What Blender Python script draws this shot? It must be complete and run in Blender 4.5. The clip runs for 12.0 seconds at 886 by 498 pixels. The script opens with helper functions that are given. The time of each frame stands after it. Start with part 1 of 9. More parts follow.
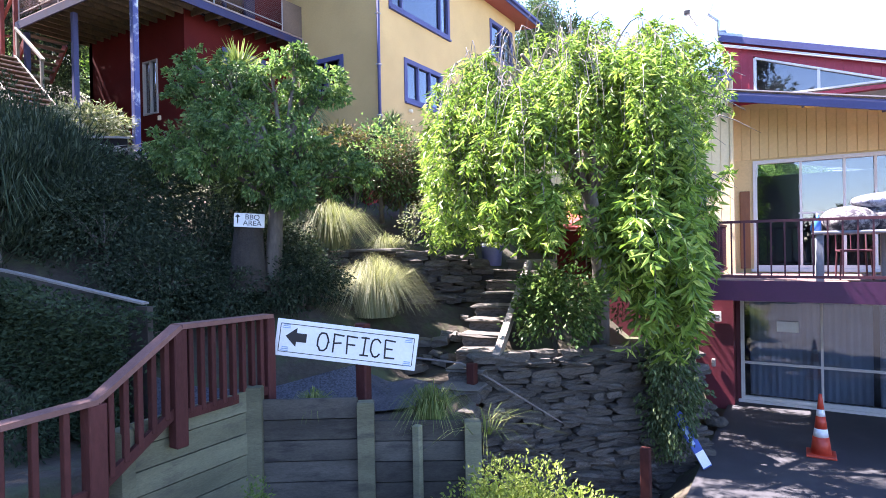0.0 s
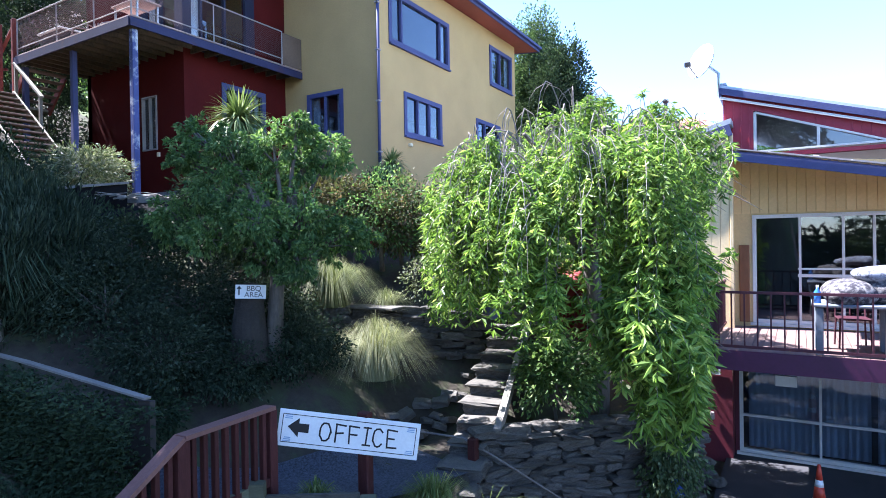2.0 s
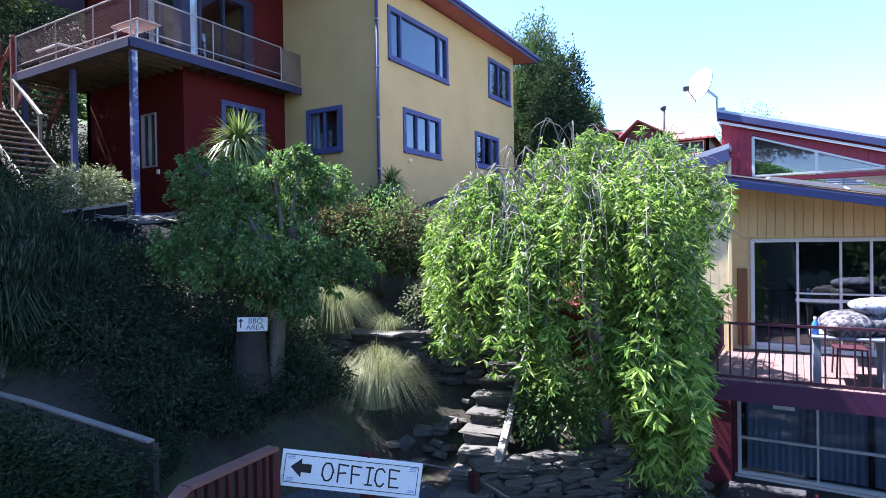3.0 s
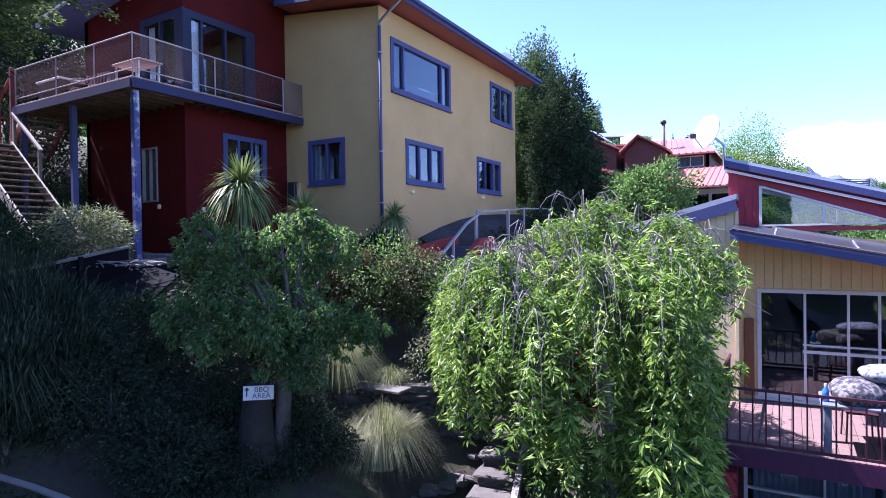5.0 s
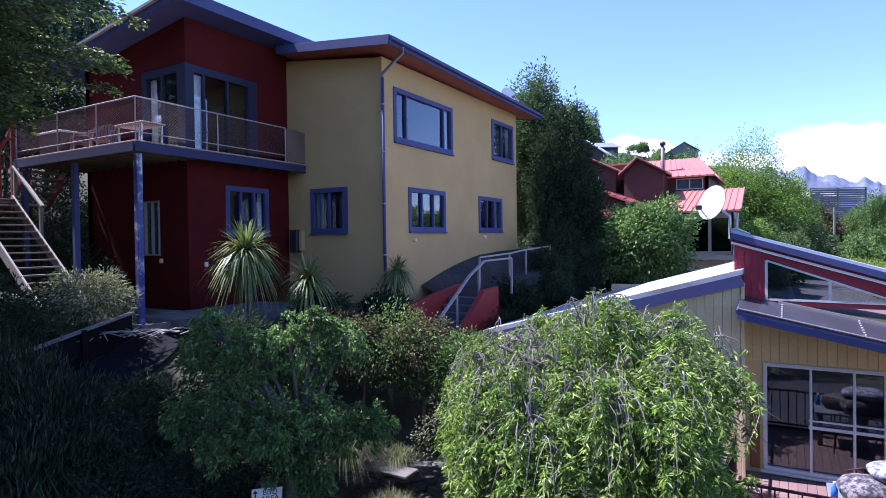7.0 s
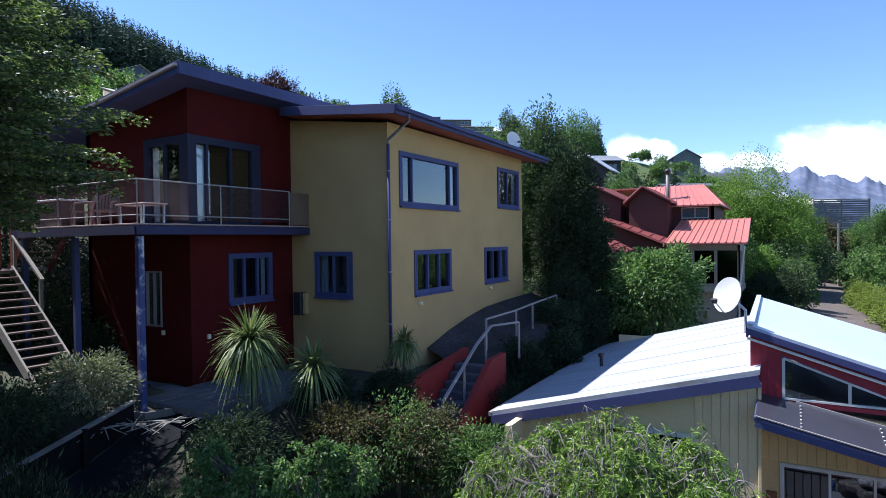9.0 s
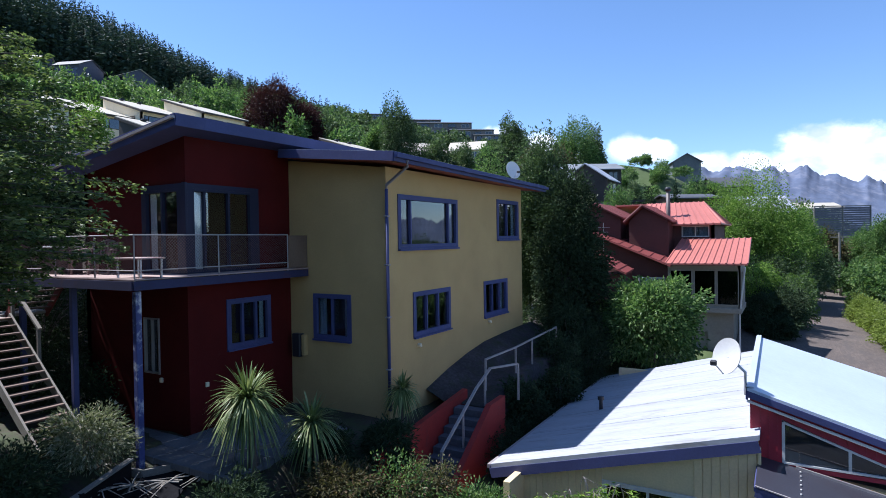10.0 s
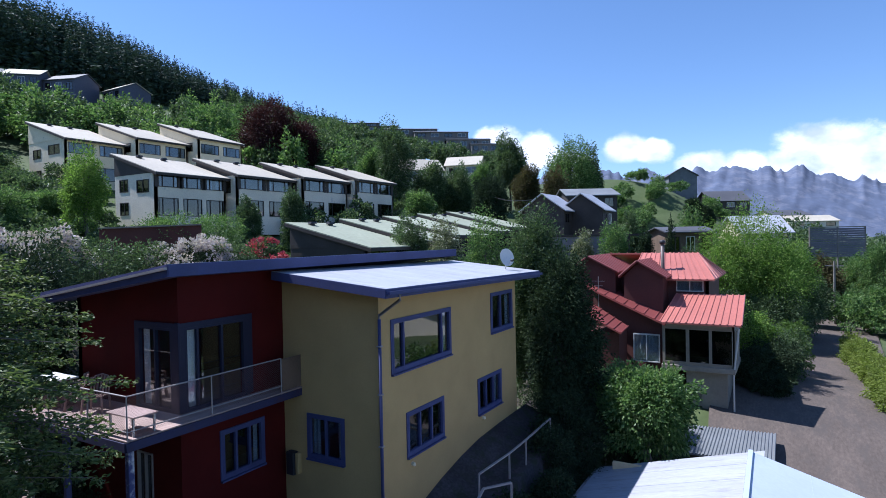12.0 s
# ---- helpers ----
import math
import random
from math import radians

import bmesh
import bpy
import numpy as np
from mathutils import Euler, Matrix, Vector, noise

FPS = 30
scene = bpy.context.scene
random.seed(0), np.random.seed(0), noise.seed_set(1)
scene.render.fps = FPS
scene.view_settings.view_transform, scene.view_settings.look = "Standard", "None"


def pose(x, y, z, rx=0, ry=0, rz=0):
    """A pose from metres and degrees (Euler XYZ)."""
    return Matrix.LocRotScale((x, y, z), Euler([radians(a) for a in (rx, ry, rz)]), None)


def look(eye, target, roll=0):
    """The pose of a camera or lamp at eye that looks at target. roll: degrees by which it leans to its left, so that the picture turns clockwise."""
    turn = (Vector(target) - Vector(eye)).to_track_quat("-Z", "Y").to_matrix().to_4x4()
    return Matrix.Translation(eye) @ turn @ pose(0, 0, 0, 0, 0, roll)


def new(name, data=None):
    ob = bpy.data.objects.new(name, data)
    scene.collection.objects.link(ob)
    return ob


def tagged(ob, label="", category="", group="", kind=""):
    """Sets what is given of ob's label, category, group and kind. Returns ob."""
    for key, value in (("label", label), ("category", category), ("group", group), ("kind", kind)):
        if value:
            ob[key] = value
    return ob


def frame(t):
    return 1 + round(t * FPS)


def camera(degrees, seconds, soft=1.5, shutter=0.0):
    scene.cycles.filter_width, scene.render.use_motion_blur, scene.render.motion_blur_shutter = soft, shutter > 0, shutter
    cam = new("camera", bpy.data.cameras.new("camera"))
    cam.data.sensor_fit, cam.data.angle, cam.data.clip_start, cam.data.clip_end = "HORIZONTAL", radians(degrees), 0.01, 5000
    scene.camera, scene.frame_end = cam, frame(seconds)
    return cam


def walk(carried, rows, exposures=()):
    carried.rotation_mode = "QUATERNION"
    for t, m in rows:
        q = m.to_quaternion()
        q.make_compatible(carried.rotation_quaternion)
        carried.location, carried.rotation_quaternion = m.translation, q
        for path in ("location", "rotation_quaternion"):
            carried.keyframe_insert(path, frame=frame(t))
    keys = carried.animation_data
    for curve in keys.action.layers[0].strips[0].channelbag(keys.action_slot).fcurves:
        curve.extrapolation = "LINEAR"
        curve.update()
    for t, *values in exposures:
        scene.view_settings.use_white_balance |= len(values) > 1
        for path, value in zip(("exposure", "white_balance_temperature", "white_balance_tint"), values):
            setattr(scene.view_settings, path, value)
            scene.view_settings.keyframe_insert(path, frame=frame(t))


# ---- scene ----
cam = camera(73.7, 12.0, soft=0.9)
PATH = [
    (0, (0.038, -0.058, 3.606), (-1.003, 1.649, 3.594), -1.1),
    (0.5, (0.022, -0.056, 3.861), (-1.016, 1.654, 3.847), -1.1),
    (1, (0.015, -0.049, 4.156), (-1.021, 1.662, 4.141), -1.0),
    (1.5, (0.002, -0.056, 4.444), (-1.032, 1.656, 4.427), -1.0),
    (2, (0.003, -0.083, 4.666), (-1.03, 1.629, 4.648), -0.9),
    (2.5, (-0.011, -0.115, 4.915), (-1.04, 1.6, 4.896), -0.9),
    (3, (-0.012, -0.139, 5.155), (-1.038, 1.578, 5.133), -0.9),
    (5, (-0.188, -0.129, 6.141), (-1.206, 1.593, 6.115), -0.8),
    (5.5, (-0.252, -0.123, 6.487), (-1.266, 1.601, 6.461), -0.8),
    (6, (-0.26, -0.141, 6.877), (-1.27, 1.585, 6.85), -0.7),
    (6.5, (-0.284, -0.156, 7.251), (-1.293, 1.571, 7.223), -0.7),
    (7, (-0.353, -0.164, 7.597), (-1.361, 1.563, 7.568), -0.8),
    (9, (-0.618, 0.033, 9.454), (-1.629, 1.759, 9.424), -0.8),
    (9.5, (-0.636, 0.073, 10.04), (-1.651, 1.796, 10.008), -0.8),
    (10, (-0.59, 0.131, 10.668), (-1.603, 1.855, 10.637), -0.9),
    (10.5, (-0.55, 0.209, 11.398), (-1.557, 1.936, 11.367), -0.9),
    (11, (-0.503, 0.189, 12.154), (-1.509, 1.917, 12.123), -1.0),
    (11.5, (-0.451, 0.193, 13.018), (-1.458, 1.921, 12.987), -1.1),
    (12, (-0.418, 0.212, 14.143), (-1.423, 1.94, 14.112), -1.1),
]
EXPOSURES = [(0.0, 3.25, 6350, 27), (1.5, 2.80, 5750, 17), (3.0, 2.36, 5600, 19), (5.5, 1.82, 5380, 36), (7.0, 1.50, 5450, 32), (9.5, 0.90, 5650, 13), (12.0, 0.64, 5480, 15)]
walk(cam, [(t, look(eye, target, roll)) for t, eye, target, roll in PATH], EXPOSURES)

# ---------------------------------------------------------------- light
SUN_DIR = Vector((-0.626, -0.095, 1.0)).normalized()
SUN_ELEV = math.asin(SUN_DIR.z)
sun = new("sun", bpy.data.lights.new("sun", "SUN"))
sun.data.energy, sun.data.angle, sun.data.color = 5.0, radians(0.55), (1.0, 0.95, 0.87)
sun.matrix_world = look((0, 0, 60), tuple(Vector((0, 0, 60)) - SUN_DIR))

world = bpy.data.worlds.new("sky")
scene.world = world
world.use_nodes = True
wn, wl = world.node_tree.nodes, world.node_tree.links
wn.clear()
sky = wn.new("ShaderNodeTexSky")
sky.sky_type, sky.sun_disc = "NISHITA", False
sky.sun_elevation = SUN_ELEV
sky.sun_rotation = math.atan2(SUN_DIR.x, SUN_DIR.y)
sky.altitude, sky.air_density, sky.dust_density, sky.ozone_density = 600, 1.0, 0.08, 4.6
wtc = wn.new("ShaderNodeTexCoord")
wsep = wn.new("ShaderNodeSeparateXYZ")
wl.new(wtc.outputs["Generated"], wsep.inputs[0])
# cumulus banks low over the far ranges
wmap = wn.new("ShaderNodeMapping")
wmap.inputs["Scale"].default_value = (1.0, 1.0, 1.5)
wl.new(wtc.outputs["Generated"], wmap.inputs[0])
wno = wn.new("ShaderNodeTexNoise")
wno.inputs["Scale"].default_value, wno.inputs["Detail"].default_value, wno.inputs["Roughness"].default_value = 15.0, 10.0, 0.6
wl.new(wmap.outputs[0], wno.inputs["Vector"])


def world_math(op, a, b):
    m = wn.new("ShaderNodeMath")
    m.operation = op
    for i, q in enumerate((a, b)):
        if isinstance(q, (int, float)):
            m.inputs[i].default_value = q
        else:
            wl.new(q, m.inputs[i])
    return m.outputs[0]


bank = None
for across, rise, size in ((0.12, 0.160, 0.045), (0.18, 0.142, 0.052), (0.24, 0.122, 0.040), (0.335, 0.150, 0.038), (0.38, 0.143, 0.032), (0.47, 0.112, 0.042), (0.55, 0.108, 0.05), (0.62, 0.112, 0.055), (0.68, 0.132, 0.078), (0.78, 0.115, 0.08), (1.3, 0.12, 0.12), (-2.2, 0.25, 0.4), (-6.0, 0.2, 0.35)):
    d = Vector((-0.5215 + 0.8532 * across, 0.8532 + 0.5215 * across, rise)).normalized()
    vm = wn.new("ShaderNodeVectorMath")
    vm.operation = "DISTANCE"
    vm.inputs[1].default_value = (d.x, d.y, d.z * 1.5)
    wl.new(wmap.outputs[0], vm.inputs[0])
    v = world_math("SUBTRACT", 1.0, world_math("DIVIDE", vm.outputs["Value"], size))
    bank = v if bank is None else world_math("MAXIMUM", bank, v)
cloud = world_math("ADD", bank, world_math("MULTIPLY", world_math("SUBTRACT", wno.outputs["Fac"], 0.5), 1.25))
wmask = wn.new("ShaderNodeMapRange")
wmask.interpolation_type = "SMOOTHSTEP"
wmask.inputs["From Min"].default_value, wmask.inputs["From Max"].default_value = -0.06, 0.42
wl.new(cloud, wmask.inputs["Value"])
wmix = wn.new("ShaderNodeMix")
wmix.data_type = "RGBA"
wl.new(wmask.outputs[0], wmix.inputs["Factor"])
wl.new(sky.outputs[0], wmix.inputs["A"])
wno2 = wn.new("ShaderNodeTexNoise")
wno2.inputs["Scale"].default_value, wno2.inputs["Detail"].default_value = 17.0, 7.0
wl.new(wmap.outputs[0], wno2.inputs["Vector"])
wcol = wn.new("ShaderNodeValToRGB")
wcol.color_ramp.elements[0].position, wcol.color_ramp.elements[0].color = 0.30, (4.6, 5.2, 6.3, 1)
wcol.color_ramp.elements[1].position, wcol.color_ramp.elements[1].color = 0.62, (9.6, 9.8, 10.2, 1)
wl.new(wno2.outputs["Fac"], wcol.inputs[0])
wl.new(wcol.outputs[0], wmix.inputs["B"])
wbg = wn.new("ShaderNodeBackground")
wbg.inputs["Strength"].default_value = 0.103
wl.new(wmix.outputs["Result"], wbg.inputs["Color"])
wout = wn.new("ShaderNodeOutputWorld")
wl.new(wbg.outputs[0], wout.inputs["Surface"])


# ---------------------------------------------------------------- materials
def nodes_of(name):
    m = bpy.data.materials.new(name)
    m.use_nodes = True
    nt = m.node_tree
    return m, nt.nodes, nt.links, nt.nodes["Principled BSDF"]


def noise_node(n, l, vec, scale, detail=4.0, rough=0.55):
    t = n.new("ShaderNodeTexNoise")
    t.inputs["Scale"].default_value, t.inputs["Detail"].default_value, t.inputs["Roughness"].default_value = scale, detail, rough
    l.new(vec, t.inputs["Vector"])
    return t.outputs["Fac"]


def ramp(n, l, fac, stops):
    r = n.new("ShaderNodeValToRGB")
    els = r.color_ramp.elements
    while len(els) < len(stops):
        els.new(0.5)
    for e, (p, c) in zip(els, stops):
        e.position, e.color = p, (*c, 1)
    l.new(fac, r.inputs[0])
    return r.outputs["Color"]


def mixc(n, l, mode, fac, a, b):
    m = n.new("ShaderNodeMix")
    m.data_type, m.blend_type, m.clamp_factor = "RGBA", mode, True
    for sock, v in (("Factor", fac), ("A", a), ("B", b)):
        if isinstance(v, (int, float)):
            m.inputs[sock].default_value = v
        elif isinstance(v, tuple):
            m.inputs[sock].default_value = (*v, 1)
        else:
            l.new(v, m.inputs[sock])
    return m.outputs["Result"]


def surface(name, col, rough=0.6, var=0.18, big=0.9, small=22.0, fine=0.10, bump=0.15, bump_scale=60.0, metal=0.0,
            dirt=None, dirt_at=0.62, stretch=(1, 1, 1), piece=0.0, island=0.0, spec=0.5):
    """A painted or raw surface: colour with patches and grain, stains and a fine relief, in metres."""
    m, n, l, b = nodes_of(name)
    tc = n.new("ShaderNodeTexCoord")
    mp = n.new("ShaderNodeMapping")
    mp.inputs["Scale"].default_value = stretch
    l.new(tc.outputs["Object"], mp.inputs[0])
    v = mp.outputs[0]
    lo, hi = tuple(c * (1 - var) for c in col), tuple(min(1, c * (1 + var)) for c in col)
    c = ramp(n, l, noise_node(n, l, v, big, 5), [(0.3, lo), (0.7, hi)])
    g = ramp(n, l, noise_node(n, l, v, small, 6, 0.65), [(0.3, (1 - 2 * fine,) * 3), (0.7, (1, 1, 1))])
    c = mixc(n, l, "MULTIPLY", 1.0, c, g)
    if dirt:
        f = ramp(n, l, noise_node(n, l, v, big * 2.7, 8, 0.7), [(dirt_at - 0.06, (0, 0, 0)), (dirt_at + 0.1, (1, 1, 1))])
        c = mixc(n, l, "MIX", f, c, dirt)
    for amount, node, out in ((piece, "ShaderNodeObjectInfo", "Random"), (island, "ShaderNodeNewGeometry", "Random Per Island")):
        if amount:
            o = n.new(node)
            c = mixc(n, l, "MULTIPLY", 1.0, c, ramp(n, l, o.outputs[out], [(0, (1 - amount,) * 3), (1, (1, 1, 1))]))
    l.new(c, b.inputs["Base Color"])
    b.inputs["Roughness"].default_value, b.inputs["Metallic"].default_value = rough, metal
    b.inputs["Specular IOR Level"].default_value = spec
    if bump:
        bn = n.new("ShaderNodeBump")
        bn.inputs["Strength"].default_value, bn.inputs["Distance"].default_value = bump, 0.02
        l.new(noise_node(n, l, v, bump_scale, 5, 0.6), bn.inputs["Height"])
        l.new(bn.outputs[0], b.inputs["Normal"])
    return m


def foliage(name, dark, light, glow=0.35, rough=0.55, tip=None, spec=0.22):
    """Leaves: each island its own shade, with light coming through the blade."""
    m, n, l, b = nodes_of(name)
    g = n.new("ShaderNodeNewGeometry")
    stops = [(0.0, dark), (0.75, light), (1.0, tip or light)]
    c = ramp(n, l, g.outputs["Random Per Island"], stops)
    tc = n.new("ShaderNodeTexCoord")
    p = ramp(n, l, noise_node(n, l, tc.outputs["Object"], 1.3, 3), [(0.3, (0.62,) * 3), (0.7, (1, 1, 1))])
    c = mixc(n, l, "MULTIPLY", 1.0, c, p)
    l.new(c, b.inputs["Base Color"])
    b.inputs["Roughness"].default_value = rough
    b.inputs["Specular IOR Level"].default_value = spec
    t = n.new("ShaderNodeBsdfTranslucent")
    l.new(mixc(n, l, "MULTIPLY", 1.0, c, (1.1, 1.2, 0.72)), t.inputs["Color"])
    s = n.new("ShaderNodeMixShader")
    s.inputs[0].default_value = glow
    l.new(b.outputs[0], s.inputs[1])
    l.new(t.outputs[0], s.inputs[2])
    l.new(s.outputs[0], n["Material Output"].inputs["Surface"])
    return m


def pane_material(name, tint=(0.75, 0.8, 0.85), lift=0.0):
    m, n, l, b = nodes_of(name)
    n.remove(b)
    tr = n.new("ShaderNodeBsdfTransparent")
    tr.inputs["Color"].default_value = (*tint, 1)
    gl = n.new("ShaderNodeBsdfGlossy")
    gl.inputs["Roughness"].default_value = 0.02
    lw = n.new("ShaderNodeLayerWeight")
    lw.inputs["Blend"].default_value = 0.5
    pw = n.new("ShaderNodeMath")
    pw.operation = "POWER"
    pw.inputs[1].default_value = 3.5
    l.new(lw.outputs["Facing"], pw.inputs[0])
    fr = n.new("ShaderNodeMath")
    fr.operation = "MULTIPLY_ADD"
    fr.inputs[1].default_value, fr.inputs[2].default_value = 0.88, 0.10
    l.new(pw.outputs[0], fr.inputs[0])
    tc = n.new("ShaderNodeTexCoord")
    bn = n.new("ShaderNodeBump")
    bn.inputs["Strength"].default_value, bn.inputs["Distance"].default_value = 0.03, 0.02
    l.new(noise_node(n, l, tc.outputs["Object"], 2.0, 2), bn.inputs["Height"])
    l.new(bn.outputs[0], gl.inputs["Normal"])
    mx = n.new("ShaderNodeMixShader")
    l.new(fr.outputs[0], mx.inputs[0])
    l.new(tr.outputs[0], mx.inputs[1])
    l.new(gl.outputs[0], mx.inputs[2])
    l.new(mx.outputs[0], n["Material Output"].inputs["Surface"])
    return m


YELLOW = surface("pale_yellow_render", (0.50, 0.34, 0.148), 0.85, 0.08, 0.7, 30, 0.06, 0.35, 45, dirt=(0.33, 0.26, 0.13), dirt_at=0.7, spec=0.2)
LODGE_YELLOW = surface("ochre_boards", (0.74, 0.53, 0.24), 0.6, 0.10, 0.8, 24, 0.08, 0.12, 50, piece=0.12)
CREAM_BOARD = surface("cream_boards", (0.86, 0.67, 0.39), 0.6, 0.08, 0.8, 24, 0.07, 0.12, 50, piece=0.10)
RED = surface("dark_red_paint", (0.088, 0.008, 0.007), 0.8, 0.18, 0.8, 26, 0.10, 0.2, 40, spec=0.15, dirt=(0.07, 0.014, 0.014), dirt_at=0.66)
CRIMSON = surface("crimson_boards", (0.33, 0.022, 0.045), 0.5, 0.12, 0.8, 20, 0.08, 0.1, 40, piece=0.15)
MAROON = surface("maroon_paint", (0.115, 0.012, 0.024), 0.55, 0.2, 0.8, 20, 0.1, 0.1, 40)
PURPLE = surface("purple_fascia_paint", (0.05, 0.005, 0.038), 0.5, 0.2, 1.1, 18, 0.1, 0.08, 30)
BLUE = surface("slate_blue_trim", (0.058, 0.065, 0.175), 0.7, 0.15, 1.0, 24, 0.1, 0.1, 40, dirt=(0.09, 0.085, 0.16), dirt_at=0.66)
BLUE_FLAKED = surface("flaking_blue_paint", (0.05, 0.06, 0.20), 0.55, 0.15, 1.0, 24, 0.1, 0.2, 40, dirt=(0.6, 0.6, 0.62), dirt_at=0.57)
WHITE = surface("white_aluminium", (0.62, 0.60, 0.57), 0.4, 0.05, 1.0, 20, 0.05, 0.05, 40)
WHITE_ROOF = surface("white_roof_sheet", (0.45, 0.46, 0.50), 0.5, 0.10, 0.7, 9, 0.12, 0.12, 14, dirt=(0.27, 0.255, 0.25), dirt_at=0.60, stretch=(0.35, 2.6, 1))
BLUE_ROOF = surface("pale_blue_roof_sheet", (0.48, 0.53, 0.62), 0.4, 0.08, 0.5, 9, 0.05, 0.1, 14, dirt=(0.36, 0.41, 0.49), dirt_at=0.68)
# the salmon sheet again, with the side gables' shade put into its colour
SHADE_ROOF = surface("salmon_ribbed_roof_shaded", (0.24, 0.058, 0.052), 0.55, 0.12, 0.3, 6, 0.08, 0.08, 12, island=0.16)
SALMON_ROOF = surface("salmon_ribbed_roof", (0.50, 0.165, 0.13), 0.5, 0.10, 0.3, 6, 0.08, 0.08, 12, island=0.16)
GREEN_ROOF = surface("weathered_pale_green_roof", (0.335, 0.36, 0.255), 0.7, 0.12, 0.15, 3, 0.12, 0.1, 8, dirt=(0.3, 0.3, 0.22))
SHED_ROOF = surface("weathered_grey_corrugated_sheet", (0.20, 0.21, 0.22), 0.6, 0.15, 0.4, 6, 0.1, 0.1, 8)
GREY_ROOF = surface("pale_grey_roof", (0.52, 0.465, 0.365), 0.6, 0.10, 0.15, 3, 0.1, 0.1, 8)
DARK_ROOF = surface("dark_roof_sheet", (0.09, 0.09, 0.10), 0.6, 0.2, 0.2, 4, 0.1, 0.1, 8)
BLOCK = surface("white_painted_block", (0.88, 0.765, 0.60), 0.8, 0.08, 0.3, 7, 0.08, 0.15, 9, dirt=(0.45, 0.42, 0.38), dirt_at=0.66)
CREAM_WALL = surface("cream_render", (0.86, 0.73, 0.51), 0.85, 0.08, 0.3, 7, 0.08, 0.1, 9, dirt=(0.42, 0.36, 0.27), dirt_at=0.66)
DARK_TIMBER = surface("dark_stained_timber", (0.06, 0.047, 0.04), 0.7, 0.25, 0.6, 12, 0.15, 0.15, 20)
CHALET_WALL = surface("brown_red_weatherboard", (0.10, 0.030, 0.025), 0.7, 0.2, 0.5, 12, 0.12, 0.15, 20)
INSIDE = surface("plain_interior_plaster", (0.17, 0.15, 0.14), 0.9, 0.1, 0.5, 8, 0.05, 0.0)
CURTAIN = surface("pale_curtain_cloth", (0.84, 0.83, 0.81), 0.9, 0.08, 1.5, 40, 0.1, 0.2, 90)
FENCE_RED = surface("red_brown_stained_timber", (0.088, 0.028, 0.025), 0.65, 0.22, 1.6, 30, 0.14, 0.25, 55, dirt=(0.10, 0.045, 0.04), dirt_at=0.64, stretch=(1, 1, 0.35), piece=0.3, spec=0.15)
RAIL_TOP = surface("weathered_rail_timber", (0.20, 0.09, 0.07), 0.7, 0.2, 1.6, 30, 0.14, 0.25, 55)
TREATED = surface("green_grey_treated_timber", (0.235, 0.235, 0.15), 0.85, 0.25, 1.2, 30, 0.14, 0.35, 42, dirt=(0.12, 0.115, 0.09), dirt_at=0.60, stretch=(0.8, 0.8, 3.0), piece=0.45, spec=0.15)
# darker tone of the treated timber, for the panels past the corner
TREATED_DARK = surface("darker_treated_timber", (0.105, 0.10, 0.085), 0.85, 0.3, 1.2, 30, 0.16, 0.35, 42, dirt=(0.05, 0.048, 0.045), dirt_at=0.56, stretch=(0.8, 0.8, 3.0), piece=0.4, spec=0.12)
GREY_WOOD = surface("silvered_timber", (0.25, 0.225, 0.195), 0.8, 0.2, 1.5, 26, 0.16, 0.3, 42, piece=0.15)
STAIR_WOOD = surface("pale_stair_timber", (0.38, 0.34, 0.29), 0.75, 0.15, 1.5, 26, 0.12, 0.2, 42, piece=0.15)
DECKING = surface("pinkish_decking", (0.46, 0.33, 0.29), 0.7, 0.15, 1.4, 22, 0.12, 0.2, 40, piece=0.18)
STONE = surface("grey_brown_schist", (0.185, 0.165, 0.145), 0.85, 0.3, 2.4, 28, 0.25, 1.0, 26, dirt=(0.06, 0.055, 0.045), dirt_at=0.54, piece=0.45)
STONE_PALE = surface("pale_schist_tread", (0.16, 0.145, 0.125), 0.85, 0.25, 2.2, 26, 0.2, 0.6, 26, dirt=(0.17, 0.15, 0.12), dirt_at=0.6, piece=0.3)
EARTH = surface("dry_garden_earth", (0.06, 0.048, 0.034), 0.95, 0.35, 0.5, 9, 0.2, 0.8, 16, dirt=(0.05, 0.065, 0.025), dirt_at=0.52)
ASPHALT = surface("worn_asphalt", (0.046, 0.046, 0.053), 0.85, 0.2, 0.4, 40, 0.14, 0.5, 90, dirt=(0.06, 0.058, 0.06), dirt_at=0.58)
ROAD_GRAVEL = surface("pinkish_grey_road", (0.135, 0.105, 0.086), 0.9, 0.2, 0.35, 5.0, 0.22, 0.6, 18, dirt=(0.085, 0.07, 0.06), dirt_at=0.55, stretch=(1.6, 0.5, 1))
GRAVEL = surface("blue_grey_gravel", (0.10, 0.105, 0.13), 0.9, 0.25, 1.0, 38, 0.42, 1.0, 45)
CONE_ORANGE = surface("orange_plastic", (0.55, 0.055, 0.025), 0.5, 0.12, 3, 30, 0.08, 0.05, 40)
METAL = surface("galvanised_steel", (0.55, 0.56, 0.58), 0.4, 0.1, 2, 30, 0.08, 0.05, 40, metal=0.8)
PALE_METAL = surface("pale_rail_paint", (0.36, 0.32, 0.31), 0.5, 0.12, 2, 30, 0.1, 0.05, 40)
DISH = surface("white_dish_enamel", (0.62, 0.62, 0.62), 0.35, 0.04, 1.5, 20, 0.04, 0.02, 30)
SIGN_WHITE = surface("white_sign_board", (0.80, 0.80, 0.79), 0.5, 0.04, 2.0, 30, 0.05, 0.04, 40, dirt=(0.66, 0.66, 0.66), dirt_at=0.7)
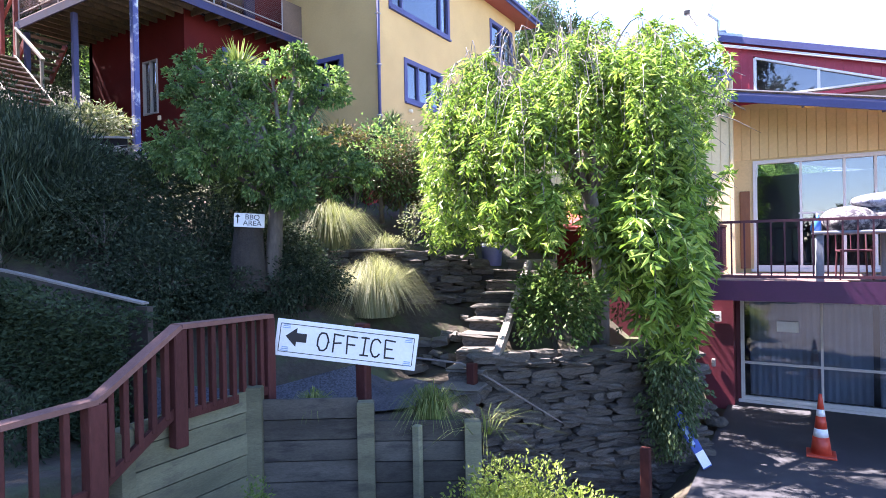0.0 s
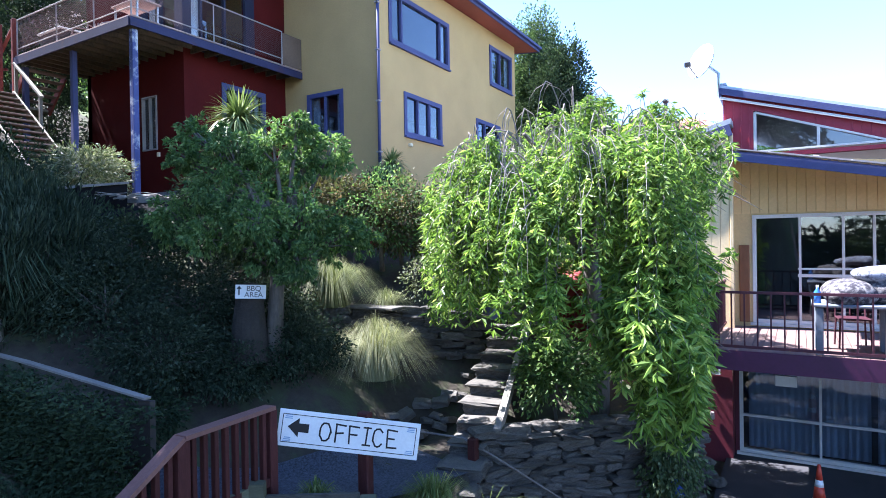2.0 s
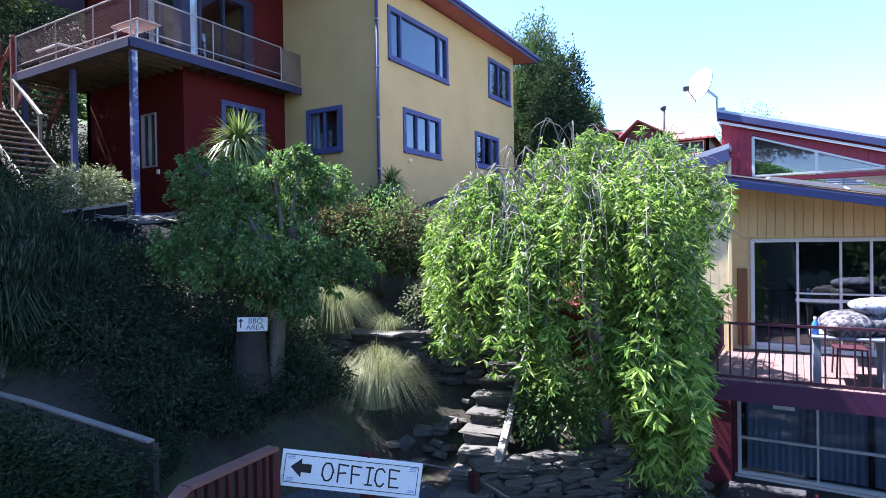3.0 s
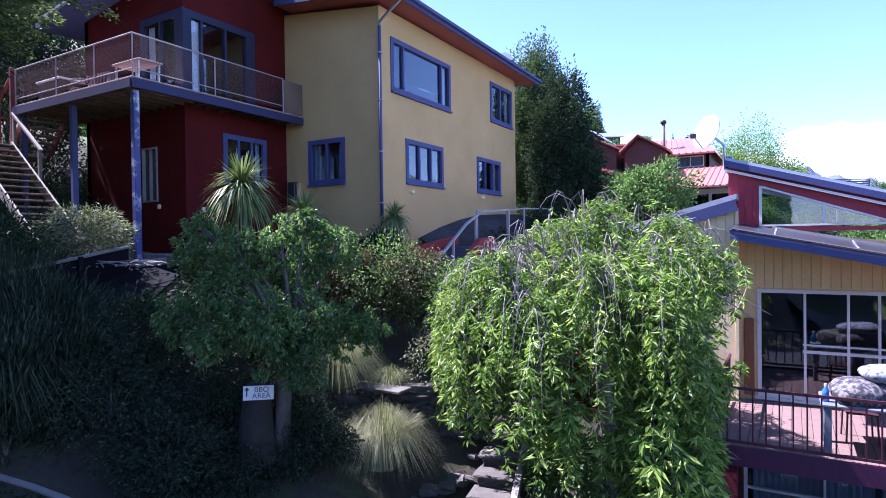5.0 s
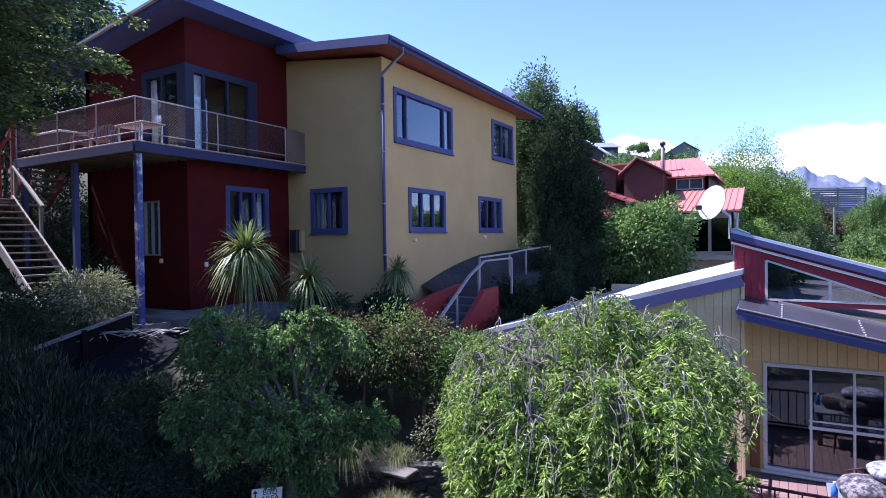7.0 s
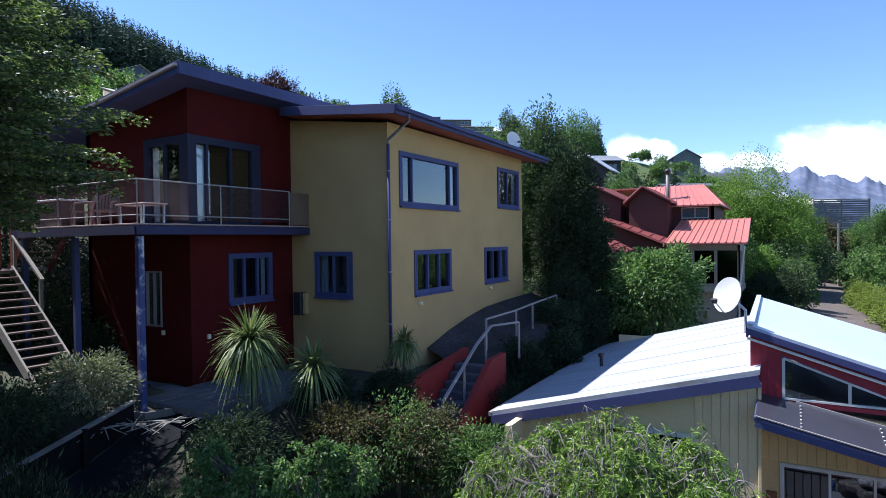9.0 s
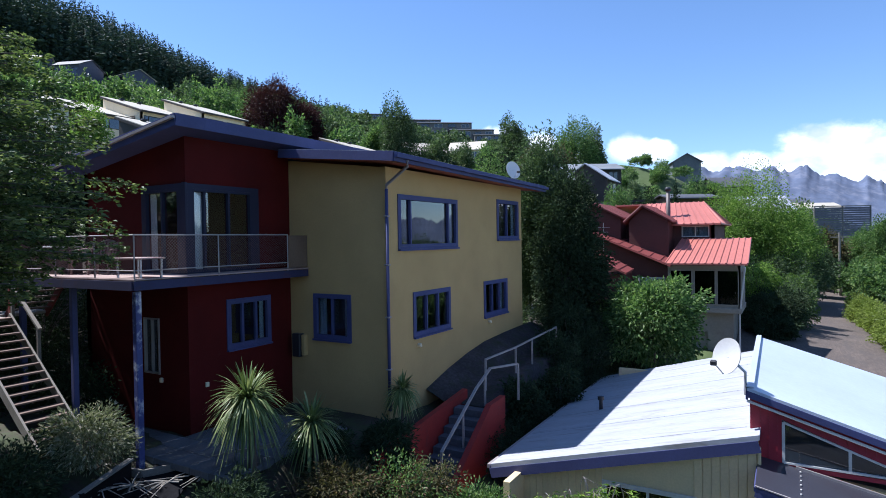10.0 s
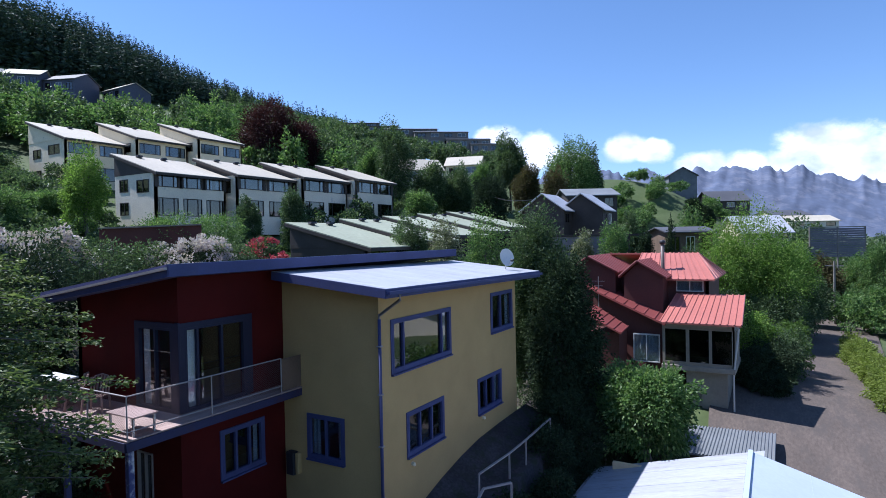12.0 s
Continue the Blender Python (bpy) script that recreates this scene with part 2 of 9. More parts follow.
SIGN_BLACK = surface("black_sign_paint", (0.012, 0.012, 0.014), 0.5, 0.2, 2.0, 30, 0.1, 0.0)
SIGN_BLUE = surface("blue_sign_paint", (0.02, 0.07, 0.32), 0.45, 0.2, 2.0, 30, 0.1, 0.0)
PALE_BLUE = surface("pale_blue_mark", (0.30, 0.42, 0.58), 0.5, 0.1, 2.0, 30, 0.1, 0.0)
PLASTIC_WHITE = surface("white_moulded_plastic", (0.75, 0.75, 0.73), 0.45, 0.05, 3, 30, 0.05, 0.0)
DARK_PLASTIC = surface("dark_grey_plastic", (0.03, 0.03, 0.035), 0.5, 0.2, 3, 30, 0.1, 0.0)
BLUE_BIN = surface("faded_blue_plastic", (0.13, 0.16, 0.36), 0.5, 0.15, 3, 30, 0.1, 0.0)
CUSHION = surface("patterned_grey_cushion", (0.27, 0.25, 0.245), 0.9, 0.12, 5.0, 30, 0.15, 0.25, 60, dirt=(0.03, 0.026, 0.035), dirt_at=0.45)
QUILT = surface("blue_check_quilt", (0.36, 0.38, 0.46), 0.9, 0.15, 5.0, 30, 0.15, 0.2, 60, dirt=(0.06, 0.06, 0.09), dirt_at=0.52)
GREY_TABLE = surface("blue_grey_timber", (0.17, 0.19, 0.23), 0.6, 0.12, 2.0, 30, 0.1, 0.1, 50)
BARK = surface("grey_brown_bark", (0.16, 0.135, 0.115), 0.9, 0.3, 3.0, 26, 0.2, 0.8, 36, stretch=(1, 1, 0.3))
TWIG = surface("pale_grey_twig", (0.23, 0.2, 0.185), 0.85, 0.2, 3.0, 26, 0.2, 0.3, 36)
BROWN_DOOR = surface("varnished_brown_door", (0.22, 0.085, 0.03), 0.5, 0.2, 2.0, 26, 0.12, 0.1, 40, stretch=(1, 1, 0.3))
POLY = surface("smoked_grey_sheet", (0.045, 0.045, 0.058), 0.28, 0.1, 1.0, 18, 0.06, 0.05, 30)
# distance haze is put into the range's blue base colour
MOUNTAIN = surface("haze_tinted_blue_range", (0.105, 0.13, 0.20), 0.95, 0.22, 0.0035, 0.02, 0.14, 0.0, dirt=(0.155, 0.168, 0.222), dirt_at=0.56)
FLUE = surface("sooty_brown_steel", (0.13, 0.10, 0.09), 0.5, 0.2, 1, 12, 0.1, 0.0)
RAIL_MAROON = surface("dark_maroon_rail_paint", (0.055, 0.008, 0.018), 0.6, 0.2, 0.8, 20, 0.1, 0.0)
HILL_GRASS = surface("sunlit_hill_grass", (0.08, 0.11, 0.035), 0.95, 0.35, 0.05, 0.6, 0.2, 0.3, 2.0, dirt=(0.055, 0.085, 0.02), dirt_at=0.5)
GLASS = pane_material("window_glass", (0.62, 0.68, 0.74))
CLEAR_GLASS = pane_material("clear_door_glass", (0.88, 0.90, 0.92))
DARK_GLASS = pane_material("tinted_window_glass", (0.28, 0.31, 0.36))

LEAF_WEEP = foliage("weeping_tree_leaf", (0.065, 0.13, 0.026), (0.29, 0.44, 0.085), 0.46, 0.40, (0.60, 0.70, 0.20), 0.28)
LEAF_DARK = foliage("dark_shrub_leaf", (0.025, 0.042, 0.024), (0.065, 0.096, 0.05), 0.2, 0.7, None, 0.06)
LEAF_MID = foliage("mid_green_leaf", (0.052, 0.088, 0.042), (0.13, 0.195, 0.082), 0.36, 0.38, (0.24, 0.30, 0.16))
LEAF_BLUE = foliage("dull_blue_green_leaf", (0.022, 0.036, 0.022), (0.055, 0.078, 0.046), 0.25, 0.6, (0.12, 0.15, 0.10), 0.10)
LEAF_HEDGE = foliage("yellow_green_hedge_leaf", (0.15, 0.20, 0.04), (0.30, 0.37, 0.08), 0.4, 0.5)
LEAF_BIRCH = foliage("spring_birch_leaf", (0.085, 0.165, 0.032), (0.23, 0.36, 0.075), 0.5, 0.5, (0.38, 0.50, 0.15), 0.15)
LEAF_RUSSET = foliage("russet_shrub_leaf", (0.06, 0.075, 0.03), (0.18, 0.19, 0.085), 0.35, 0.5, (0.34, 0.20, 0.15), 0.2)
LEAF_LIME = foliage("lime_leaf", (0.075, 0.135, 0.03), (0.155, 0.24, 0.06), 0.4, 0.5)
LEAF_BRIGHT = foliage("bright_spring_leaf", (0.06, 0.125, 0.042), (0.175, 0.285, 0.095), 0.45, 0.42, (0.33, 0.43, 0.17))
LEAF_BROWN = foliage("brownish_hedge_leaf", (0.075, 0.07, 0.03), (0.15, 0.135, 0.055), 0.25, 0.6, (0.19, 0.12, 0.07))
LEAF_PALE = foliage("variegated_pale_leaf", (0.11, 0.14, 0.06), (0.32, 0.34, 0.20), 0.28, 0.5, (0.60, 0.56, 0.45))
LEAF_COPPER = foliage("copper_beech_leaf", (0.035, 0.012, 0.014), (0.085, 0.028, 0.03), 0.25, 0.5)
LEAF_CONIFER = foliage("conifer_needle", (0.022, 0.046, 0.036), (0.062, 0.10, 0.068), 0.08, 0.7)
LEAF_SPRAY = foliage("layered_beech_leaf", (0.048, 0.078, 0.028), (0.16, 0.215, 0.075), 0.38, 0.5, (0.34, 0.37, 0.16))
BLADE_GOLD = foliage("golden_tussock_blade", (0.17, 0.18, 0.085), (0.40, 0.40, 0.24), 0.3, 0.6, (0.58, 0.55, 0.34))
BLADE_OLIVE = foliage("olive_tussock_blade", (0.12, 0.135, 0.06), (0.29, 0.31, 0.16), 0.3, 0.6, (0.46, 0.45, 0.27))
BLADE_GREEN = foliage("green_grass_blade", (0.09, 0.13, 0.035), (0.19, 0.25, 0.07), 0.3, 0.6, (0.36, 0.35, 0.15))
BLADE_PALM = foliage("cabbage_tree_blade", (0.09, 0.14, 0.045), (0.24, 0.30, 0.11), 0.2, 0.4, (0.45, 0.46, 0.22))
BLADE_DARK = foliage("dark_flax_blade", (0.024, 0.042, 0.022), (0.055, 0.085, 0.042), 0.15, 0.6, (0.10, 0.13, 0.07), 0.1)
PETAL_WHITE = foliage("white_blossom", (0.62, 0.50, 0.52), (0.78, 0.70, 0.70), 0.2, 0.7)
PETAL_RED = foliage("red_blossom", (0.5, 0.05, 0.09), (0.68, 0.16, 0.2), 0.2, 0.7)


# ---------------------------------------------------------------- mesh helpers
class Geo:
    """Collects vertices and faces of one mesh."""

    def __init__(self):
        self.v, self.f = [], []

    def add(self, verts, faces):
        k = len(self.v)
        self.v += [tuple(p) for p in verts]
        self.f += [tuple(i + k for i in f) for f in faces]
        return self

    def frame_box(self, o, a, b, c):
        """A box from corner o along the edge vectors a, b, c."""
        o, a, b, c = (Vector(q) for q in (o, a, b, c))
        if a.cross(b).dot(c) < 0:
            a, b = b, a
        p = [o, o + a, o + a + b, o + b, o + c, o + a + c, o + a + b + c, o + b + c]
        return self.add(p, [(0, 3, 2, 1), (4, 5, 6, 7), (0, 1, 5, 4), (1, 2, 6, 5), (2, 3, 7, 6), (3, 0, 4, 7)])

    def box(self, x0, y0, z0, x1, y1, z1):
        return self.frame_box((x0, y0, z0), (x1 - x0, 0, 0), (0, y1 - y0, 0), (0, 0, z1 - z0))

    def cbox(self, x0, y0, z0, x1, y1, z1, c=0.012):
        """A box with chamfered edges along its longest run and ends."""
        X, Y, Z = sorted((x0, x1)), sorted((y0, y1)), sorted((z0, z1))
        c = min(c, 0.3 * min(X[1] - X[0], Y[1] - Y[0], Z[1] - Z[0]))
        bm = bmesh.new()
        bmesh.ops.create_cube(bm, size=1.0)
        for q in bm.verts:
            q.co = Vector([(s[0] + s[1]) / 2 + k * (s[1] - s[0]) for s, k in zip((X, Y, Z), q.co)])
        bmesh.ops.bevel(bm, geom=bm.edges[:], offset=c, segments=1, affect="EDGES", profile=0.5)
        bm.verts.index_update()
        self.add([q.co for q in bm.verts], [[q.index for q in f.verts] for f in bm.faces])
        bm.free()
        return self

    def beam(self, p, q, w, h, up=(0, 0, 1)):
        """A bar of width w and height h from p to q."""
        p, q = Vector(p), Vector(q)
        d = (q - p).normalized()
        s = d.cross(Vector(up))
        s = s.normalized() if s.length > 1e-4 else Vector((1, 0, 0))
        u = s.cross(d)
        return self.frame_box(p - s * w / 2 - u * h / 2, q - p, s * w, u * h)

    def tube(self, pts, radii, sides=8, cap=True):
        pts = [Vector(p) for p in pts]
        radii = radii if hasattr(radii, "__len__") else [radii] * len(pts)
        rings, ref = [], Vector((0.31, 0.17, 0.93))
        for i, p in enumerate(pts):
            d = (pts[min(i + 1, len(pts) - 1)] - pts[max(i - 1, 0)]).normalized()
            s = d.cross(ref)
            s = s.normalized() if s.length > 1e-3 else Vector((1, 0, 0))
            u = d.cross(s)
            rings.append([p + (s * math.cos(k * math.tau / sides) + u * math.sin(k * math.tau / sides)) * radii[i] for k in range(sides)])
        faces = [(i * sides + k, i * sides + (k + 1) % sides, (i + 1) * sides + (k + 1) % sides, (i + 1) * sides + k)
                 for i in range(len(pts) - 1) for k in range(sides)]
        if cap:
            faces += [tuple(range(sides))[::-1], tuple((len(pts) - 1) * sides + k for k in range(sides))]
        return self.add([q for r in rings for q in r], faces)

    def wall(self, p, u, n, length, z0, z1, thick, holes=()):
        """An upright wall from p along u, outer face at p, inwards by thick (n points outwards), with rectangular openings."""
        p, u, n = Vector(p), Vector(u).normalized(), Vector(n).normalized()
        ss = sorted({0.0, length, *[h[0] for h in holes], *[h[1] for h in holes]})
        zs = sorted({z0, z1, *[h[2] for h in holes], *[h[3] for h in holes]})
        index = {}

        def at(i, j, back):
            if (i, j, back) not in index:
                q = p + u * ss[i] - n * (thick if back else 0.0)
                index[i, j, back] = len(self.v)
                self.v.append((q.x, q.y, zs[j]))
            return index[i, j, back]

        def solid(i, j):
            if not (0 <= i < len(ss) - 1 and 0 <= j < len(zs) - 1):
                return False
            sm, zm = (ss[i] + ss[i + 1]) / 2, (zs[j] + zs[j + 1]) / 2
            return not any(h[0] < sm < h[1] and h[2] < zm < h[3] for h in holes)

        flip = u.cross(Vector((0, 0, 1))).dot(n) < 0

        def quad(*c):
            self.f.append(c[::-1] if flip else c)

        for i in range(len(ss) - 1):
            for j in range(len(zs) - 1):
                if not solid(i, j):
                    continue
                quad(at(i, j, 0), at(i + 1, j, 0), at(i + 1, j + 1, 0), at(i, j + 1, 0))
                quad(at(i, j, 1), at(i, j + 1, 1), at(i + 1, j + 1, 1), at(i + 1, j, 1))
                if not solid(i - 1, j):
                    quad(at(i, j, 1), at(i, j, 0), at(i, j + 1, 0), at(i, j + 1, 1))
                if not solid(i + 1, j):
                    quad(at(i + 1, j, 0), at(i + 1, j, 1), at(i + 1, j + 1, 1), at(i + 1, j + 1, 0))
                if not solid(i, j - 1):
                    quad(at(i, j, 1), at(i + 1, j, 1), at(i + 1, j, 0), at(i, j, 0))
                if not solid(i, j + 1):
                    quad(at(i, j + 1, 0), at(i + 1, j + 1, 0), at(i + 1, j + 1, 1), at(i, j + 1, 1))
        return self

    def ring(self, o, u, up, n, w, h, bar, depth):
        """A rectangular frame of one piece: lower corner o, outwards along n by depth."""
        o, u, up, n = Vector(o), Vector(u), Vector(up), Vector(n)
        out = [(0, 0), (w, 0), (w, h), (0, h)]
        inn = [(bar, bar), (w - bar, bar), (w - bar, h - bar), (bar, h - bar)]
        pts = [o + u * a + up * b + n * d for d in (0, depth) for a, b in out + inn]
        f = []
        for k in range(4):
            m = (k + 1) % 4
            f += [(8 + k, 8 + m, 12 + m, 12 + k), (m, k, 4 + k, 4 + m), (k, m, 8 + m, 8 + k), (4 + m, 4 + k, 12 + k, 12 + m)]
        if u.cross(up).dot(n) < 0:
            f = [q[::-1] for q in f]
        return self.add(pts, f)

    def prism(self, outline, off):
        """A flat outline pushed along the vector off."""
        pts, off, k = [Vector(q) for q in outline], Vector(off), len(outline)
        nrm = sum(((pts[i] - pts[0]).cross(pts[i + 1] - pts[0]) for i in range(1, k - 1)), Vector())
        if nrm.dot(off) < 0:
            pts.reverse()
        faces = [tuple(range(k))[::-1], tuple(range(k, 2 * k))] + [(i, (i + 1) % k, (i + 1) % k + k, i + k) for i in range(k)]
        return self.add(pts + [q + off for q in pts], faces)

    def mesh(self, name, material, smooth=False):
        me = bpy.data.meshes.new(name)
        me.from_pydata(self.v, [], self.f)
        me.materials.append(material)
        if smooth:
            me.shade_smooth()
        me.update()
        return me


def part(name, geo, material, parent, label="", smooth=False, at=None):
    ob = new(name, geo if isinstance(geo, bpy.types.Mesh) else geo.mesh(name, material, smooth))
    ob.parent = parent
    if at is not None:
        ob.matrix_basis = at
    return tagged(ob, label) if label else ob


def thing(name, label, category, group="", kind="", at=(0, 0, 0)):
    ob = new(name)
    ob.empty_display_size = 0.2
    ob.location = at
    return tagged(ob, label, category, group, kind)


def single(name, geo, material, label, category, group="", kind="", smooth=False):
    """A thing of one mesh."""
    return tagged(new(name, geo if isinstance(geo, bpy.types.Mesh) else geo.mesh(name, material, smooth)), label, category, group, kind)


def array_mesh(name, verts, faces, material, smooth=False):
    me = bpy.data.meshes.new(name)
    me.from_pydata(verts.reshape(-1, 3).tolist(), [], faces.tolist())
    me.materials.append(material)
    if smooth:
        me.shade_smooth()
    me.update()
    return me


def leaf_arrays(c, d, length, width, rng, fold=0.25, curl=0.2):
    """Leaves at points c, along directions d: four corners each, folded at the rib."""
    k = len(c)
    d = d / np.maximum(np.linalg.norm(d, axis=1, keepdims=True), 1e-6)
    r = rng.normal(size=(k, 3))
    s = np.cross(d, r)
    s /= np.maximum(np.linalg.norm(s, axis=1, keepdims=True), 1e-6)
    u = np.cross(s, d)
    L = (length * rng.uniform(0.65, 1.25, (k, 1)))
    W = (width * rng.uniform(0.7, 1.2, (k, 1)))
    mid = c + d * L * 0.45
    v = np.stack([c, mid + s * W / 2 + u * W * fold, c + d * L - u * L * curl * 0.3, mid - s * W / 2 + u * W * fold], 1)
    i = np.arange(k)[:, None] * 4
    f = np.concatenate([i + [0, 1, 2], i + [0, 2, 3]], 1).reshape(-1, 3)
    return v, f


def ball_points(rng, k):
    p = rng.normal(size=(k, 3))
    return p / np.linalg.norm(p, axis=1, keepdims=True)


def crown_arrays(rng, centre, radii, clumps, per, leaf, width, clump_size=0.28, shell=0.55, flat=0.0, droop=0.2, bottom=-0.75):
    """A crown of clumps in an uneven hull: points and leaf directions."""
    centre, radii = np.array(centre, float), np.array(radii, float)
    q = ball_points(rng, clumps * 2)
    q = q[q[:, 2] > bottom][:clumps]
    lobes = ball_points(rng, 11)
    bulge = 0.66 + 0.46 * np.max(np.clip(q @ lobes.T, 0, 1) ** 6, axis=1, keepdims=True) + rng.normal(0, 0.06, (len(q), 1))
    r = rng.uniform(shell ** 3, 1, (len(q), 1)) ** (1 / 3) * bulge
    cc = q * r
    cs = clump_size * rng.uniform(0.6, 1.4, (len(q), 1, 1))
    off = ball_points(rng, len(q) * per).reshape(len(q), per, 3) * rng.uniform(0.2, 1, (len(q), per, 1)) ** 0.6 * cs
    off[..., 2] *= 1 - flat
    pts = (cc[:, None] + off) * radii + centre
    d = off + 0.5 * cc[:, None] + rng.normal(0, 0.25, off.shape)
    d[..., 2] -= droop
    return leaf_arrays(pts.reshape(-1, 3), d.reshape(-1, 3), leaf, width, rng)


def limbs(geo, rng, base, centre, radii, trunk_r, count=9, sides=7):
    base, centre, radii = Vector(base), Vector(centre), Vector(radii)
    fork = base.lerp(centre, 0.55)
    mid = base.lerp(fork, 0.5) + Vector((rng.uniform(-0.1, 0.1), rng.uniform(-0.1, 0.1), 0)) * radii.x
    geo.tube([base - Vector((0, 0, 0.3)), mid, fork, centre + Vector((0, 0, radii.z * 0.5))],
             [trunk_r * 1.15, trunk_r * 0.85, trunk_r * 0.7, trunk_r * 0.12], sides)
    for q in ball_points(rng, count):
        tip = centre + Vector((q[0] * radii.x, q[1] * radii.y, abs(q[2]) * radii.z * 0.8)) * 0.8
        start = base.lerp(centre, rng.uniform(0.35, 0.85))
        bend = start.lerp(tip, 0.5) + Vector((0, 0, 0.1 * radii.z))
        geo.tube([start, bend, tip], [trunk_r * 0.4, trunk_r * 0.25, trunk_r * 0.06], 5)


def bushy(name, label, category, seed, base, centre, radii, material, clumps=120, per=26, leaf=0.08, width=0.035, trunk=0.05,
          group="", clump_size=0.28, shell=0.5, flat=0.0, droop=0.2, bottom=-0.75, bark=None, flowers=None):
    """A tree or shrub: a tapered trunk with limbs, and a crown of leaf clumps."""
    rng = np.random.default_rng(seed)
    top = thing(name, label, category, group, at=base)
    inv = Matrix.Translation(-Vector(base))
    g = Geo()
    limbs(g, rng, (0, 0, 0), Vector(centre) - Vector(base), radii, trunk)
    part("trunk" if category == "tree" else "stem", g, bark or BARK, top, smooth=True)
    v, f = crown_arrays(rng, np.array(centre) - np.array(base), radii, clumps, per, leaf, width, clump_size, shell, flat, droop, bottom)
    part("crown", array_mesh("crown", v, f, material), None, top)
    if flowers:
        pm, count, size = flowers
        v, f = crown_arrays(rng, np.array(centre) - np.array(base), [r * 1.04 for r in radii], count, 34, size, size * 0.9, 0.15, 0.92, 0, 0, 0.0)
        part("blossom", array_mesh("blossom", v, f, pm), None, top)
    return top


def window(parent, o, u, n, w, h, cols=(1.0,), rows=(1.0,), fmat=None, bar=0.055, depth=0.09, sill=True, glass=None, trim=0.0, back=0.03, label="", curtain=0.0):
    """A glazed window in an opening with its lower corner at o: frame with mullions, panes, sill."""
    o, u, n, up = Vector(o), Vector(u).normalized(), Vector(n).normalized(), Vector((0, 0, 1))
    fmat = fmat or BLUE
    d = n * depth
    o2 = o - n * (depth - 0.035)
    win = part("window", Geo().ring(o2, u, up, n, w, h, bar, depth), fmat, parent, label)
    if trim:
        part("trim", Geo().ring(o - u * trim - up * trim + n * 0.002, u, up, n, w + 2 * trim, h + 2 * trim, trim - 0.002, 0.030), fmat, win)
    xs = np.cumsum([0, *cols]) / sum(cols) * w
    zs = np.cumsum([0, *rows]) / sum(rows) * h
    for s in xs[1:-1]:
        part("mullion", Geo().frame_box(o2 + u * (s - bar / 2) + up * bar, u * bar, d * 0.9, up * (h - 2 * bar)), fmat, win)
    for z in zs[1:-1]:
        part("transom", Geo().frame_box(o2 + u * bar + up * (z - bar / 2), u * (w - 2 * bar), d * 0.8, up * bar), fmat, win)
    for a, b in zip(xs, xs[1:]):
        for c, e in zip(zs, zs[1:]):
            p = Geo().frame_box(o - n * back + u * (a + 0.01) + up * (c + 0.01), u * (b - a - 0.02), n * 0.006, up * (e - c - 0.02))
            q = part("pane", p, glass or GLASS, win)
            q.visible_shadow = False
    if sill:
        part("sill", Geo().frame_box(o - u * 0.07 - up * (trim + 0.05), u * (w + 0.14), n * 0.09, up * 0.048), fmat, win)
    if curtain:
        for s0, s1 in ((0.02, curtain), (w - curtain, w - 0.02)):
            pleats(win, o - n * 0.16 + u * s0, u, n, s1 - s0, h)
    return win


def pleats(parent, o, u, n, w, h, material=None):
    """A hanging curtain with folds."""
    o, u, n = Vector(o), Vector(u).normalized(), Vector(n).normalized()
    k = max(6, int(w / 0.035))
    g = Geo()
    pts = [o + u * (w * i / k) + n * (0.022 * math.sin(i * 1.9) + 0.01 * math.sin(i * 0.7)) for i in range(k + 1)]
    g.add([p for p in pts] + [p + Vector((0, 0, h)) for p in pts], [(i, i + 1, k + 2 + i, k + 1 + i) for i in range(k)])
    return part("curtain", g, material or CURTAIN, parent, "pale hanging curtain", smooth=True)


def planks(parent, o, u, n, count, pitch, h0, h1, thick, material, gap=0.005, name="plank", z_of=None, zt=None):
    """Upright boards along u, each an object; tops may follow zt(s)."""
    o, u, n = Vector(o), Vector(u).normalized(), Vector(n).normalized()
    shared = {}
    for i in range(count):
        lo = z_of(i * pitch) if z_of else h0
        hi = zt((i + 0.5) * pitch) if zt else h1
        key = round(hi - lo, 3)
        if key not in shared:
            w = pitch - gap
            c = 0.006
            g = Geo()
            g.prism([Vector((0, 0, 0)), u * w, u * w + n * (thick - c), u * (w - c) + n * thick, u * c + n * thick, n * (thick - c)], (0, 0, hi - lo))
            shared[key] = g.mesh(name, material)
        part(name, shared[key], None, parent, at=Matrix.Translation(o + u * (i * pitch) + Vector((0, 0, lo))))


def roof_slab(corners, thick):
    """A sloping slab under four top corners."""
    return Geo().prism(corners, (0, 0, -thick))


def ribs(corners, count, w, h):
    """Ribs over a sloping sheet a-b-c-d, running from edge ab to edge dc."""
    a, b, c, d = (Vector(q) for q in corners)
    nrm = (b - a).cross(d - a).normalized()
    nrm = nrm if nrm.z > 0 else -nrm
    g = Geo()
    for i in range(count + 1):
        t = i / count
        p, q = a.lerp(b, t), d.lerp(c, t)
        s = (b - a).normalized() * w
        g.prism([p - s / 2, p + s / 2, p + s / 4 + nrm * h, p - s / 4 + nrm * h], q - p)
    return g


# ---------------------------------------------------------------- ground
AH, BH = Vector((-0.5215, 0.8532)), Vector((0.8532, 0.5215))   # up the valley, and across it
EDGE = [Vector(p) for p in ((-5.25, -60), (-5.25, 2.7), (-5.12, 4.33), (-4.05, 5.0), (-3.2, 5.75), (-3.95, 7.4), (-1.78, 9.62), (-1.85, 12.7), (-1.85, 21.0))]


def smooth(a, b, x):
    t = min(1.0, max(0.0, (x - a) / (b - a)))
    return t * t * (3 - 2 * t)


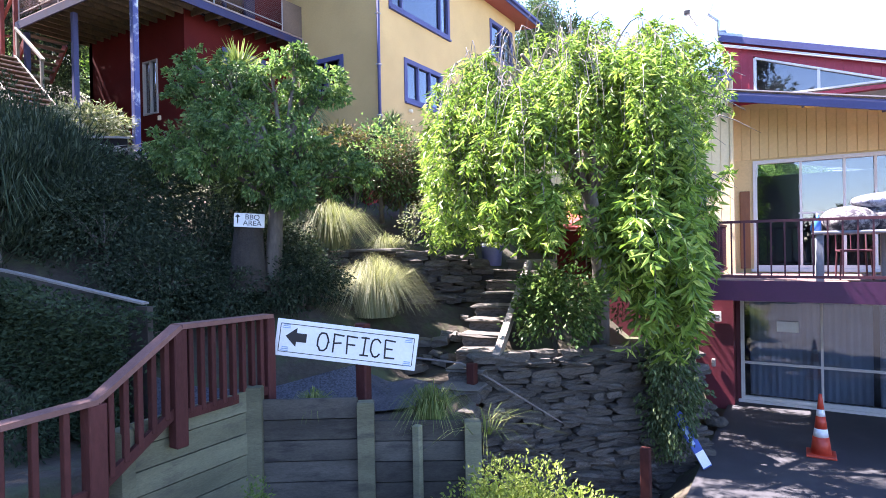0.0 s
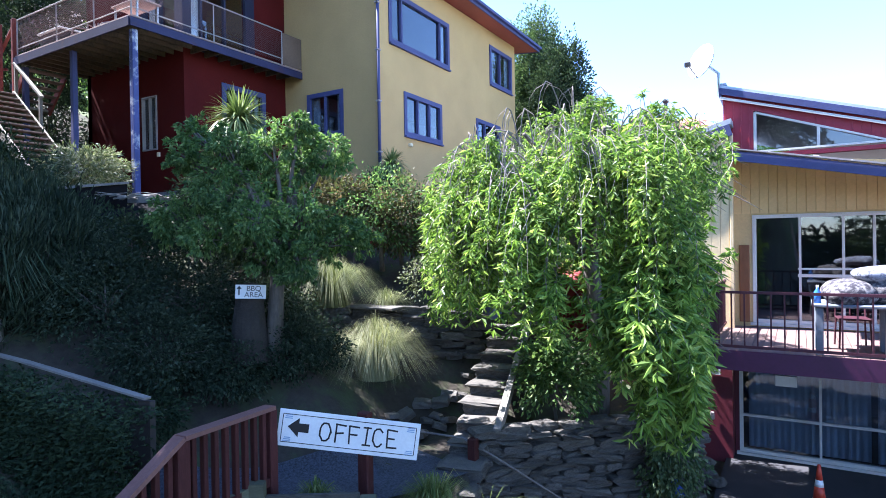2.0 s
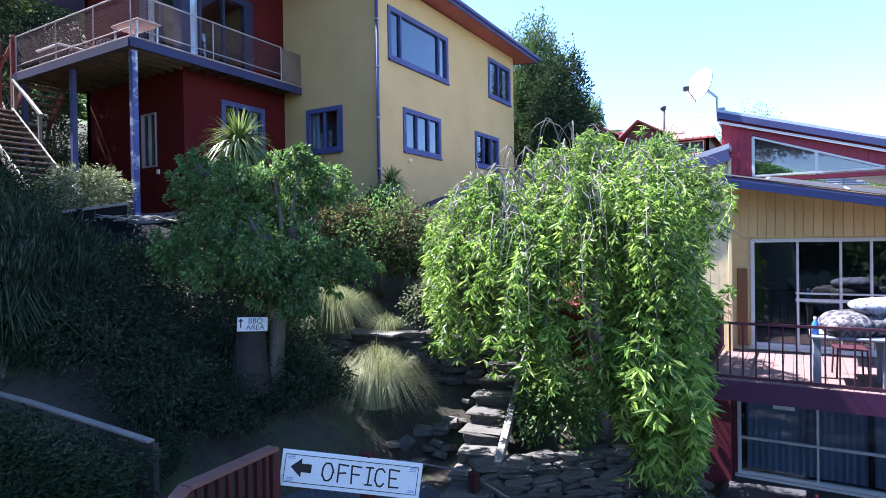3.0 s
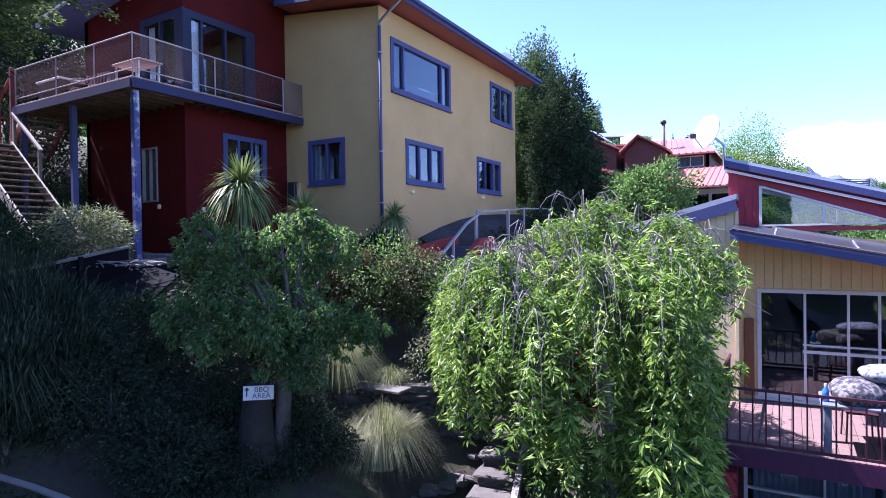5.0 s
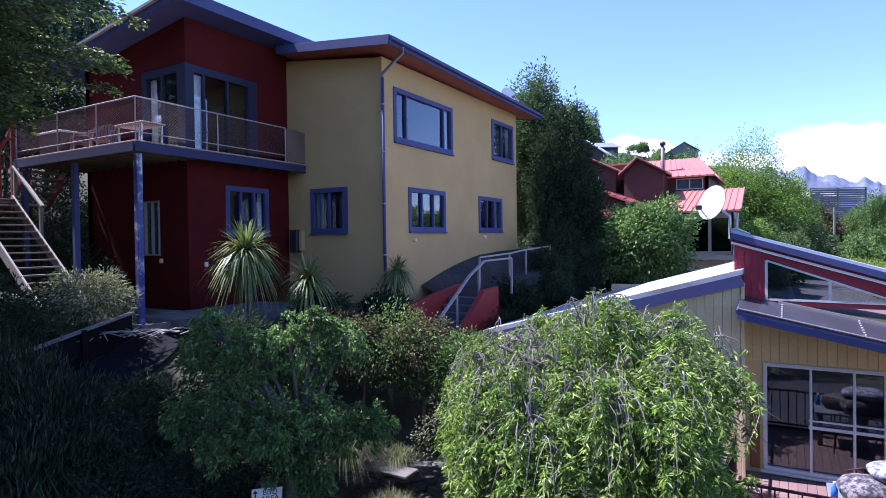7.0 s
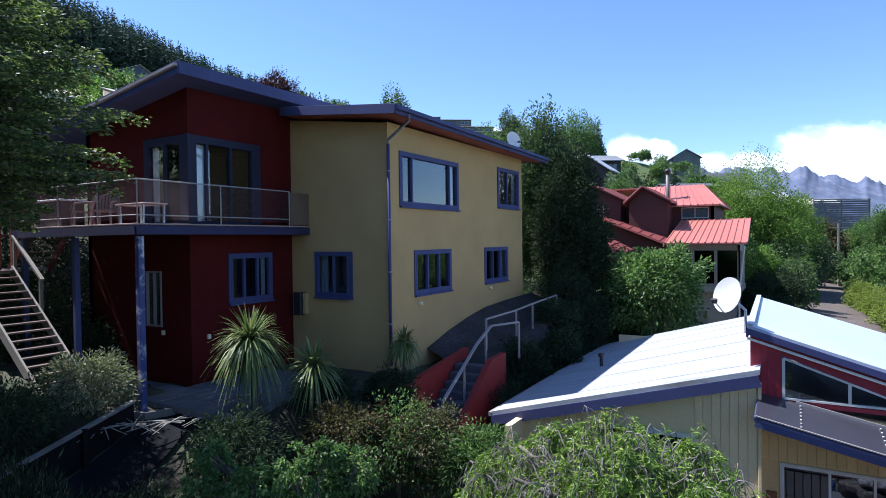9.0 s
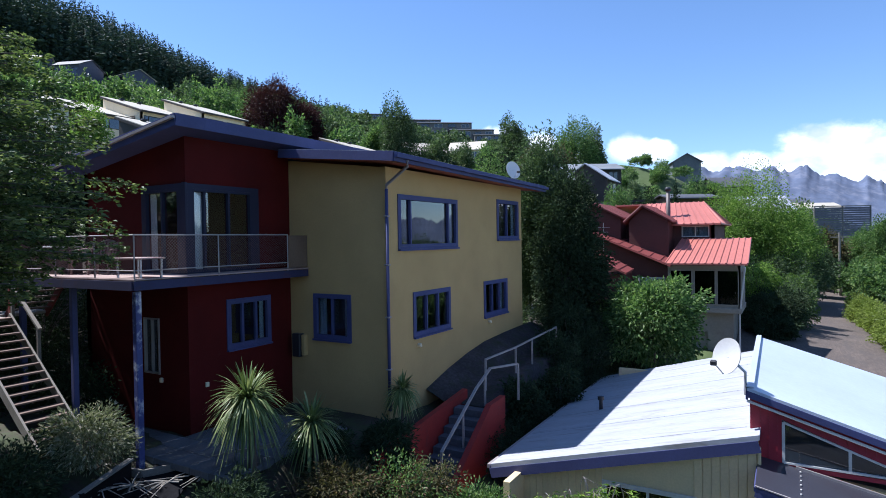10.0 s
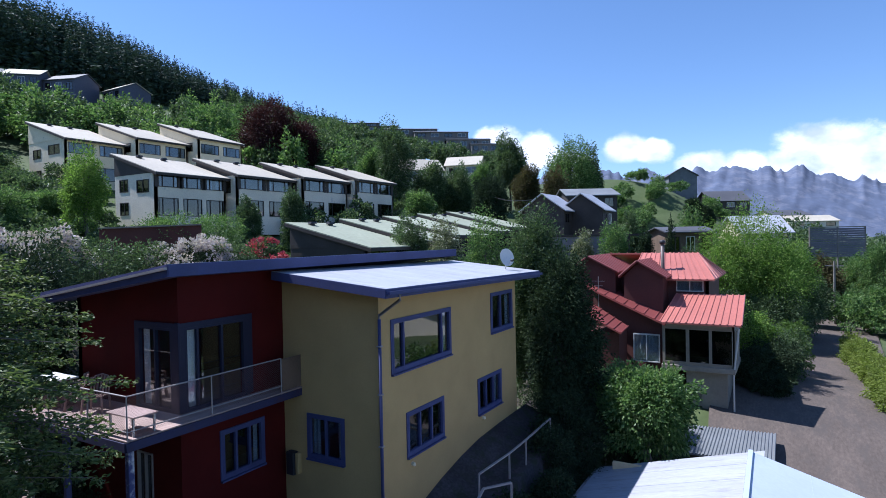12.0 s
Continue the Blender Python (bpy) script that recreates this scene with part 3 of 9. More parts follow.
def edge_distance(x, y):
    """Distance to the line of the retaining walls; positive on the upper, garden side."""
    p, best, side = Vector((x, y)), 1e9, 1
    for a, b in zip(EDGE, EDGE[1:]):
        ab = b - a
        t = min(1.0, max(0.0, (p - a).dot(ab) / ab.length_squared))
        q = a + ab * t
        dist = (p - q).length
        if dist < best - 1e-6:
            best, side = dist, ab.x * (p.y - a.y) - ab.y * (p.x - a.x)
    return best if side > 0 else -best


def hill(x, y):
    a, b = x * AH.x + y * AH.y, x * BH.x + y * BH.y
    up = math.log1p(math.exp((a - 50) / 12.0)) * 12.0 * 0.20
    z = 8 + up - (0.26 if b > 0 else 0.185 + 0.12 * smooth(85, 230, a)) * b
    z += 14.6 * math.exp(-((a - 140) / 28) ** 2 - ((b - 52) / 26) ** 2)
    z += 4.0 * math.exp(-((a - 175) / 40) ** 2 - ((b - 10) / 30) ** 2)
    z -= 0.42 * math.log1p(math.exp((a - 222) / 10.0)) * 10.0 if a < 900 else 0.42 * (a - 222)
    z = 2.8 + (math.log1p(math.exp((z - 2.8) / 2.0)) * 2.0 if z < 200 else z - 2.8)
    far = smooth(420, 900, math.hypot(a, b))
    return z * (1 - far) - 6 * far


def garden(x, y):
    s = edge_distance(x, y)
    if s <= 0:
        return 0.33 - 0.62 * smooth(-1.3, -2.0, x) * smooth(9.9, 9.0, y) * smooth(1.5, 3.5, y)
    up = max(0.0, s - 1.25)
    z = 1.62 + 0.78 * min(up, 2.6) + 0.44 * max(0.0, min(up - 2.6, 6.5))
    # level ground round the houses
    pad = smooth(-9.0, -10.3, x) * smooth(7.2, 9.5, y)
    return z * (1 - pad) + 5.85 * pad


def ground_z(x, y):
    w = smooth(15.0, 27.0, math.hypot(x + 6, (y - 8) * 0.9))
    drive = smooth(-1.5 - 5.2 * smooth(23, 29, y), 0.5 - 5.7 * smooth(23, 29, y), x)
    lower = 0.33 + (2.9 - 0.33) * smooth(16, 31, y)
    z = garden(x, y) * (1 - w) + hill(x, y) * w
    return z * (1 - drive * smooth(45, 30, y)) + lower * drive * smooth(45, 30, y)


def grid_lines(lo, hi, fine_lo, fine_hi, fine, growth):
    out, step, x = [], fine, fine_lo
    while x <= fine_hi:
        out.append(x)
        x += fine
    step, x = fine, fine_hi
    while x < hi:
        step *= growth
        x += step
        out.append(x)
    step, x = fine, fine_lo
    while x > lo:
        step *= growth
        x -= step
        out.insert(0, x)
    return out


gx = grid_lines(-2500, 2500, -16, 4, 0.3, 1.13)
gy = grid_lines(-2500, 2500, -3, 26, 0.3, 1.13)
rng = np.random.default_rng(5)
gv = []
for y in gy:
    for x in gx:
        near = 0.03 if -16 < x < 4 and -3 < y < 26 else 0.12
        amp = near * (0.15 if edge_distance(x, y) < 0 and y < 30 else 1.0)
        gv.append((x, y, ground_z(x, y) + amp * noise.noise(Vector((x * 1.7, y * 1.7, 0))) * 2))
nx = len(gx)
gf = [(j * nx + i, j * nx + i + 1, (j + 1) * nx + i + 1, (j + 1) * nx + i) for j in range(len(gy) - 1) for i in range(nx - 1)]
ground_mesh = bpy.data.meshes.new("ground")
ground_mesh.from_pydata(gv, [], gf)
ground_mesh.materials.append(EARTH)
ground_mesh.materials.append(HILL_GRASS)
ground_mesh.shade_smooth()
for poly in ground_mesh.polygons:
    c = poly.center
    poly.material_index = 1 if math.hypot(c.x + 6, c.y - 8) > 26 else 0
tagged(new("ground", ground_mesh), "sloping hillside of dry garden earth and rough grass", "ground", kind="structure")


def strip(name, centre, half, lift, material, label, category, slices=60):
    """A paved strip that lies on the ground along a line of points."""
    pts = [Vector(p) for p in centre]
    seg = [(b - a).length for a, b in zip(pts, pts[1:])]
    total, g, rows = sum(seg), Geo(), []
    for i in range(slices + 1):
        s = total * i / slices
        k = 0
        while k < len(seg) - 1 and s > seg[k]:
            s -= seg[k]
            k += 1
        p = pts[k].lerp(pts[k + 1], s / seg[k])
        d = (pts[k + 1] - pts[k]).normalized()
        side = Vector((d.y, -d.x))
        hw = half if isinstance(half, (int, float)) else half[0] + (half[1] - half[0]) * i / slices
        rows.append([p + side * hw * q for q in (-1, -0.6, -0.2, 0.2, 0.6, 1)])
    verts = [(q.x, q.y, ground_z(q.x, q.y) + lift) for r in rows for q in r]
    g.add(verts, [(i * 6 + j, i * 6 + j + 1, (i + 1) * 6 + j + 1, (i + 1) * 6 + j) for i in range(slices) for j in range(5)])
    return single(name, g, material, label, category, kind="structure", smooth=True)


# forecourt under the lodge, and the road that climbs past the chalet
fore = Geo()
fx, fy = [-1.25 + 0.55 * i for i in range(25)], [-8 + 0.7 * j for j in range(31)]
fore.add([(x, y, 0.42 + 0.004 * noise.noise(Vector((x, y, 3)))) for y in fy for x in fx],
         [(j * 25 + i, j * 25 + i + 1, (j + 1) * 25 + i + 1, (j + 1) * 25 + i) for j in range(30) for i in range(24)])
single("pavement", fore, ASPHALT, "worn dark asphalt forecourt below the lodge", "pavement", kind="structure", smooth=True)
strip("road", [(3.4, 20), (1.9, 30), (1.0, 38), (1.2, 46), (1.9, 62), (4.6, 90), (12, 130)], (5.9, 3.0), 0.24, ROAD_GRAVEL, "sunlit pinkish grey road beside the chalet", "road", 90)
strip("street", [(-30, -22), (0, -19), (50, -14)], 5.0, 0.2, ROAD_GRAVEL, "sunlit grey street below the forecourt", "road", 40)
strip("street", [(10.5, 26), (9.2, 40), (9.6, 52), (12.5, 72), (22, 110)], 2.3, 0.15, surface("pale_worn_tarmac", (0.20, 0.195, 0.19), 0.9, 0.15, 0.4, 6, 0.15, 0.4, 18), "pale grey lower street beyond the hedge", "road", 50)
strip("garden_path", [(-6.4, 3.9), (-5.9, 4.6), (-4.6, 6.0), (-4.3, 6.9)], 0.62, 0.05, GRAVEL, "narrow blue-grey gravel path behind the fence", "path", 40)

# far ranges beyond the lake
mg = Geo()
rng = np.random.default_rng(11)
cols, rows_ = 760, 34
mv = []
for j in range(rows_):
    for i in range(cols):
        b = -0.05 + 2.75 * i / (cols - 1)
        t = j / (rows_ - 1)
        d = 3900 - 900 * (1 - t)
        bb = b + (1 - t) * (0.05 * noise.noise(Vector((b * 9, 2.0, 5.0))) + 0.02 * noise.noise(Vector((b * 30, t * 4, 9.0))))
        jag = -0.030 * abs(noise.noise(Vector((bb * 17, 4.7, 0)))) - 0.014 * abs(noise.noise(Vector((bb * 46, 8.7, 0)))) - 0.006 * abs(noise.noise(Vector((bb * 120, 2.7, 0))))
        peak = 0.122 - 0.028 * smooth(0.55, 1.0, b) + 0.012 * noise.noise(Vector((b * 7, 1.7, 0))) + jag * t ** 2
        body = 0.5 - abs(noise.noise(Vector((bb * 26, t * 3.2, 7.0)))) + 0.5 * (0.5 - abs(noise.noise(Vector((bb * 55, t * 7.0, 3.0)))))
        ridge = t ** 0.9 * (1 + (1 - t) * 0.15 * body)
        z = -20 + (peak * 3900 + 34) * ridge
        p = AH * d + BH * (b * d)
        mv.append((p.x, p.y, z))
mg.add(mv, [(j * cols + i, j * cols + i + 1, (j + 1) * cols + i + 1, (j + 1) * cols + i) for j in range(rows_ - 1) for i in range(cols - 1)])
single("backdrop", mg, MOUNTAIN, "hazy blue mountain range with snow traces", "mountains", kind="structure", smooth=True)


# ---------------------------------------------------------------- yellow and red house
UX, UY, UZ = Vector((1, 0, 0)), Vector((0, 1, 0)), Vector((0, 0, 1))
house = thing("house", "two-storey pale yellow and dark red hillside house with slate-blue trim", "house", at=(-10, 13, 5.8))
house_inv = Matrix.Translation(-Vector((-10, 13, 5.8)))


def hp(name, geo, material, label="", smooth=False, parent=None):
    ob = part(name, geo, material, parent or house, label, smooth)
    if parent is None:
        ob.matrix_parent_inverse = house_inv
    return ob


FX = -9.94          # front wall plane
RY_ = 9.55
SY = 13.06          # gable side plane
front_windows = [
    (13.66, 16.90, 10.50, 11.88),
    (20.05, 21.90, 10.72, 12.06),
    (14.36, 16.36, 7.95, 9.10),
    (18.90, 20.75, 7.98, 9.10),
]
g = Geo().wall((FX, SY, 0), UY, UX, 9.24, 5.0, 12.66, 0.2, [(a - SY, b - SY, c, d) for a, b, c, d in front_windows])
hp("wall", g, YELLOW, "pale yellow rendered wall")
g = Geo().wall((-13.5, SY, 0), UX, -UY, 3.36, 5.0, 12.66, 0.2, [(0.98, 2.24, 7.93, 9.10)])
hp("wall", g, YELLOW, "pale yellow rendered wall")
hp("gable", Geo().prism([(-13.5, SY, 12.66), (FX - 0.2, SY, 12.66), (-13.5, SY, 13.10)], (0, 0.2, 0)), YELLOW)
hp("wall", Geo().wall((FX - 0.2, 22.3, 0), -UX, UY, 3.36, 5.0, 12.6, 0.2), YELLOW)
hp("wall", Geo().wall((FX - 3.562, 22.3, 0), -UX, UY, 4.14, 5.0, 12.7, 0.2), YELLOW)
for z0, z1, kind_ in ((9.62, 9.86, "floor_slab"), (6.35, 6.5, "floor_slab"), (12.50, 12.54, "ceiling_lining")):
    hp(kind_, Geo().box(-13.45, SY + 0.21, z0, FX - 0.21, 22.09, z1), INSIDE)
    hp(kind_, Geo().box(-17.6, RY_ + 0.19, z0, -13.7, 22.09, z1), INSIDE)
for z0, z1 in ((6.5, 9.6), (9.86, 12.5)):
    hp("partition", Geo().box(-13.68, 13.26, z0, -13.5, 22.09, z1), INSIDE)


def house_window(y0, y1, z0, z1, cols, rows=(1.0,), curtain=0.0, label="slate-blue timber window"):
    w = window(house, (FX, y0, z0), UY, UX, y1 - y0, z1 - z0, cols, rows, BLUE, 0.06, 0.10, True, GLASS, 0.075, 0.05, label, curtain)
    w.matrix_parent_inverse = house_inv
    return w


house_window(*front_windows[0], (0.55, 2.1, 0.5), curtain=0.16, label="wide slate-blue picture window reflecting the sky")
house_window(*front_windows[1], (0.8, 1.0), curtain=0.3)
house_window(*front_windows[2], (1, 1, 1))
house_window(*front_windows[3], (1, 1, 1), curtain=0.25)
w = window(house, (-12.52, SY, 7.93), UX, -UY, 1.26, 1.17, (1, 1), (1.0,), BLUE, 0.06, 0.10, True, GLASS, 0.07, 0.05, "slate-blue timber window in the shaded gable side", 0.3)
w.matrix_parent_inverse = house_inv

# yellow wing's roof: a flat sheet falling to the front, deep fascia
ya, yb, yc, yd = Vector((-13.2, 12.38, 13.34)), Vector((-9.2, 12.38, 12.93)), Vector((-9.2, 23.15, 12.80)), Vector((-13.2, 23.15, 13.22))
roof = hp("roof", roof_slab([ya, yb, yc, yd], 0.06), WHITE_ROOF, "white painted low-pitched sheet roof")
hp("soffit", roof_slab([q - Vector((0, 0, 0.20)) for q in (ya + Vector((0, .04, 0)), yb + Vector((-.04, .04, 0)), yc + Vector((-.04, -.04, 0)), yd + Vector((0, -.04, 0)))], 0.03), surface("rust_red_soffit", (0.30, 0.07, 0.045), 0.7, 0.15, 1, 20, 0.1, 0.1), "rust-red soffit boards")
for p, q in ((ya, yb), (yb, yc), (yc, yd)):
    hp("fascia", Geo().beam(p - Vector((0, 0, 0.13)), q - Vector((0, 0, 0.13)), 0.045, 0.24), BLUE, "slate-blue fascia board")
gut = Geo()
for k in range(1):
    prof = [Vector((0, 0)), Vector((0.11, 0)), Vector((0.11, 0.09)), Vector((0.095, 0.09)), Vector((0.095, 0.015)), Vector((0.015, 0.015)), Vector((0.015, 0.09)), Vector((0, 0.09))]
    base = yb + Vector((0.025, 0, -0.16))
    gut.prism([base + Vector((p.x, 0, p.y)) for p in prof], yc - yb)
hp("gutter", gut, BLUE, "slate-blue eaves gutter")
pipe = Geo().tube([(-9.15, 12.95, 12.74), (-9.15, 12.95, 12.60), (-9.86, 12.98, 12.15), (-9.86, 12.98, 12.02)], 0.042, 10)
hp("downpipe_bend", pipe, PALE_METAL, "pale offset bend of the downpipe", True)
hp("downpipe", Geo().tube([(-9.86, 12.98, 12.05), (-9.86, 12.98, 6.1)], 0.045, 10), BLUE, "blue-grey downpipe", True)
for z in (11.3, 10.0, 8.6, 7.2):
    hp("pipe_bracket", Geo().cbox(-9.93, 12.91, z, -9.80, 13.05, z + 0.04), PALE_METAL)
hp("meter_box", Geo().cbox(-13.28, 12.84, 7.30, -12.98, 13.058, 7.98, 0.02), DARK_PLASTIC, "dark electricity meter box")
hp("meter_cover", Geo().cbox(-12.97, 12.90, 7.34, -12.84, 13.058, 7.95, 0.02), YELLOW)
for y, z in ((14.55, 7.62), (19.2, 7.72)):
    hp("wall_vent", Geo().tube([(FX, y, z), (FX + 0.07, y, z), (FX + 0.10, y, z - 0.05)], [0.06, 0.06, 0.03], 10), CREAM_WALL)

# red wing
DOOR_BLUE = surface("dark_slate_door_paint", (0.010, 0.012, 0.042), 0.6, 0.15, 1.0, 24, 0.1, 0.1, 40)
RX, RY = -13.5, 9.55
up_doors_r = (0.16, 2.05, 9.96, 12.05)
g = Geo().wall((RX, RY, 0), UY, UX, SY - RY, 5.2, 12.95, 0.18, [up_doors_r, (1.22, 2.62, 7.90, 9.10)])
hp("wall", g, RED, "dark red painted wall")
hp("gable", Geo().prism([(RX, RY, 12.95), (RX, SY, 12.95), (RX, SY, 13.4), (RX, RY, 13.4)], (-0.18, 0, 0)), RED)
g = Geo().wall((-18.0, RY, 0), UX, -UY, 4.5 - 0.18, 5.2, 12.55, 0.18, [(2.86, 4.26, 9.96, 12.05), (2.7, 3.35, 7.3, 8.75)])
hp("wall", g, RED, "dark red painted wall")
hp("gable", Geo().prism([(-18.0, RY, 12.55), (RX - 0.18, RY, 12.55), (RX - 0.18, RY, 13.4), (-18.0, RY, 12.75)], (0, 0.18, 0)), RED)
hp("wall", Geo().wall((-18.0, 22.1, 0), -UY, -UX, 12.55, 5.2, 12.7, 0.18), RED)
for o, u, n, wd, cols, lab in (
        ((RX, RY + up_doors_r[0], up_doors_r[2]), UY, UX, 1.89, (0.5, 1, 1), "slate-blue glazed deck doors"),
        ((-15.14, RY, 9.96), UX, -UY, 1.40, (1, 1), "slate-blue glazed deck doors")):
    w = window(house, o, u, n, wd, 2.09, cols, (1,), DOOR_BLUE, 0.06, 0.10, False, CLEAR_GLASS, 0.13, 0.05, lab)
    w.matrix_parent_inverse = house_inv
hp("corner_post", Geo().cbox(RX - 0.11, RY - 0.036, 9.93, RX + 0.036, RY + 0.03, 12.2, 0.006), DOOR_BLUE, "dark blue corner post")
hp("sill_panel", Geo().box(RX + 0.003, RY + 2.18, 9.96, RX + 0.02, RY + 2.32, 12.18), DOOR_BLUE)
c = pleats(house, (RX - 0.10, RY + 0.24, 9.97), UY, UX, 0.30, 2.0)
c.matrix_parent_inverse = house_inv
c = pleats(house, (-15.08, RY + 0.11, 9.97), UX, -UY, 0.26, 2.0)
c.matrix_parent_inverse = house_inv
w = window(house, (RX, RY + 1.22, 7.90), UY, UX, 1.40, 1.20, (1, 1, 1), (1,), BLUE, 0.07, 0.10, True, GLASS, 0.07, 0.05, "slate-blue timber window", 0.2)
w.matrix_parent_inverse = house_inv
w = window(house, (-15.3, RY, 7.3), UX, -UY, 0.65, 1.45, (1, 1), (1,), PALE_METAL, 0.04, 0.09, False, GLASS, 0.0, 0.05, "narrow pale-framed window under the deck")
w.matrix_parent_inverse = house_inv
for x, y, z in ((-14.6, RY, 7.1), (RX, RY + 0.5, 7.0)):
    hp("outlet_box", Geo().cbox(x - 0.05, y - 0.05, z, x + 0.05, y + 0.05, z + 0.12), CREAM_WALL)
ra, rb, rc, rd = Vector((-12.80, 8.82, 13.70)), Vector((-12.80, 22.6, 13.74)), Vector((-19.2, 22.6, 12.85)), Vector((-19.2, 8.82, 12.78))
hp("roof", roof_slab([ra, rb, rc, rd], 0.07), BLUE_ROOF, "pale blue-grey low-pitched sheet roof")
hp("soffit", roof_slab([q - Vector((0, 0, 0.24)) for q in (ra + Vector((-.05, .05, 0)), rb + Vector((-.05, -.05, 0)), rc + Vector((.05, -.05, 0)), rd + Vector((.05, .05, 0)))], 0.03), BLUE, "slate-blue soffit")
for p, q in ((ra, rb), (rd, ra), (rb, rc)):
    hp("fascia", Geo().beam(p - Vector((0, 0, 0.15)), q - Vector((0, 0, 0.15)), 0.05, 0.29), BLUE, "slate-blue fascia board")
hp("gutter", Geo().beam(rd + Vector((0.3, -0.06, -0.10)), ra + Vector((0, -0.06, -0.10)), 0.09, 0.06), PALE_METAL, "pale flashing along the fascia")

# dish on the yellow roof
def dish_at(name, foot, aim, r, label, arm=0.5, lean=(0, 0)):
    top = thing(name, label, "satellite dish", at=foot)
    aim = Vector(aim).normalized()
    side = aim.cross(UZ).normalized()
    upv = side.cross(aim)
    c = Vector((lean[0], lean[1], arm)) + aim * 0.12
    g, rings, seg = Geo(), 6, 28
    for sgn in (0.0, 0.018):
        pts = [c - aim * (0.16 * r + sgn)]
        for i in range(1, rings + 1):
            q = i / rings
            pts += [c - aim * (0.16 * r * (1 - q * q) + sgn) + (side * math.cos(k * math.tau / seg) * 0.92 + upv * math.sin(k * math.tau / seg)) * r * q for k in range(seg)]
        f = [(0, 1 + k, 1 + (k + 1) % seg) for k in range(seg)]
        for i in range(rings - 1):
            f += [(1 + i * seg + k, 1 + (i + 1) * seg + k, 1 + (i + 1) * seg + (k + 1) % seg, 1 + i * seg + (k + 1) % seg) for k in range(seg)]
        g.add(pts, f)
    part("reflector", g, DISH, top, smooth=True)
    part("mast", Geo().tube([(0, 0, -0.05), (0, 0, arm * 0.6), c - aim * 0.18 * r], 0.028, 8), METAL, top, smooth=True)
    part("feed_arm", Geo().tube([c - upv * r * 0.95, c + aim * 0.75 * r - upv * r * 0.55], 0.018, 6), METAL, top)
    part("receiver", Geo().cbox(*(c + aim * 0.78 * r - upv * r * 0.55 - Vector((.06, .06, .05))), *(c + aim * 0.78 * r - upv * r * 0.55 + Vector((.06, .06, .05))), 0.02), DARK_PLASTIC, top)
    return top


dish_at("satellite_dish", (-10.15, 21.9, 12.95), (0.80, -0.45, 0.25), 0.36, "pale grey satellite dish on the yellow wing's roof", 0.42)

# ---------------------------------------------------------------- upper deck
deck = thing("deck", "raised timber deck with slate-blue fascia, mesh railing and pinkish boards", "deck", at=(-13, 8, 9.9))
deck_inv = Matrix.Translation(-Vector((-13, 8, 9.9)))


def dp(name, geo, material, label="", parent=None):
    ob = part(name, geo, material, parent or deck, label)
    if parent is None:
        ob.matrix_parent_inverse = deck_inv
    return ob


DX, DY, DZ = -12.76, 7.70, 9.92
JOIST = surface("brown_stained_joist", (0.13, 0.085, 0.05), 0.8, 0.25, 1.5, 26, 0.16, 0.3, 42, dirt=(0.05, 0.035, 0.025), dirt_at=0.55)
for (p, q) in (((DX - 0.02, DY, 9.77), (DX - 0.02, 13.04, 9.77)), ((-18.15, DY, 9.77), (DX - 0.045, DY, 9.77))):
    dp("fascia", Geo().beam(p, q, 0.045, 0.20), surface("dark_slate_fascia", (0.028, 0.028, 0.085), 0.75, 0.2, 1.0, 24, 0.12, 0.1, 40, dirt=(0.05, 0.025, 0.05), dirt_at=0.58), "dark slate-blue deck fascia")
for i in range(14):
    x = -18.0 + i * 0.37
    dp("joist", Geo().box(x, DY + 0.03, 9.70, x + 0.05, RY - 0.003, 9.88), JOIST)
for i in range(8):
    y = RY + 0.2 + i * 0.42
    dp("joist", Geo().box(RX + 0.003, y, 9.70, DX - 0.05, y + 0.05, 9.88), JOIST)
board = Geo().cbox(0, 0, 0, 5.37, 0.088, 0.035, 0.005).mesh("deck_board", DECKING)
for i in range(20):
    dp("deck_board", board, None).location = (-18.13, DY + 0.005 + i * 0.0925, DZ - 0.035)
short = Geo().cbox(0, 0, 0, 0.088, SY - RY - 0.01, 0.035, 0.005).mesh("deck_board", DECKING)
for i in range(8):
    dp("deck_board", short, None).location = (RX + 0.01 + i * 0.0925, RY + 0.004, DZ - 0.035)


def deck_post(x, y, z0, z1, w, material, label):
    dp("post", Geo().cbox(x - w / 2, y - w / 2, z0, x + w / 2, y + w / 2, z1, 0.012), material, label)


deck_post(-12.92, 7.86, 4.9, 9.64, 0.14, BLUE_FLAKED, "blue deck post with flaking paint")
deck_post(-15.55, 7.9, 5.6, 9.64, 0.13, BLUE, "slate-blue deck post")
deck_post(-18.0, 7.9, 6.2, 9.64, 0.13, BLUE, "slate-blue deck post")
rail_posts = [(DX - 0.03, 7.74), (DX - 0.03, 9.93), (DX - 0.03, 12.26), (-14.3, 7.74), (-16.0, 7.74), (-18.05, 7.74)]
for x, y in rail_posts:
    dp("rail_post", Geo().tube([(x, y, 9.8), (x, y, 10.88)], 0.018, 8), PALE_METAL)
for z, r in ((10.88, 0.017), (10.10, 0.014)):
    dp("rail", Geo().tube([(-18.05, 7.74, z), (DX - 0.03, 7.74, z)], r, 8), PALE_METAL, "pale painted steel rail")
    dp("rail", Geo().tube([(DX - 0.03, 7.74, z), (DX - 0.03, 12.26, z)], r, 8), PALE_METAL, "pale painted steel rail")


MESH_WIRE = surface("dull_wire", (0.14, 0.075, 0.075), 0.5, 0.1, 2, 30, 0.1, 0.0)


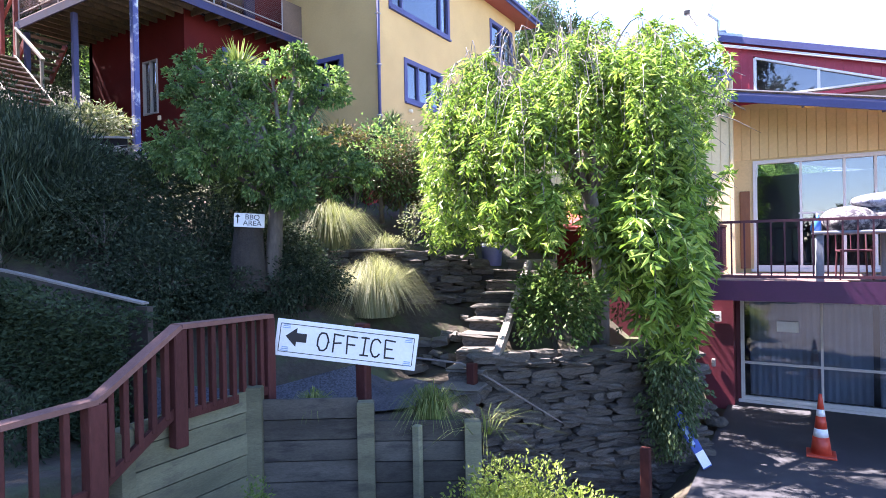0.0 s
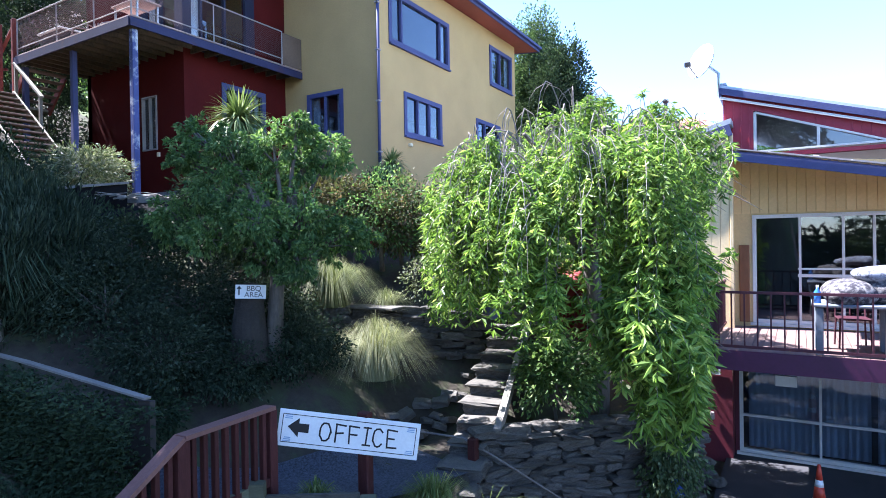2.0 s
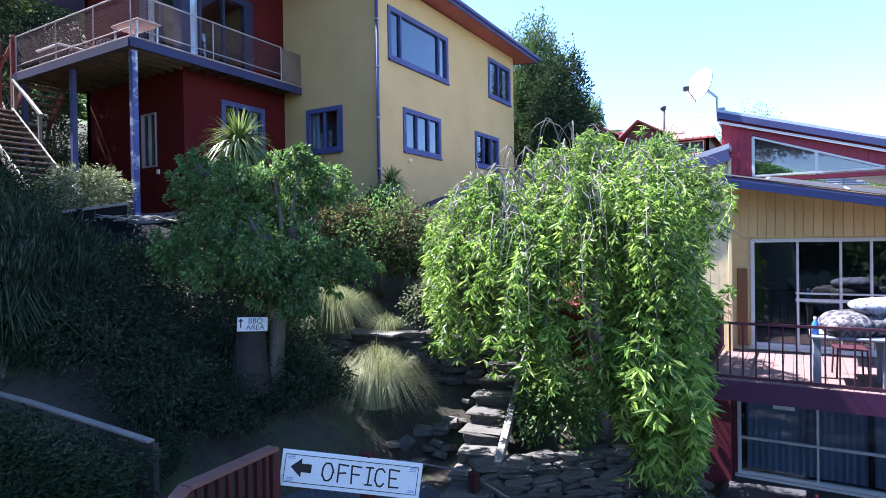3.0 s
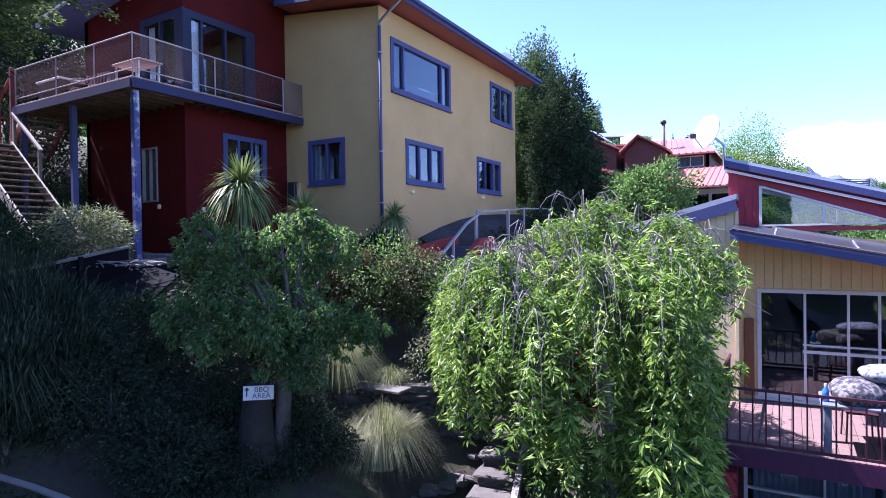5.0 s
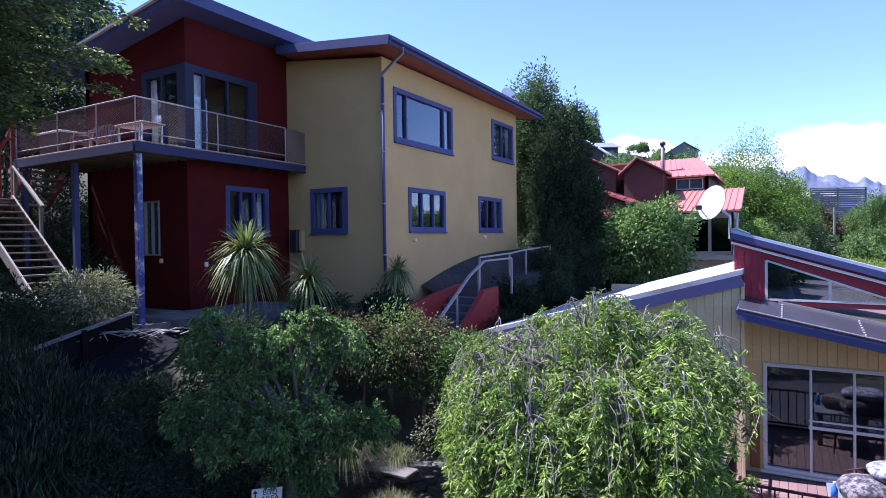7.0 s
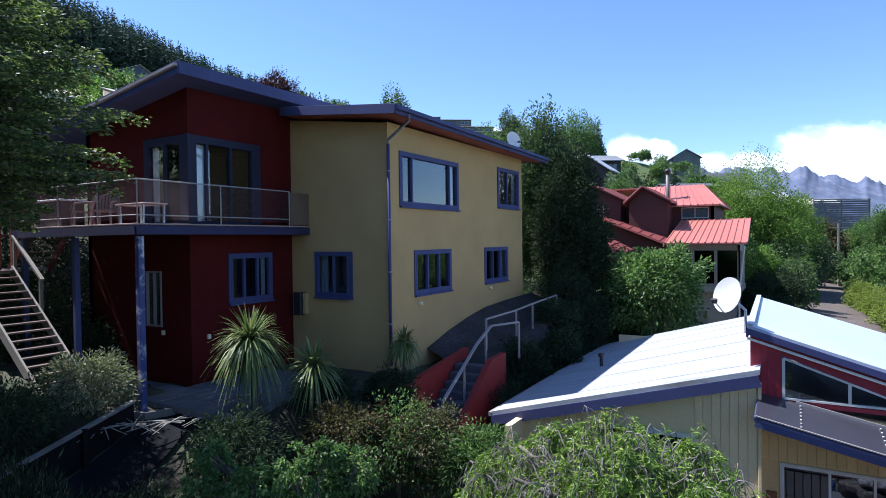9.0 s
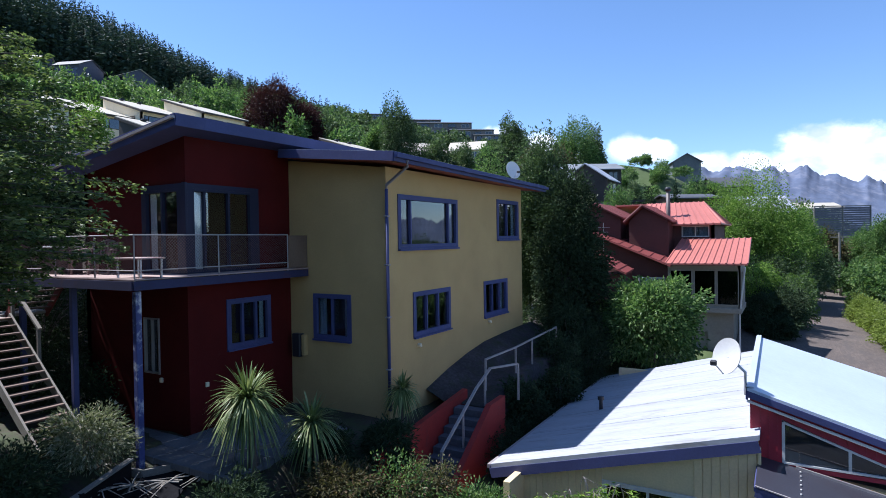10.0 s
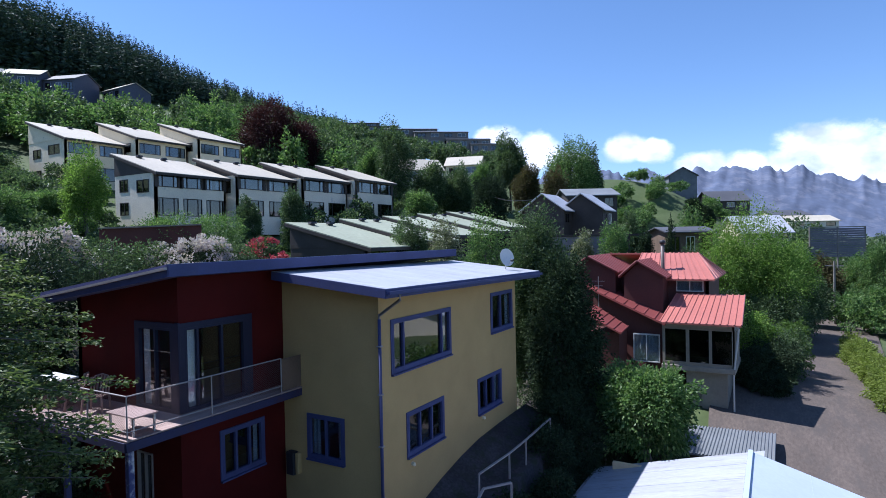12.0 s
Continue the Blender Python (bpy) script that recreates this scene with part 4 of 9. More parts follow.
def chain_link(o, u, length, h, pitch=0.075, r=0.0018):
    g, o, u = Geo(), Vector(o), Vector(u)
    k = int((length + h) / pitch)
    for i in range(k):
        for sgn in (1, -1):
            s0 = i * pitch - h if sgn > 0 else i * pitch
            a, b = (s0, 0.0), (s0 + sgn * h, h)
            pts = []
            for t in (0.0, 1.0):
                pts.append([a[0] + (b[0] - a[0]) * t, h * t])
            (sa, za), (sb, zb) = pts
            lo, hi = sorted((sa, sb))
            if hi < 0 or lo > length:
                continue

            def clip(s, z, s2, z2):
                if s < 0:
                    return 0.0, z + (z2 - z) * (0 - s) / (s2 - s)
                if s > length:
                    return length, z + (z2 - z) * (length - s) / (s2 - s)
                return s, z
            p, q = clip(sa, za, sb, zb), clip(sb, zb, sa, za)
            if abs(p[0] - q[0]) < 0.01:
                continue
            g.beam(o + u * p[0] + UZ * p[1], o + u * q[0] + UZ * q[1], 2 * r, 2 * r)
    return g


dp("wire_mesh", chain_link((DX - 0.03, 7.78, 10.0), UY, 2.1, 0.86), MESH_WIRE, "chain-link infill")
dp("wire_mesh", chain_link((DX - 0.03, 9.97, 10.0), UY, 2.25, 0.86, 0.06), MESH_WIRE, "chain-link infill")
dp("wire_mesh", chain_link((-18.0, 7.74, 10.0), UX, 5.15, 0.86, 0.06), MESH_WIRE, "chain-link infill")
dp("end_screen", Geo().box(DX - 0.04, 12.30, 9.95, DX - 0.025, 13.04, 10.86), surface("brown_shade_cloth", (0.15, 0.10, 0.07), 0.8), "brown shade-cloth screen")

# deck furniture
DECK_TABLE = surface("weathered_pink_timber", (0.42, 0.30, 0.28), 0.7, 0.15, 2, 24, 0.1, 0.1)
CHAIR_BROWN = surface("dull_brown_plastic", (0.24, 0.16, 0.14), 0.5, 0.12, 3, 30, 0.06, 0.0)
table = thing("table", "low weathered pink outdoor table on the upper deck", "table", at=(-13.25, 8.2, DZ))
part("tabletop", Geo().cbox(-0.62, -0.30, 0.42, 0.45, 0.30, 0.46, 0.012), DECK_TABLE, table)
for sx in (-1, 1):
    for sy in (-1, 1):
        part("leg", Geo().beam((sx * 0.42 - 0.08, sy * 0.25, 0), (sx * 0.44 - 0.08, sy * 0.25, 0.42), 0.04, 0.04), METAL, table)


def plastic_chair(at, turn, label):
    t = thing("chair", label, "chair", "chairs on the upper deck", at=at)
    t.rotation_euler.z = radians(turn)
    s = Geo()
    s.add([(-0.24, -0.22, 0.43), (0.24, -0.22, 0.43), (0.22, 0.22, 0.40), (-0.22, 0.22, 0.40)], [(0, 1, 2, 3)])
    s.prism([(-0.24, -0.22, 0.40), (0.24, -0.22, 0.40), (0.22, 0.22, 0.37), (-0.22, 0.22, 0.37)], (0, 0, 0.03))
    part("seat", s, CHAIR_BROWN, t)
    b = Geo()
    for i in range(7):
        a = (i - 3) * 0.072
        b.beam((a, 0.21 - abs(a) * 0.15, 0.40), (a * 1.1, 0.33 - abs(a) * 0.2, 0.86 - a * a * 0.7), 0.045, 0.02, (0, 1, 0))
    b.tube([(-0.25, 0.26, 0.70), (-0.16, 0.32, 0.84), (0, 0.345, 0.885), (0.16, 0.32, 0.84), (0.25, 0.26, 0.70)], 0.022, 6)
    part("backrest", b, CHAIR_BROWN, t)
    for sx in (-1, 1):
        part("armrest", Geo().tube([(sx * 0.25, 0.27, 0.66), (sx * 0.28, 0.0, 0.64), (sx * 0.27, -0.20, 0.62), (sx * 0.26, -0.24, 0.45)], 0.02, 6), CHAIR_BROWN, t)
        for sy in (-1, 1):
            part("leg", Geo().beam((sx * 0.25, sy * 0.24, 0), (sx * 0.22, sy * 0.20, 0.41), 0.045, 0.045), CHAIR_BROWN, t)
    return t


plastic_chair((-15.75, 8.75, DZ), 35, "dull brown plastic chair with a slatted back on the deck")
plastic_chair((-16.6, 8.65, DZ), -20, "dull brown plastic chair beside the deck rail")
bench = thing("side_table", "low covered table with a pale top at the deck's end", "table", at=(-17.5, 8.6, DZ))
part("tabletop", Geo().cbox(-0.6, -0.35, 0.70, 0.6, 0.35, 0.75, 0.012), PLASTIC_WHITE, bench)
part("body", Geo().cbox(-0.55, -0.3, 0.0, 0.55, 0.3, 0.70, 0.02), DARK_TIMBER, bench)

# ---------------------------------------------------------------- timber stair at the deck's far end
REDDISH = surface("faded_red_brown_timber", (0.22, 0.045, 0.035), 0.7, 0.2, 1.6, 30, 0.14, 0.2, 50)
stair = thing("staircase", "open pale timber staircase climbing to the deck", "stairs", at=(-15.7, 7.1, 6.3))
stair_inv = Matrix.Translation(-Vector((-15.7, 7.1, 6.3)))


def sp(name, geo, material, label=""):
    part(name, geo, material, stair, label).matrix_parent_inverse = stair_inv


S0, S1, NST = Vector((-14.55, 0, 6.08)), Vector((-18.1, 0, 8.86)), 16
TREAD_BROWN = surface("worn_brown_tread", (0.20, 0.13, 0.10), 0.75, 0.2, 1.5, 26, 0.14, 0.2, 42, piece=0.2)
for y in (6.62, 7.62):
    sp("stringer", Geo().beam((S0.x, y, S0.z), (S1.x, y, S1.z), 0.05, 0.22), STAIR_WOOD, "pale timber stringer")
tread = Geo().cbox(0, 0, 0, 0.25, 0.95, 0.04, 0.006).mesh("tread", TREAD_BROWN)
for i in range(NST):
    p = S0.lerp(S1, (i + 0.5) / NST)
    o = part("tread", tread, None, stair)
    o.matrix_parent_inverse, o.location = stair_inv, (p.x - 0.12, 6.645, p.z + 0.03)
sp("landing", Geo().cbox(-20.1, 6.6, 8.74, -18.1, 7.64, 8.82, 0.008).cbox(-20.1, 7.645, 8.74, -19.05, 9.1, 8.82, 0.008), STAIR_WOOD, "small timber landing")
for i in range(5):
    o = part("tread", tread, None, stair)
    o.matrix_parent_inverse, o.location = stair_inv, (-19.0 + 0.2 * i, 8.0, 8.92 + 0.17 * i)
for y in (7.98, 8.98):
    sp("stringer", Geo().beam((-19.1, y, 8.72), (-18.15, y, 9.62), 0.05, 0.2), REDDISH, "red-brown timber stringer")
for t in (0.62, 0.98):
    p = S0.lerp(S1, t)
    sp("baluster", Geo().beam((p.x, 7.68, p.z), (p.x, 7.68, p.z + 0.86), 0.07, 0.07), GREY_WOOD)
sp("handrail", Geo().beam(S0.lerp(S1, 0.60) + Vector((0, 7.68, 0.86)), S1 + Vector((0, 7.68, 0.86)), 0.09, 0.05), STAIR_WOOD, "pale timber handrail")
for x, y in ((-19.0, 7.72), (-20.05, 7.0), (-18.2, 7.72)):
    sp("newel", Geo().cbox(x - 0.05, y - 0.05, 8.6, x + 0.05, y + 0.05, 10.95, 0.01), REDDISH, "red-brown newel post")
sp("handrail", Geo().beam((-20.05, 7.9, 9.75), (-18.15, 7.74, 10.85), 0.08, 0.05), REDDISH)
sp("handrail", Geo().beam((-20.05, 7.0, 9.7), (-19.0, 7.9, 9.75), 0.08, 0.05), REDDISH)


# ---------------------------------------------------------------- lodge
def wp(name, geo, material, parent, label="", smooth=False):
    """A part whose mesh is given in world places."""
    ob = part(name, geo, material, parent, label, smooth)
    ob.matrix_parent_inverse = Matrix.Translation(-parent.location)
    return ob


def wwin(parent, *a, **k):
    w = window(parent, *a, **k)
    w.matrix_parent_inverse = Matrix.Translation(-parent.location)
    return w


lodge = thing("lodge", "two-level lodge with ochre boards, crimson gable, purple balcony and white roofs", "building", at=(0, 12.9, 0.4))
LY, WX = 12.95, -1.13        # recessed front, and the wing's end
WY = 12.55                   # the wing's front
VY = 11.72                   # the veranda's front
wp("wall", Geo().wall((-6.0, WY + 0.03, 0), UX, -UY, 4.87, 2.0, 5.55, 0.15, [(1.95, 3.75, 4.2, 5.52)]), CREAM_BOARD, lodge)
planks(lodge, (-6.0, WY + 0.028, 0), UX, -UY, 13, 0.15, 2.2, 5.5, 0.022, CREAM_BOARD, zt=lambda s: 5.30 + 0.275 * s)
planks(lodge, (-2.25, WY + 0.028, 0), UX, -UY, 7, 0.157, 2.6, 6.6, 0.022, CREAM_BOARD, zt=lambda s: 6.32 + 0.275 * s)
for ch in lodge.children:
    ch.matrix_parent_inverse = Matrix.Translation(-lodge.location)
wp("gable_infill", Geo().prism([(-6.0, WY + 0.03, 5.55), (WX, WY + 0.03, 5.55), (WX, WY + 0.03, 6.66), (-6.0, WY + 0.03, 5.36 + 0.19)], (0, 0.15, 0)), CREAM_BOARD, lodge)
wwin(lodge, (-4.02, WY, 4.2), UX, -UY, 1.78, 1.3, (1, 1), (1,), WHITE, 0.05, 0.09, True, DARK_GLASS, 0.04)
wp("wall", Geo().wall((-6.0, WY + 0.03, 0), UX, -UY, 4.87, 0.2, 1.995, 0.15), MAROON, lodge, "maroon painted lower wall")
wp("skirt_wall", Geo().wall((-6.0, WY, 0), UX, -UY, 4.87, 0.2, 2.60, 0.02), MAROON, lodge, "maroon painted lower wall")
wp("wall", Geo().wall((-6.0, 22.0, 0), -UY, -UX, 10.24, 2.0, 5.4, 0.15), CREAM_BOARD, lodge)
wp("wall", Geo().wall((-1.2, 22.0, 0), -UX, UY, 4.8, 0.4, 5.9, 0.15), CREAM_BOARD, lodge)
wp("wall", Geo().wall((-1.2, 19.6, 0), UY, UX, 2.4, 0.4, 6.8, 0.12), CREAM_BOARD, lodge)
wp("wall", Geo().wall((3.0, 19.7, 0), -UX, UY, 4.2, 0.4, 5.3, 0.15), CREAM_BOARD, lodge)
wp("wall", Geo().wall((9.0, LY, 0), UY, UX, 7.05, 0.4, 4.4, 0.15), LODGE_YELLOW, lodge)
# return wall of the wing into the balcony recess
wp("wall", Geo().wall((WX, WY + 0.05, 0), UY, UX, LY - WY - 0.05, 2.97, 6.7, 0.12), LODGE_YELLOW, lodge, "ochre end wall")
wp("wall", Geo().wall((WX, WY + 0.05, 0), UY, UX, LY - WY - 0.05, 0.3, 2.96, 0.12), MAROON, lodge)
wp("corner_board", Geo().cbox(WX - 0.012, WY - 0.02, 2.6, WX + 0.05, WY + 0.055, 6.7, 0.006), CREAM_BOARD, lodge)
# brown door leaf and meter in the recess corner
wp("side_door", Geo().cbox(-1.02, LY - 0.05, 3.04, -0.84, LY - 0.004, 4.55, 0.01), BROWN_DOOR, lodge, "narrow varnished brown panel")
sl = (-0.78, 4.6, 3.06, 5.12)
wp("wall", Geo().wall((WX, LY, 0), UX, -UY, 10.1, 2.6, 5.25, 0.16, [(sl[0] - WX, sl[1] - WX, sl[2], sl[3])]), LODGE_YELLOW, lodge, "ochre painted wall")
planks(lodge, (WX + 0.005, LY, 0), UX, -UY, 60, 0.155, 5.16, 6.2, 0.02, LODGE_YELLOW, zt=lambda s: 6.18 - 0.205 * min(s, 9.3) * 0.5)
for ch in lodge.children:
    ch.matrix_parent_inverse = Matrix.Translation(-lodge.location)
wp("wall", Geo().prism([(WX, LY, 5.25), (9.0, LY, 5.25), (9.0, LY, 5.3), (WX, LY, 6.28)], (0, 0.16, 0)), LODGE_YELLOW, lodge)
# sliding doors with white frames, open at one end
wwin(lodge, (sl[0] + 0.02, LY, sl[2]), UX, -UY, 5.34, 2.04, (0.70, 0.62, 0.42, 0.78, 0.78, 0.78, 0.78), (1,), WHITE, 0.042, 0.10, True, GLASS, 0.025, 0.05, "white aluminium sliding doors")
wp("door_rail", Geo().box(-0.03, LY - 0.02, 3.93, 4.5, LY + 0.015, 3.985), WHITE, lodge)
wp("door_rail", Geo().box(-0.03, LY - 0.02, 4.07, 4.5, LY + 0.015, 4.10), WHITE, lodge)
# crimson clerestory gable
def top_line(x):
    return 7.62 - 0.335 * (x + 1.3)


cg = Geo()
for pts in ([(-1.28, 6.24), (-0.75, 6.24), (-0.75, top_line(-0.75)), (-1.28, top_line(-1.28))],
            [(-0.75, 6.24), (2.4, 6.24), (2.4, 6.30), (-0.75, 6.33)],
            [(-0.75, 7.17), (1.4, 7.17 - 0.375 * 2.15), (1.4, top_line(1.4)), (-0.75, top_line(-0.75))],
            [(1.4, 6.32), (2.4, 6.30), (2.4, top_line(2.4)), (1.4, top_line(1.4))]):
    cg.prism([(x, LY - 0.004, z) for x, z in pts], (0, 0.15, 0))
wp("gable_wall", cg, CRIMSON, lodge, "crimson board gable")
wp("gable_wall", Geo().wall((-1.28, 19.6, 0), -UY, -UX, 6.6, 5.5, 7.5, 0.12), CRIMSON, lodge, "crimson board gable")
for i in range(26):
    x = -1.26 + i * 0.14
    z0 = 6.25 if x < -0.80 else (7.22 - 0.375 * (x + 0.75) if x < 1.4 else 6.33)
    z1 = top_line(x) - 0.02
    if z1 - z0 > 0.06:
        wp("batten", Geo().box(x, LY - 0.022, z0, x + 0.022, LY - 0.005, z1), CRIMSON, lodge)
fr = Geo()
for p, q in (((-0.72, 6.36), (1.36, 6.36)), ((-0.72, 6.36), (-0.72, 7.12)), ((0.32, 6.36), (0.32, 6.75)), ((-0.72, 7.12), (1.36, 6.375))):
    fr.beam((p[0], LY - 0.01, p[1]), (q[0], LY - 0.01, q[1]), 0.05, 0.036)
cw = wp("window", fr, WHITE, lodge, "white-framed wedge-shaped clerestory window")
for a, b in ((-0.72, 0.32), (0.32, 1.36)):
    za, zb = 7.13 - 0.36 * (a + 0.72), 7.13 - 0.36 * (b + 0.72)
    part("pane", Geo().prism([(a, LY + 0.02, 6.36), (b, LY + 0.02, 6.36), (b, LY + 0.02, zb), (a, LY + 0.02, za)], (0, 0.006, 0)), GLASS, cw).visible_shadow = False
wp("floor_slab", Geo().box(WX + 0.01, LY + 0.17, 2.80, 8.8, 19.8, 3.0), INSIDE, lodge)
wp("partition", Geo().box(WX + 0.01, 17.0, 0.45, 8.8, 17.1, 5.2), INSIDE, lodge)
wp("ceiling_lining", Geo().prism([(WX + 0.01, LY + 0.17, 5.9), (8.8, LY + 0.17, 4.2), (8.8, LY + 0.17, 4.25), (WX + 0.01, LY + 0.17, 5.95)], (0, 6.5, 0)), INSIDE, lodge)
# roofs
la, lb, lc, ld = Vector((-1.33, 12.86, 7.73)), Vector((9.6, 12.86, 4.40)), Vector((9.6, 20.0, 4.35)), Vector((-1.46, 20.0, 7.66))
wp("roof", roof_slab([la, lb, lc, ld], 0.06), BLUE_ROOF, lodge, "pale blue-white sheet roof")
wp("roof_ribs", ribs([la, lb, lc, ld], 7, 0.02, 0.004), BLUE_ROOF, lodge)
wp("ridge_flashing", Geo().beam(la + Vector((0.06, 0, 0.02)), ld + Vector((0.06, 0, 0.02)), 0.12, 0.02), BLUE_ROOF, lodge)
wp("fascia", Geo().beam(la - Vector((0, 0, 0.12)), lb - Vector((0, 0, 0.12)), 0.04, 0.12), BLUE, lodge, "slate-blue fascia board")
wp("fascia_trim", Geo().beam(la - Vector((0, -0.01, 0.255)), lb - Vector((0, -0.01, 0.255)), 0.04, 0.045), WHITE, lodge, "white lower fascia strip")
wp("fascia", Geo().beam(la - Vector((0, 0, 0.15)), ld - Vector((0, 0, 0.15)), 0.04, 0.17), BLUE, lodge)
ka, kb, kc, kd = Vector((-6.62, 12.42, 5.45)), Vector((-1.10, 12.42, 6.97)), Vector((-1.10, 22.3, 6.97)), Vector((-6.62, 22.3, 5.45))
wp("roof", roof_slab([ka, kb, kc, kd], 0.10), WHITE_ROOF, lodge, "bright white membrane roof falling to the garden")
lap = Geo()
for y in (13.1, 14.8, 16.5, 18.2, 19.9, 21.2):
    lap.beam((-6.55, y, 5.472), (-1.35, y, 6.905), 0.05, 0.006)
wp("roof_seams", lap, WHITE_ROOF, lodge)
wp("fascia", Geo().beam(ka - Vector((0, -0.005, 0.215)), kb - Vector((0, -0.005, 0.215)), 0.04, 0.22), BLUE, lodge, "slate-blue fascia board")
wp("fascia", Geo().beam(ka - Vector((0, 0, 0.14)), kd - Vector((0, 0, 0.14)), 0.04, 0.20), BLUE, lodge)
wp("gutter", Geo().beam(ka + Vector((-0.08, 0.1, -0.10)), kd + Vector((-0.08, 0, -0.10)), 0.11, 0.09), PALE_METAL, lodge)
wp("roof_vent", Geo().tube([(-5.2, 16.6, 5.75), (-5.2, 16.6, 6.1), (-5.2, 16.6, 6.11), (-5.2, 16.6, 6.2)], [0.05, 0.05, 0.09, 0.09], 10), DARK_PLASTIC, lodge)
# veranda beam and its translucent sheets
def beam_z(x):
    return 6.26 - 0.205 * (x + 1.1)


wp("veranda_beam", Geo().beam((-1.14, VY - 0.03, beam_z(-1.14) - 0.08), (8.5, VY - 0.03, beam_z(8.5) - 0.08), 0.05, 0.17), BLUE, lodge, "slate-blue veranda beam")
va, vb = Vector((-1.14, VY - 0.06, beam_z(-1.14) + 0.02)), Vector((8.5, VY - 0.06, beam_z(8.5) + 0.02))
for i in range(12):
    p, q = va.lerp(vb, i / 12), va.lerp(vb, (i + 0.999) / 12)
    up = Vector((0, LY - VY + 0.03, 0.13))
    wp("veranda_sheet", Geo().prism([p, q, q + up, p + up], (0, 0, 0.012)), POLY, lodge)
screw = Geo().cbox(-0.014, -0.014, -0.01, 0.014, 0.014, 0.012, 0.004).mesh("screw_cap", WHITE)
for x in (-0.45, 0.75, 1.95, 3.15):
    for k in range(7):
        y, z = VY + 0.02 + k * 0.17, beam_z(x) + 0.045 + (0.08 + k * 0.17) * 0.104
        o = part("screw_cap", screw, None, lodge)
        o.matrix_parent_inverse = Matrix.Translation(-lodge.location)
        o.location = (x, y, z)
for i in range(8):
    p = va.lerp(vb, i / 8)
    wp("rafter", Geo().beam(p + Vector((0, 0, -0.05)), p + Vector((0, 1.2, 0.04)), 0.045, 0.08), BLUE, lodge)
wp("flashing", Geo().beam(va + Vector((0.62, 1.22, 0.035)), vb + Vector((0, 1.22, 0.165)), 0.03, 0.05), PALE_METAL, lodge, "pale flashing along the veranda sheets")
wp("flashing", Geo().beam(va + Vector((0, -0.02, 0.02)), vb + Vector((0, -0.02, 0.02)), 0.03, 0.018), PALE_METAL, lodge)
# balcony
BY = 9.72
wp("balcony_slab", Geo().box(-1.28, BY + 0.05, 2.73, 8.5, LY - 0.023, 2.93), MAROON, lodge)
wp("balcony_fascia", Geo().box(-1.32, BY, 2.70, 8.5, BY + 0.045, 3.0), PURPLE, lodge, "purple painted balcony fascia")
wp("balcony_fascia", Geo().box(-1.32, BY + 0.047, 2.70, -1.283, WY - 0.03, 3.0), PURPLE, lodge)
tile = Geo().cbox(0, 0, 0, 0.145, LY - BY - 0.09, 0.025, 0.004).mesh("deck_board", surface("pinkish_boards", (0.23, 0.145, 0.13), 0.7, 0.1, 2, 20, 0.1, 0.1, piece=0.15))
for i in range(64):
    o = part("deck_board", tile, None, lodge)
    o.matrix_parent_inverse = Matrix.Translation(-lodge.location)
    o.location = (-1.26 + i * 0.15, BY + 0.06, 2.932)
rail = thing("balcony_railing", "maroon steel balcony railing with slim bars", "railing", at=(-1.2, BY, 2.96))
for z in (3.87, 3.06):
    wp("rail", Geo().box(-1.25, BY + 0.01, z - 0.02, 8.5, BY + 0.045, z + 0.02), RAIL_MAROON, rail)
    wp("rail", Geo().box(-1.25, BY + 0.047, z - 0.02, -1.215, WY - 0.02, z + 0.02), RAIL_MAROON, rail)
bar = Geo().box(0, 0, 0, 0.022, 0.022, 0.79).mesh("bar", RAIL_MAROON)
for i in range(56):
    o = part("bar", bar, None, rail)
    o.matrix_parent_inverse = Matrix.Translation(-rail.location)
    o.location = (-1.24 + i * 0.173, BY + 0.017, 3.07)
for i in range(16):
    o = part("bar", bar, None, rail)
    o.matrix_parent_inverse = Matrix.Translation(-rail.location)
    o.location = (-1.244, BY + 0.19 + i * 0.165, 3.07)
# lower level
gs = (-1.02, 4.3, 0.50, 2.44)
wp("wall", Geo().wall((-1.12, LY - 0.02, 0), UX, -UY, 9.97, 0.3, 2.71, 0.16, [(gs[0] + 1.12, gs[1] + 1.12, gs[2], gs[3])]), MAROON, lodge, "maroon painted lower wall")
wwin(lodge, (gs[0], LY - 0.02, gs[2]), UX, -UY, gs[1] - gs[0], gs[3] - gs[2], (1.35, 1.35, 1.35, 1.35), (0.36, 0.64), WHITE, 0.04, 0.10, True, GLASS, 0.022, 0.05, "white aluminium lower sliding doors")
# net curtains, paled to stand in for the glass's grey reflection too
for s0, wd in ((-0.9, 2.0), (1.2, 1.4)):
    c = pleats(lodge, (s0, LY + 0.25, 0.52), UX, -UY, wd, 1.9, surface("net_curtain", (0.64, 0.65, 0.68), 0.9))
    c.matrix_parent_inverse = Matrix.Translation(-lodge.location)
wp("notice", Geo().box(-1.62, WY - 0.045, 2.03, -1.34, WY - 0.022, 2.22), SIGN_WHITE, lodge, "small pale notice plate")
for z in (2.08, 2.14):
    wp("notice_mark", Geo().box(-1.58, WY - 0.049, z, -1.38, WY - 0.046, z + 0.015), DARK_PLASTIC, lodge)
wp("wall_tap", Geo().cbox(-1.52, WY - 0.10, 1.15, -1.45, WY - 0.022, 1.30, 0.01), PALE_METAL, lodge)
wp("notice", Geo().box(-0.42, LY - 0.028, 1.83, -0.06, LY - 0.022, 2.03), SIGN_WHITE, lodge, "paper notice on the glass")
dish_at("satellite_dish", (-1.36, 13.0, 7.60), (-0.62, -0.78, 0.30), 0.36, "large white satellite dish on the lodge ridge", 0.66, (-0.26, 0.05))

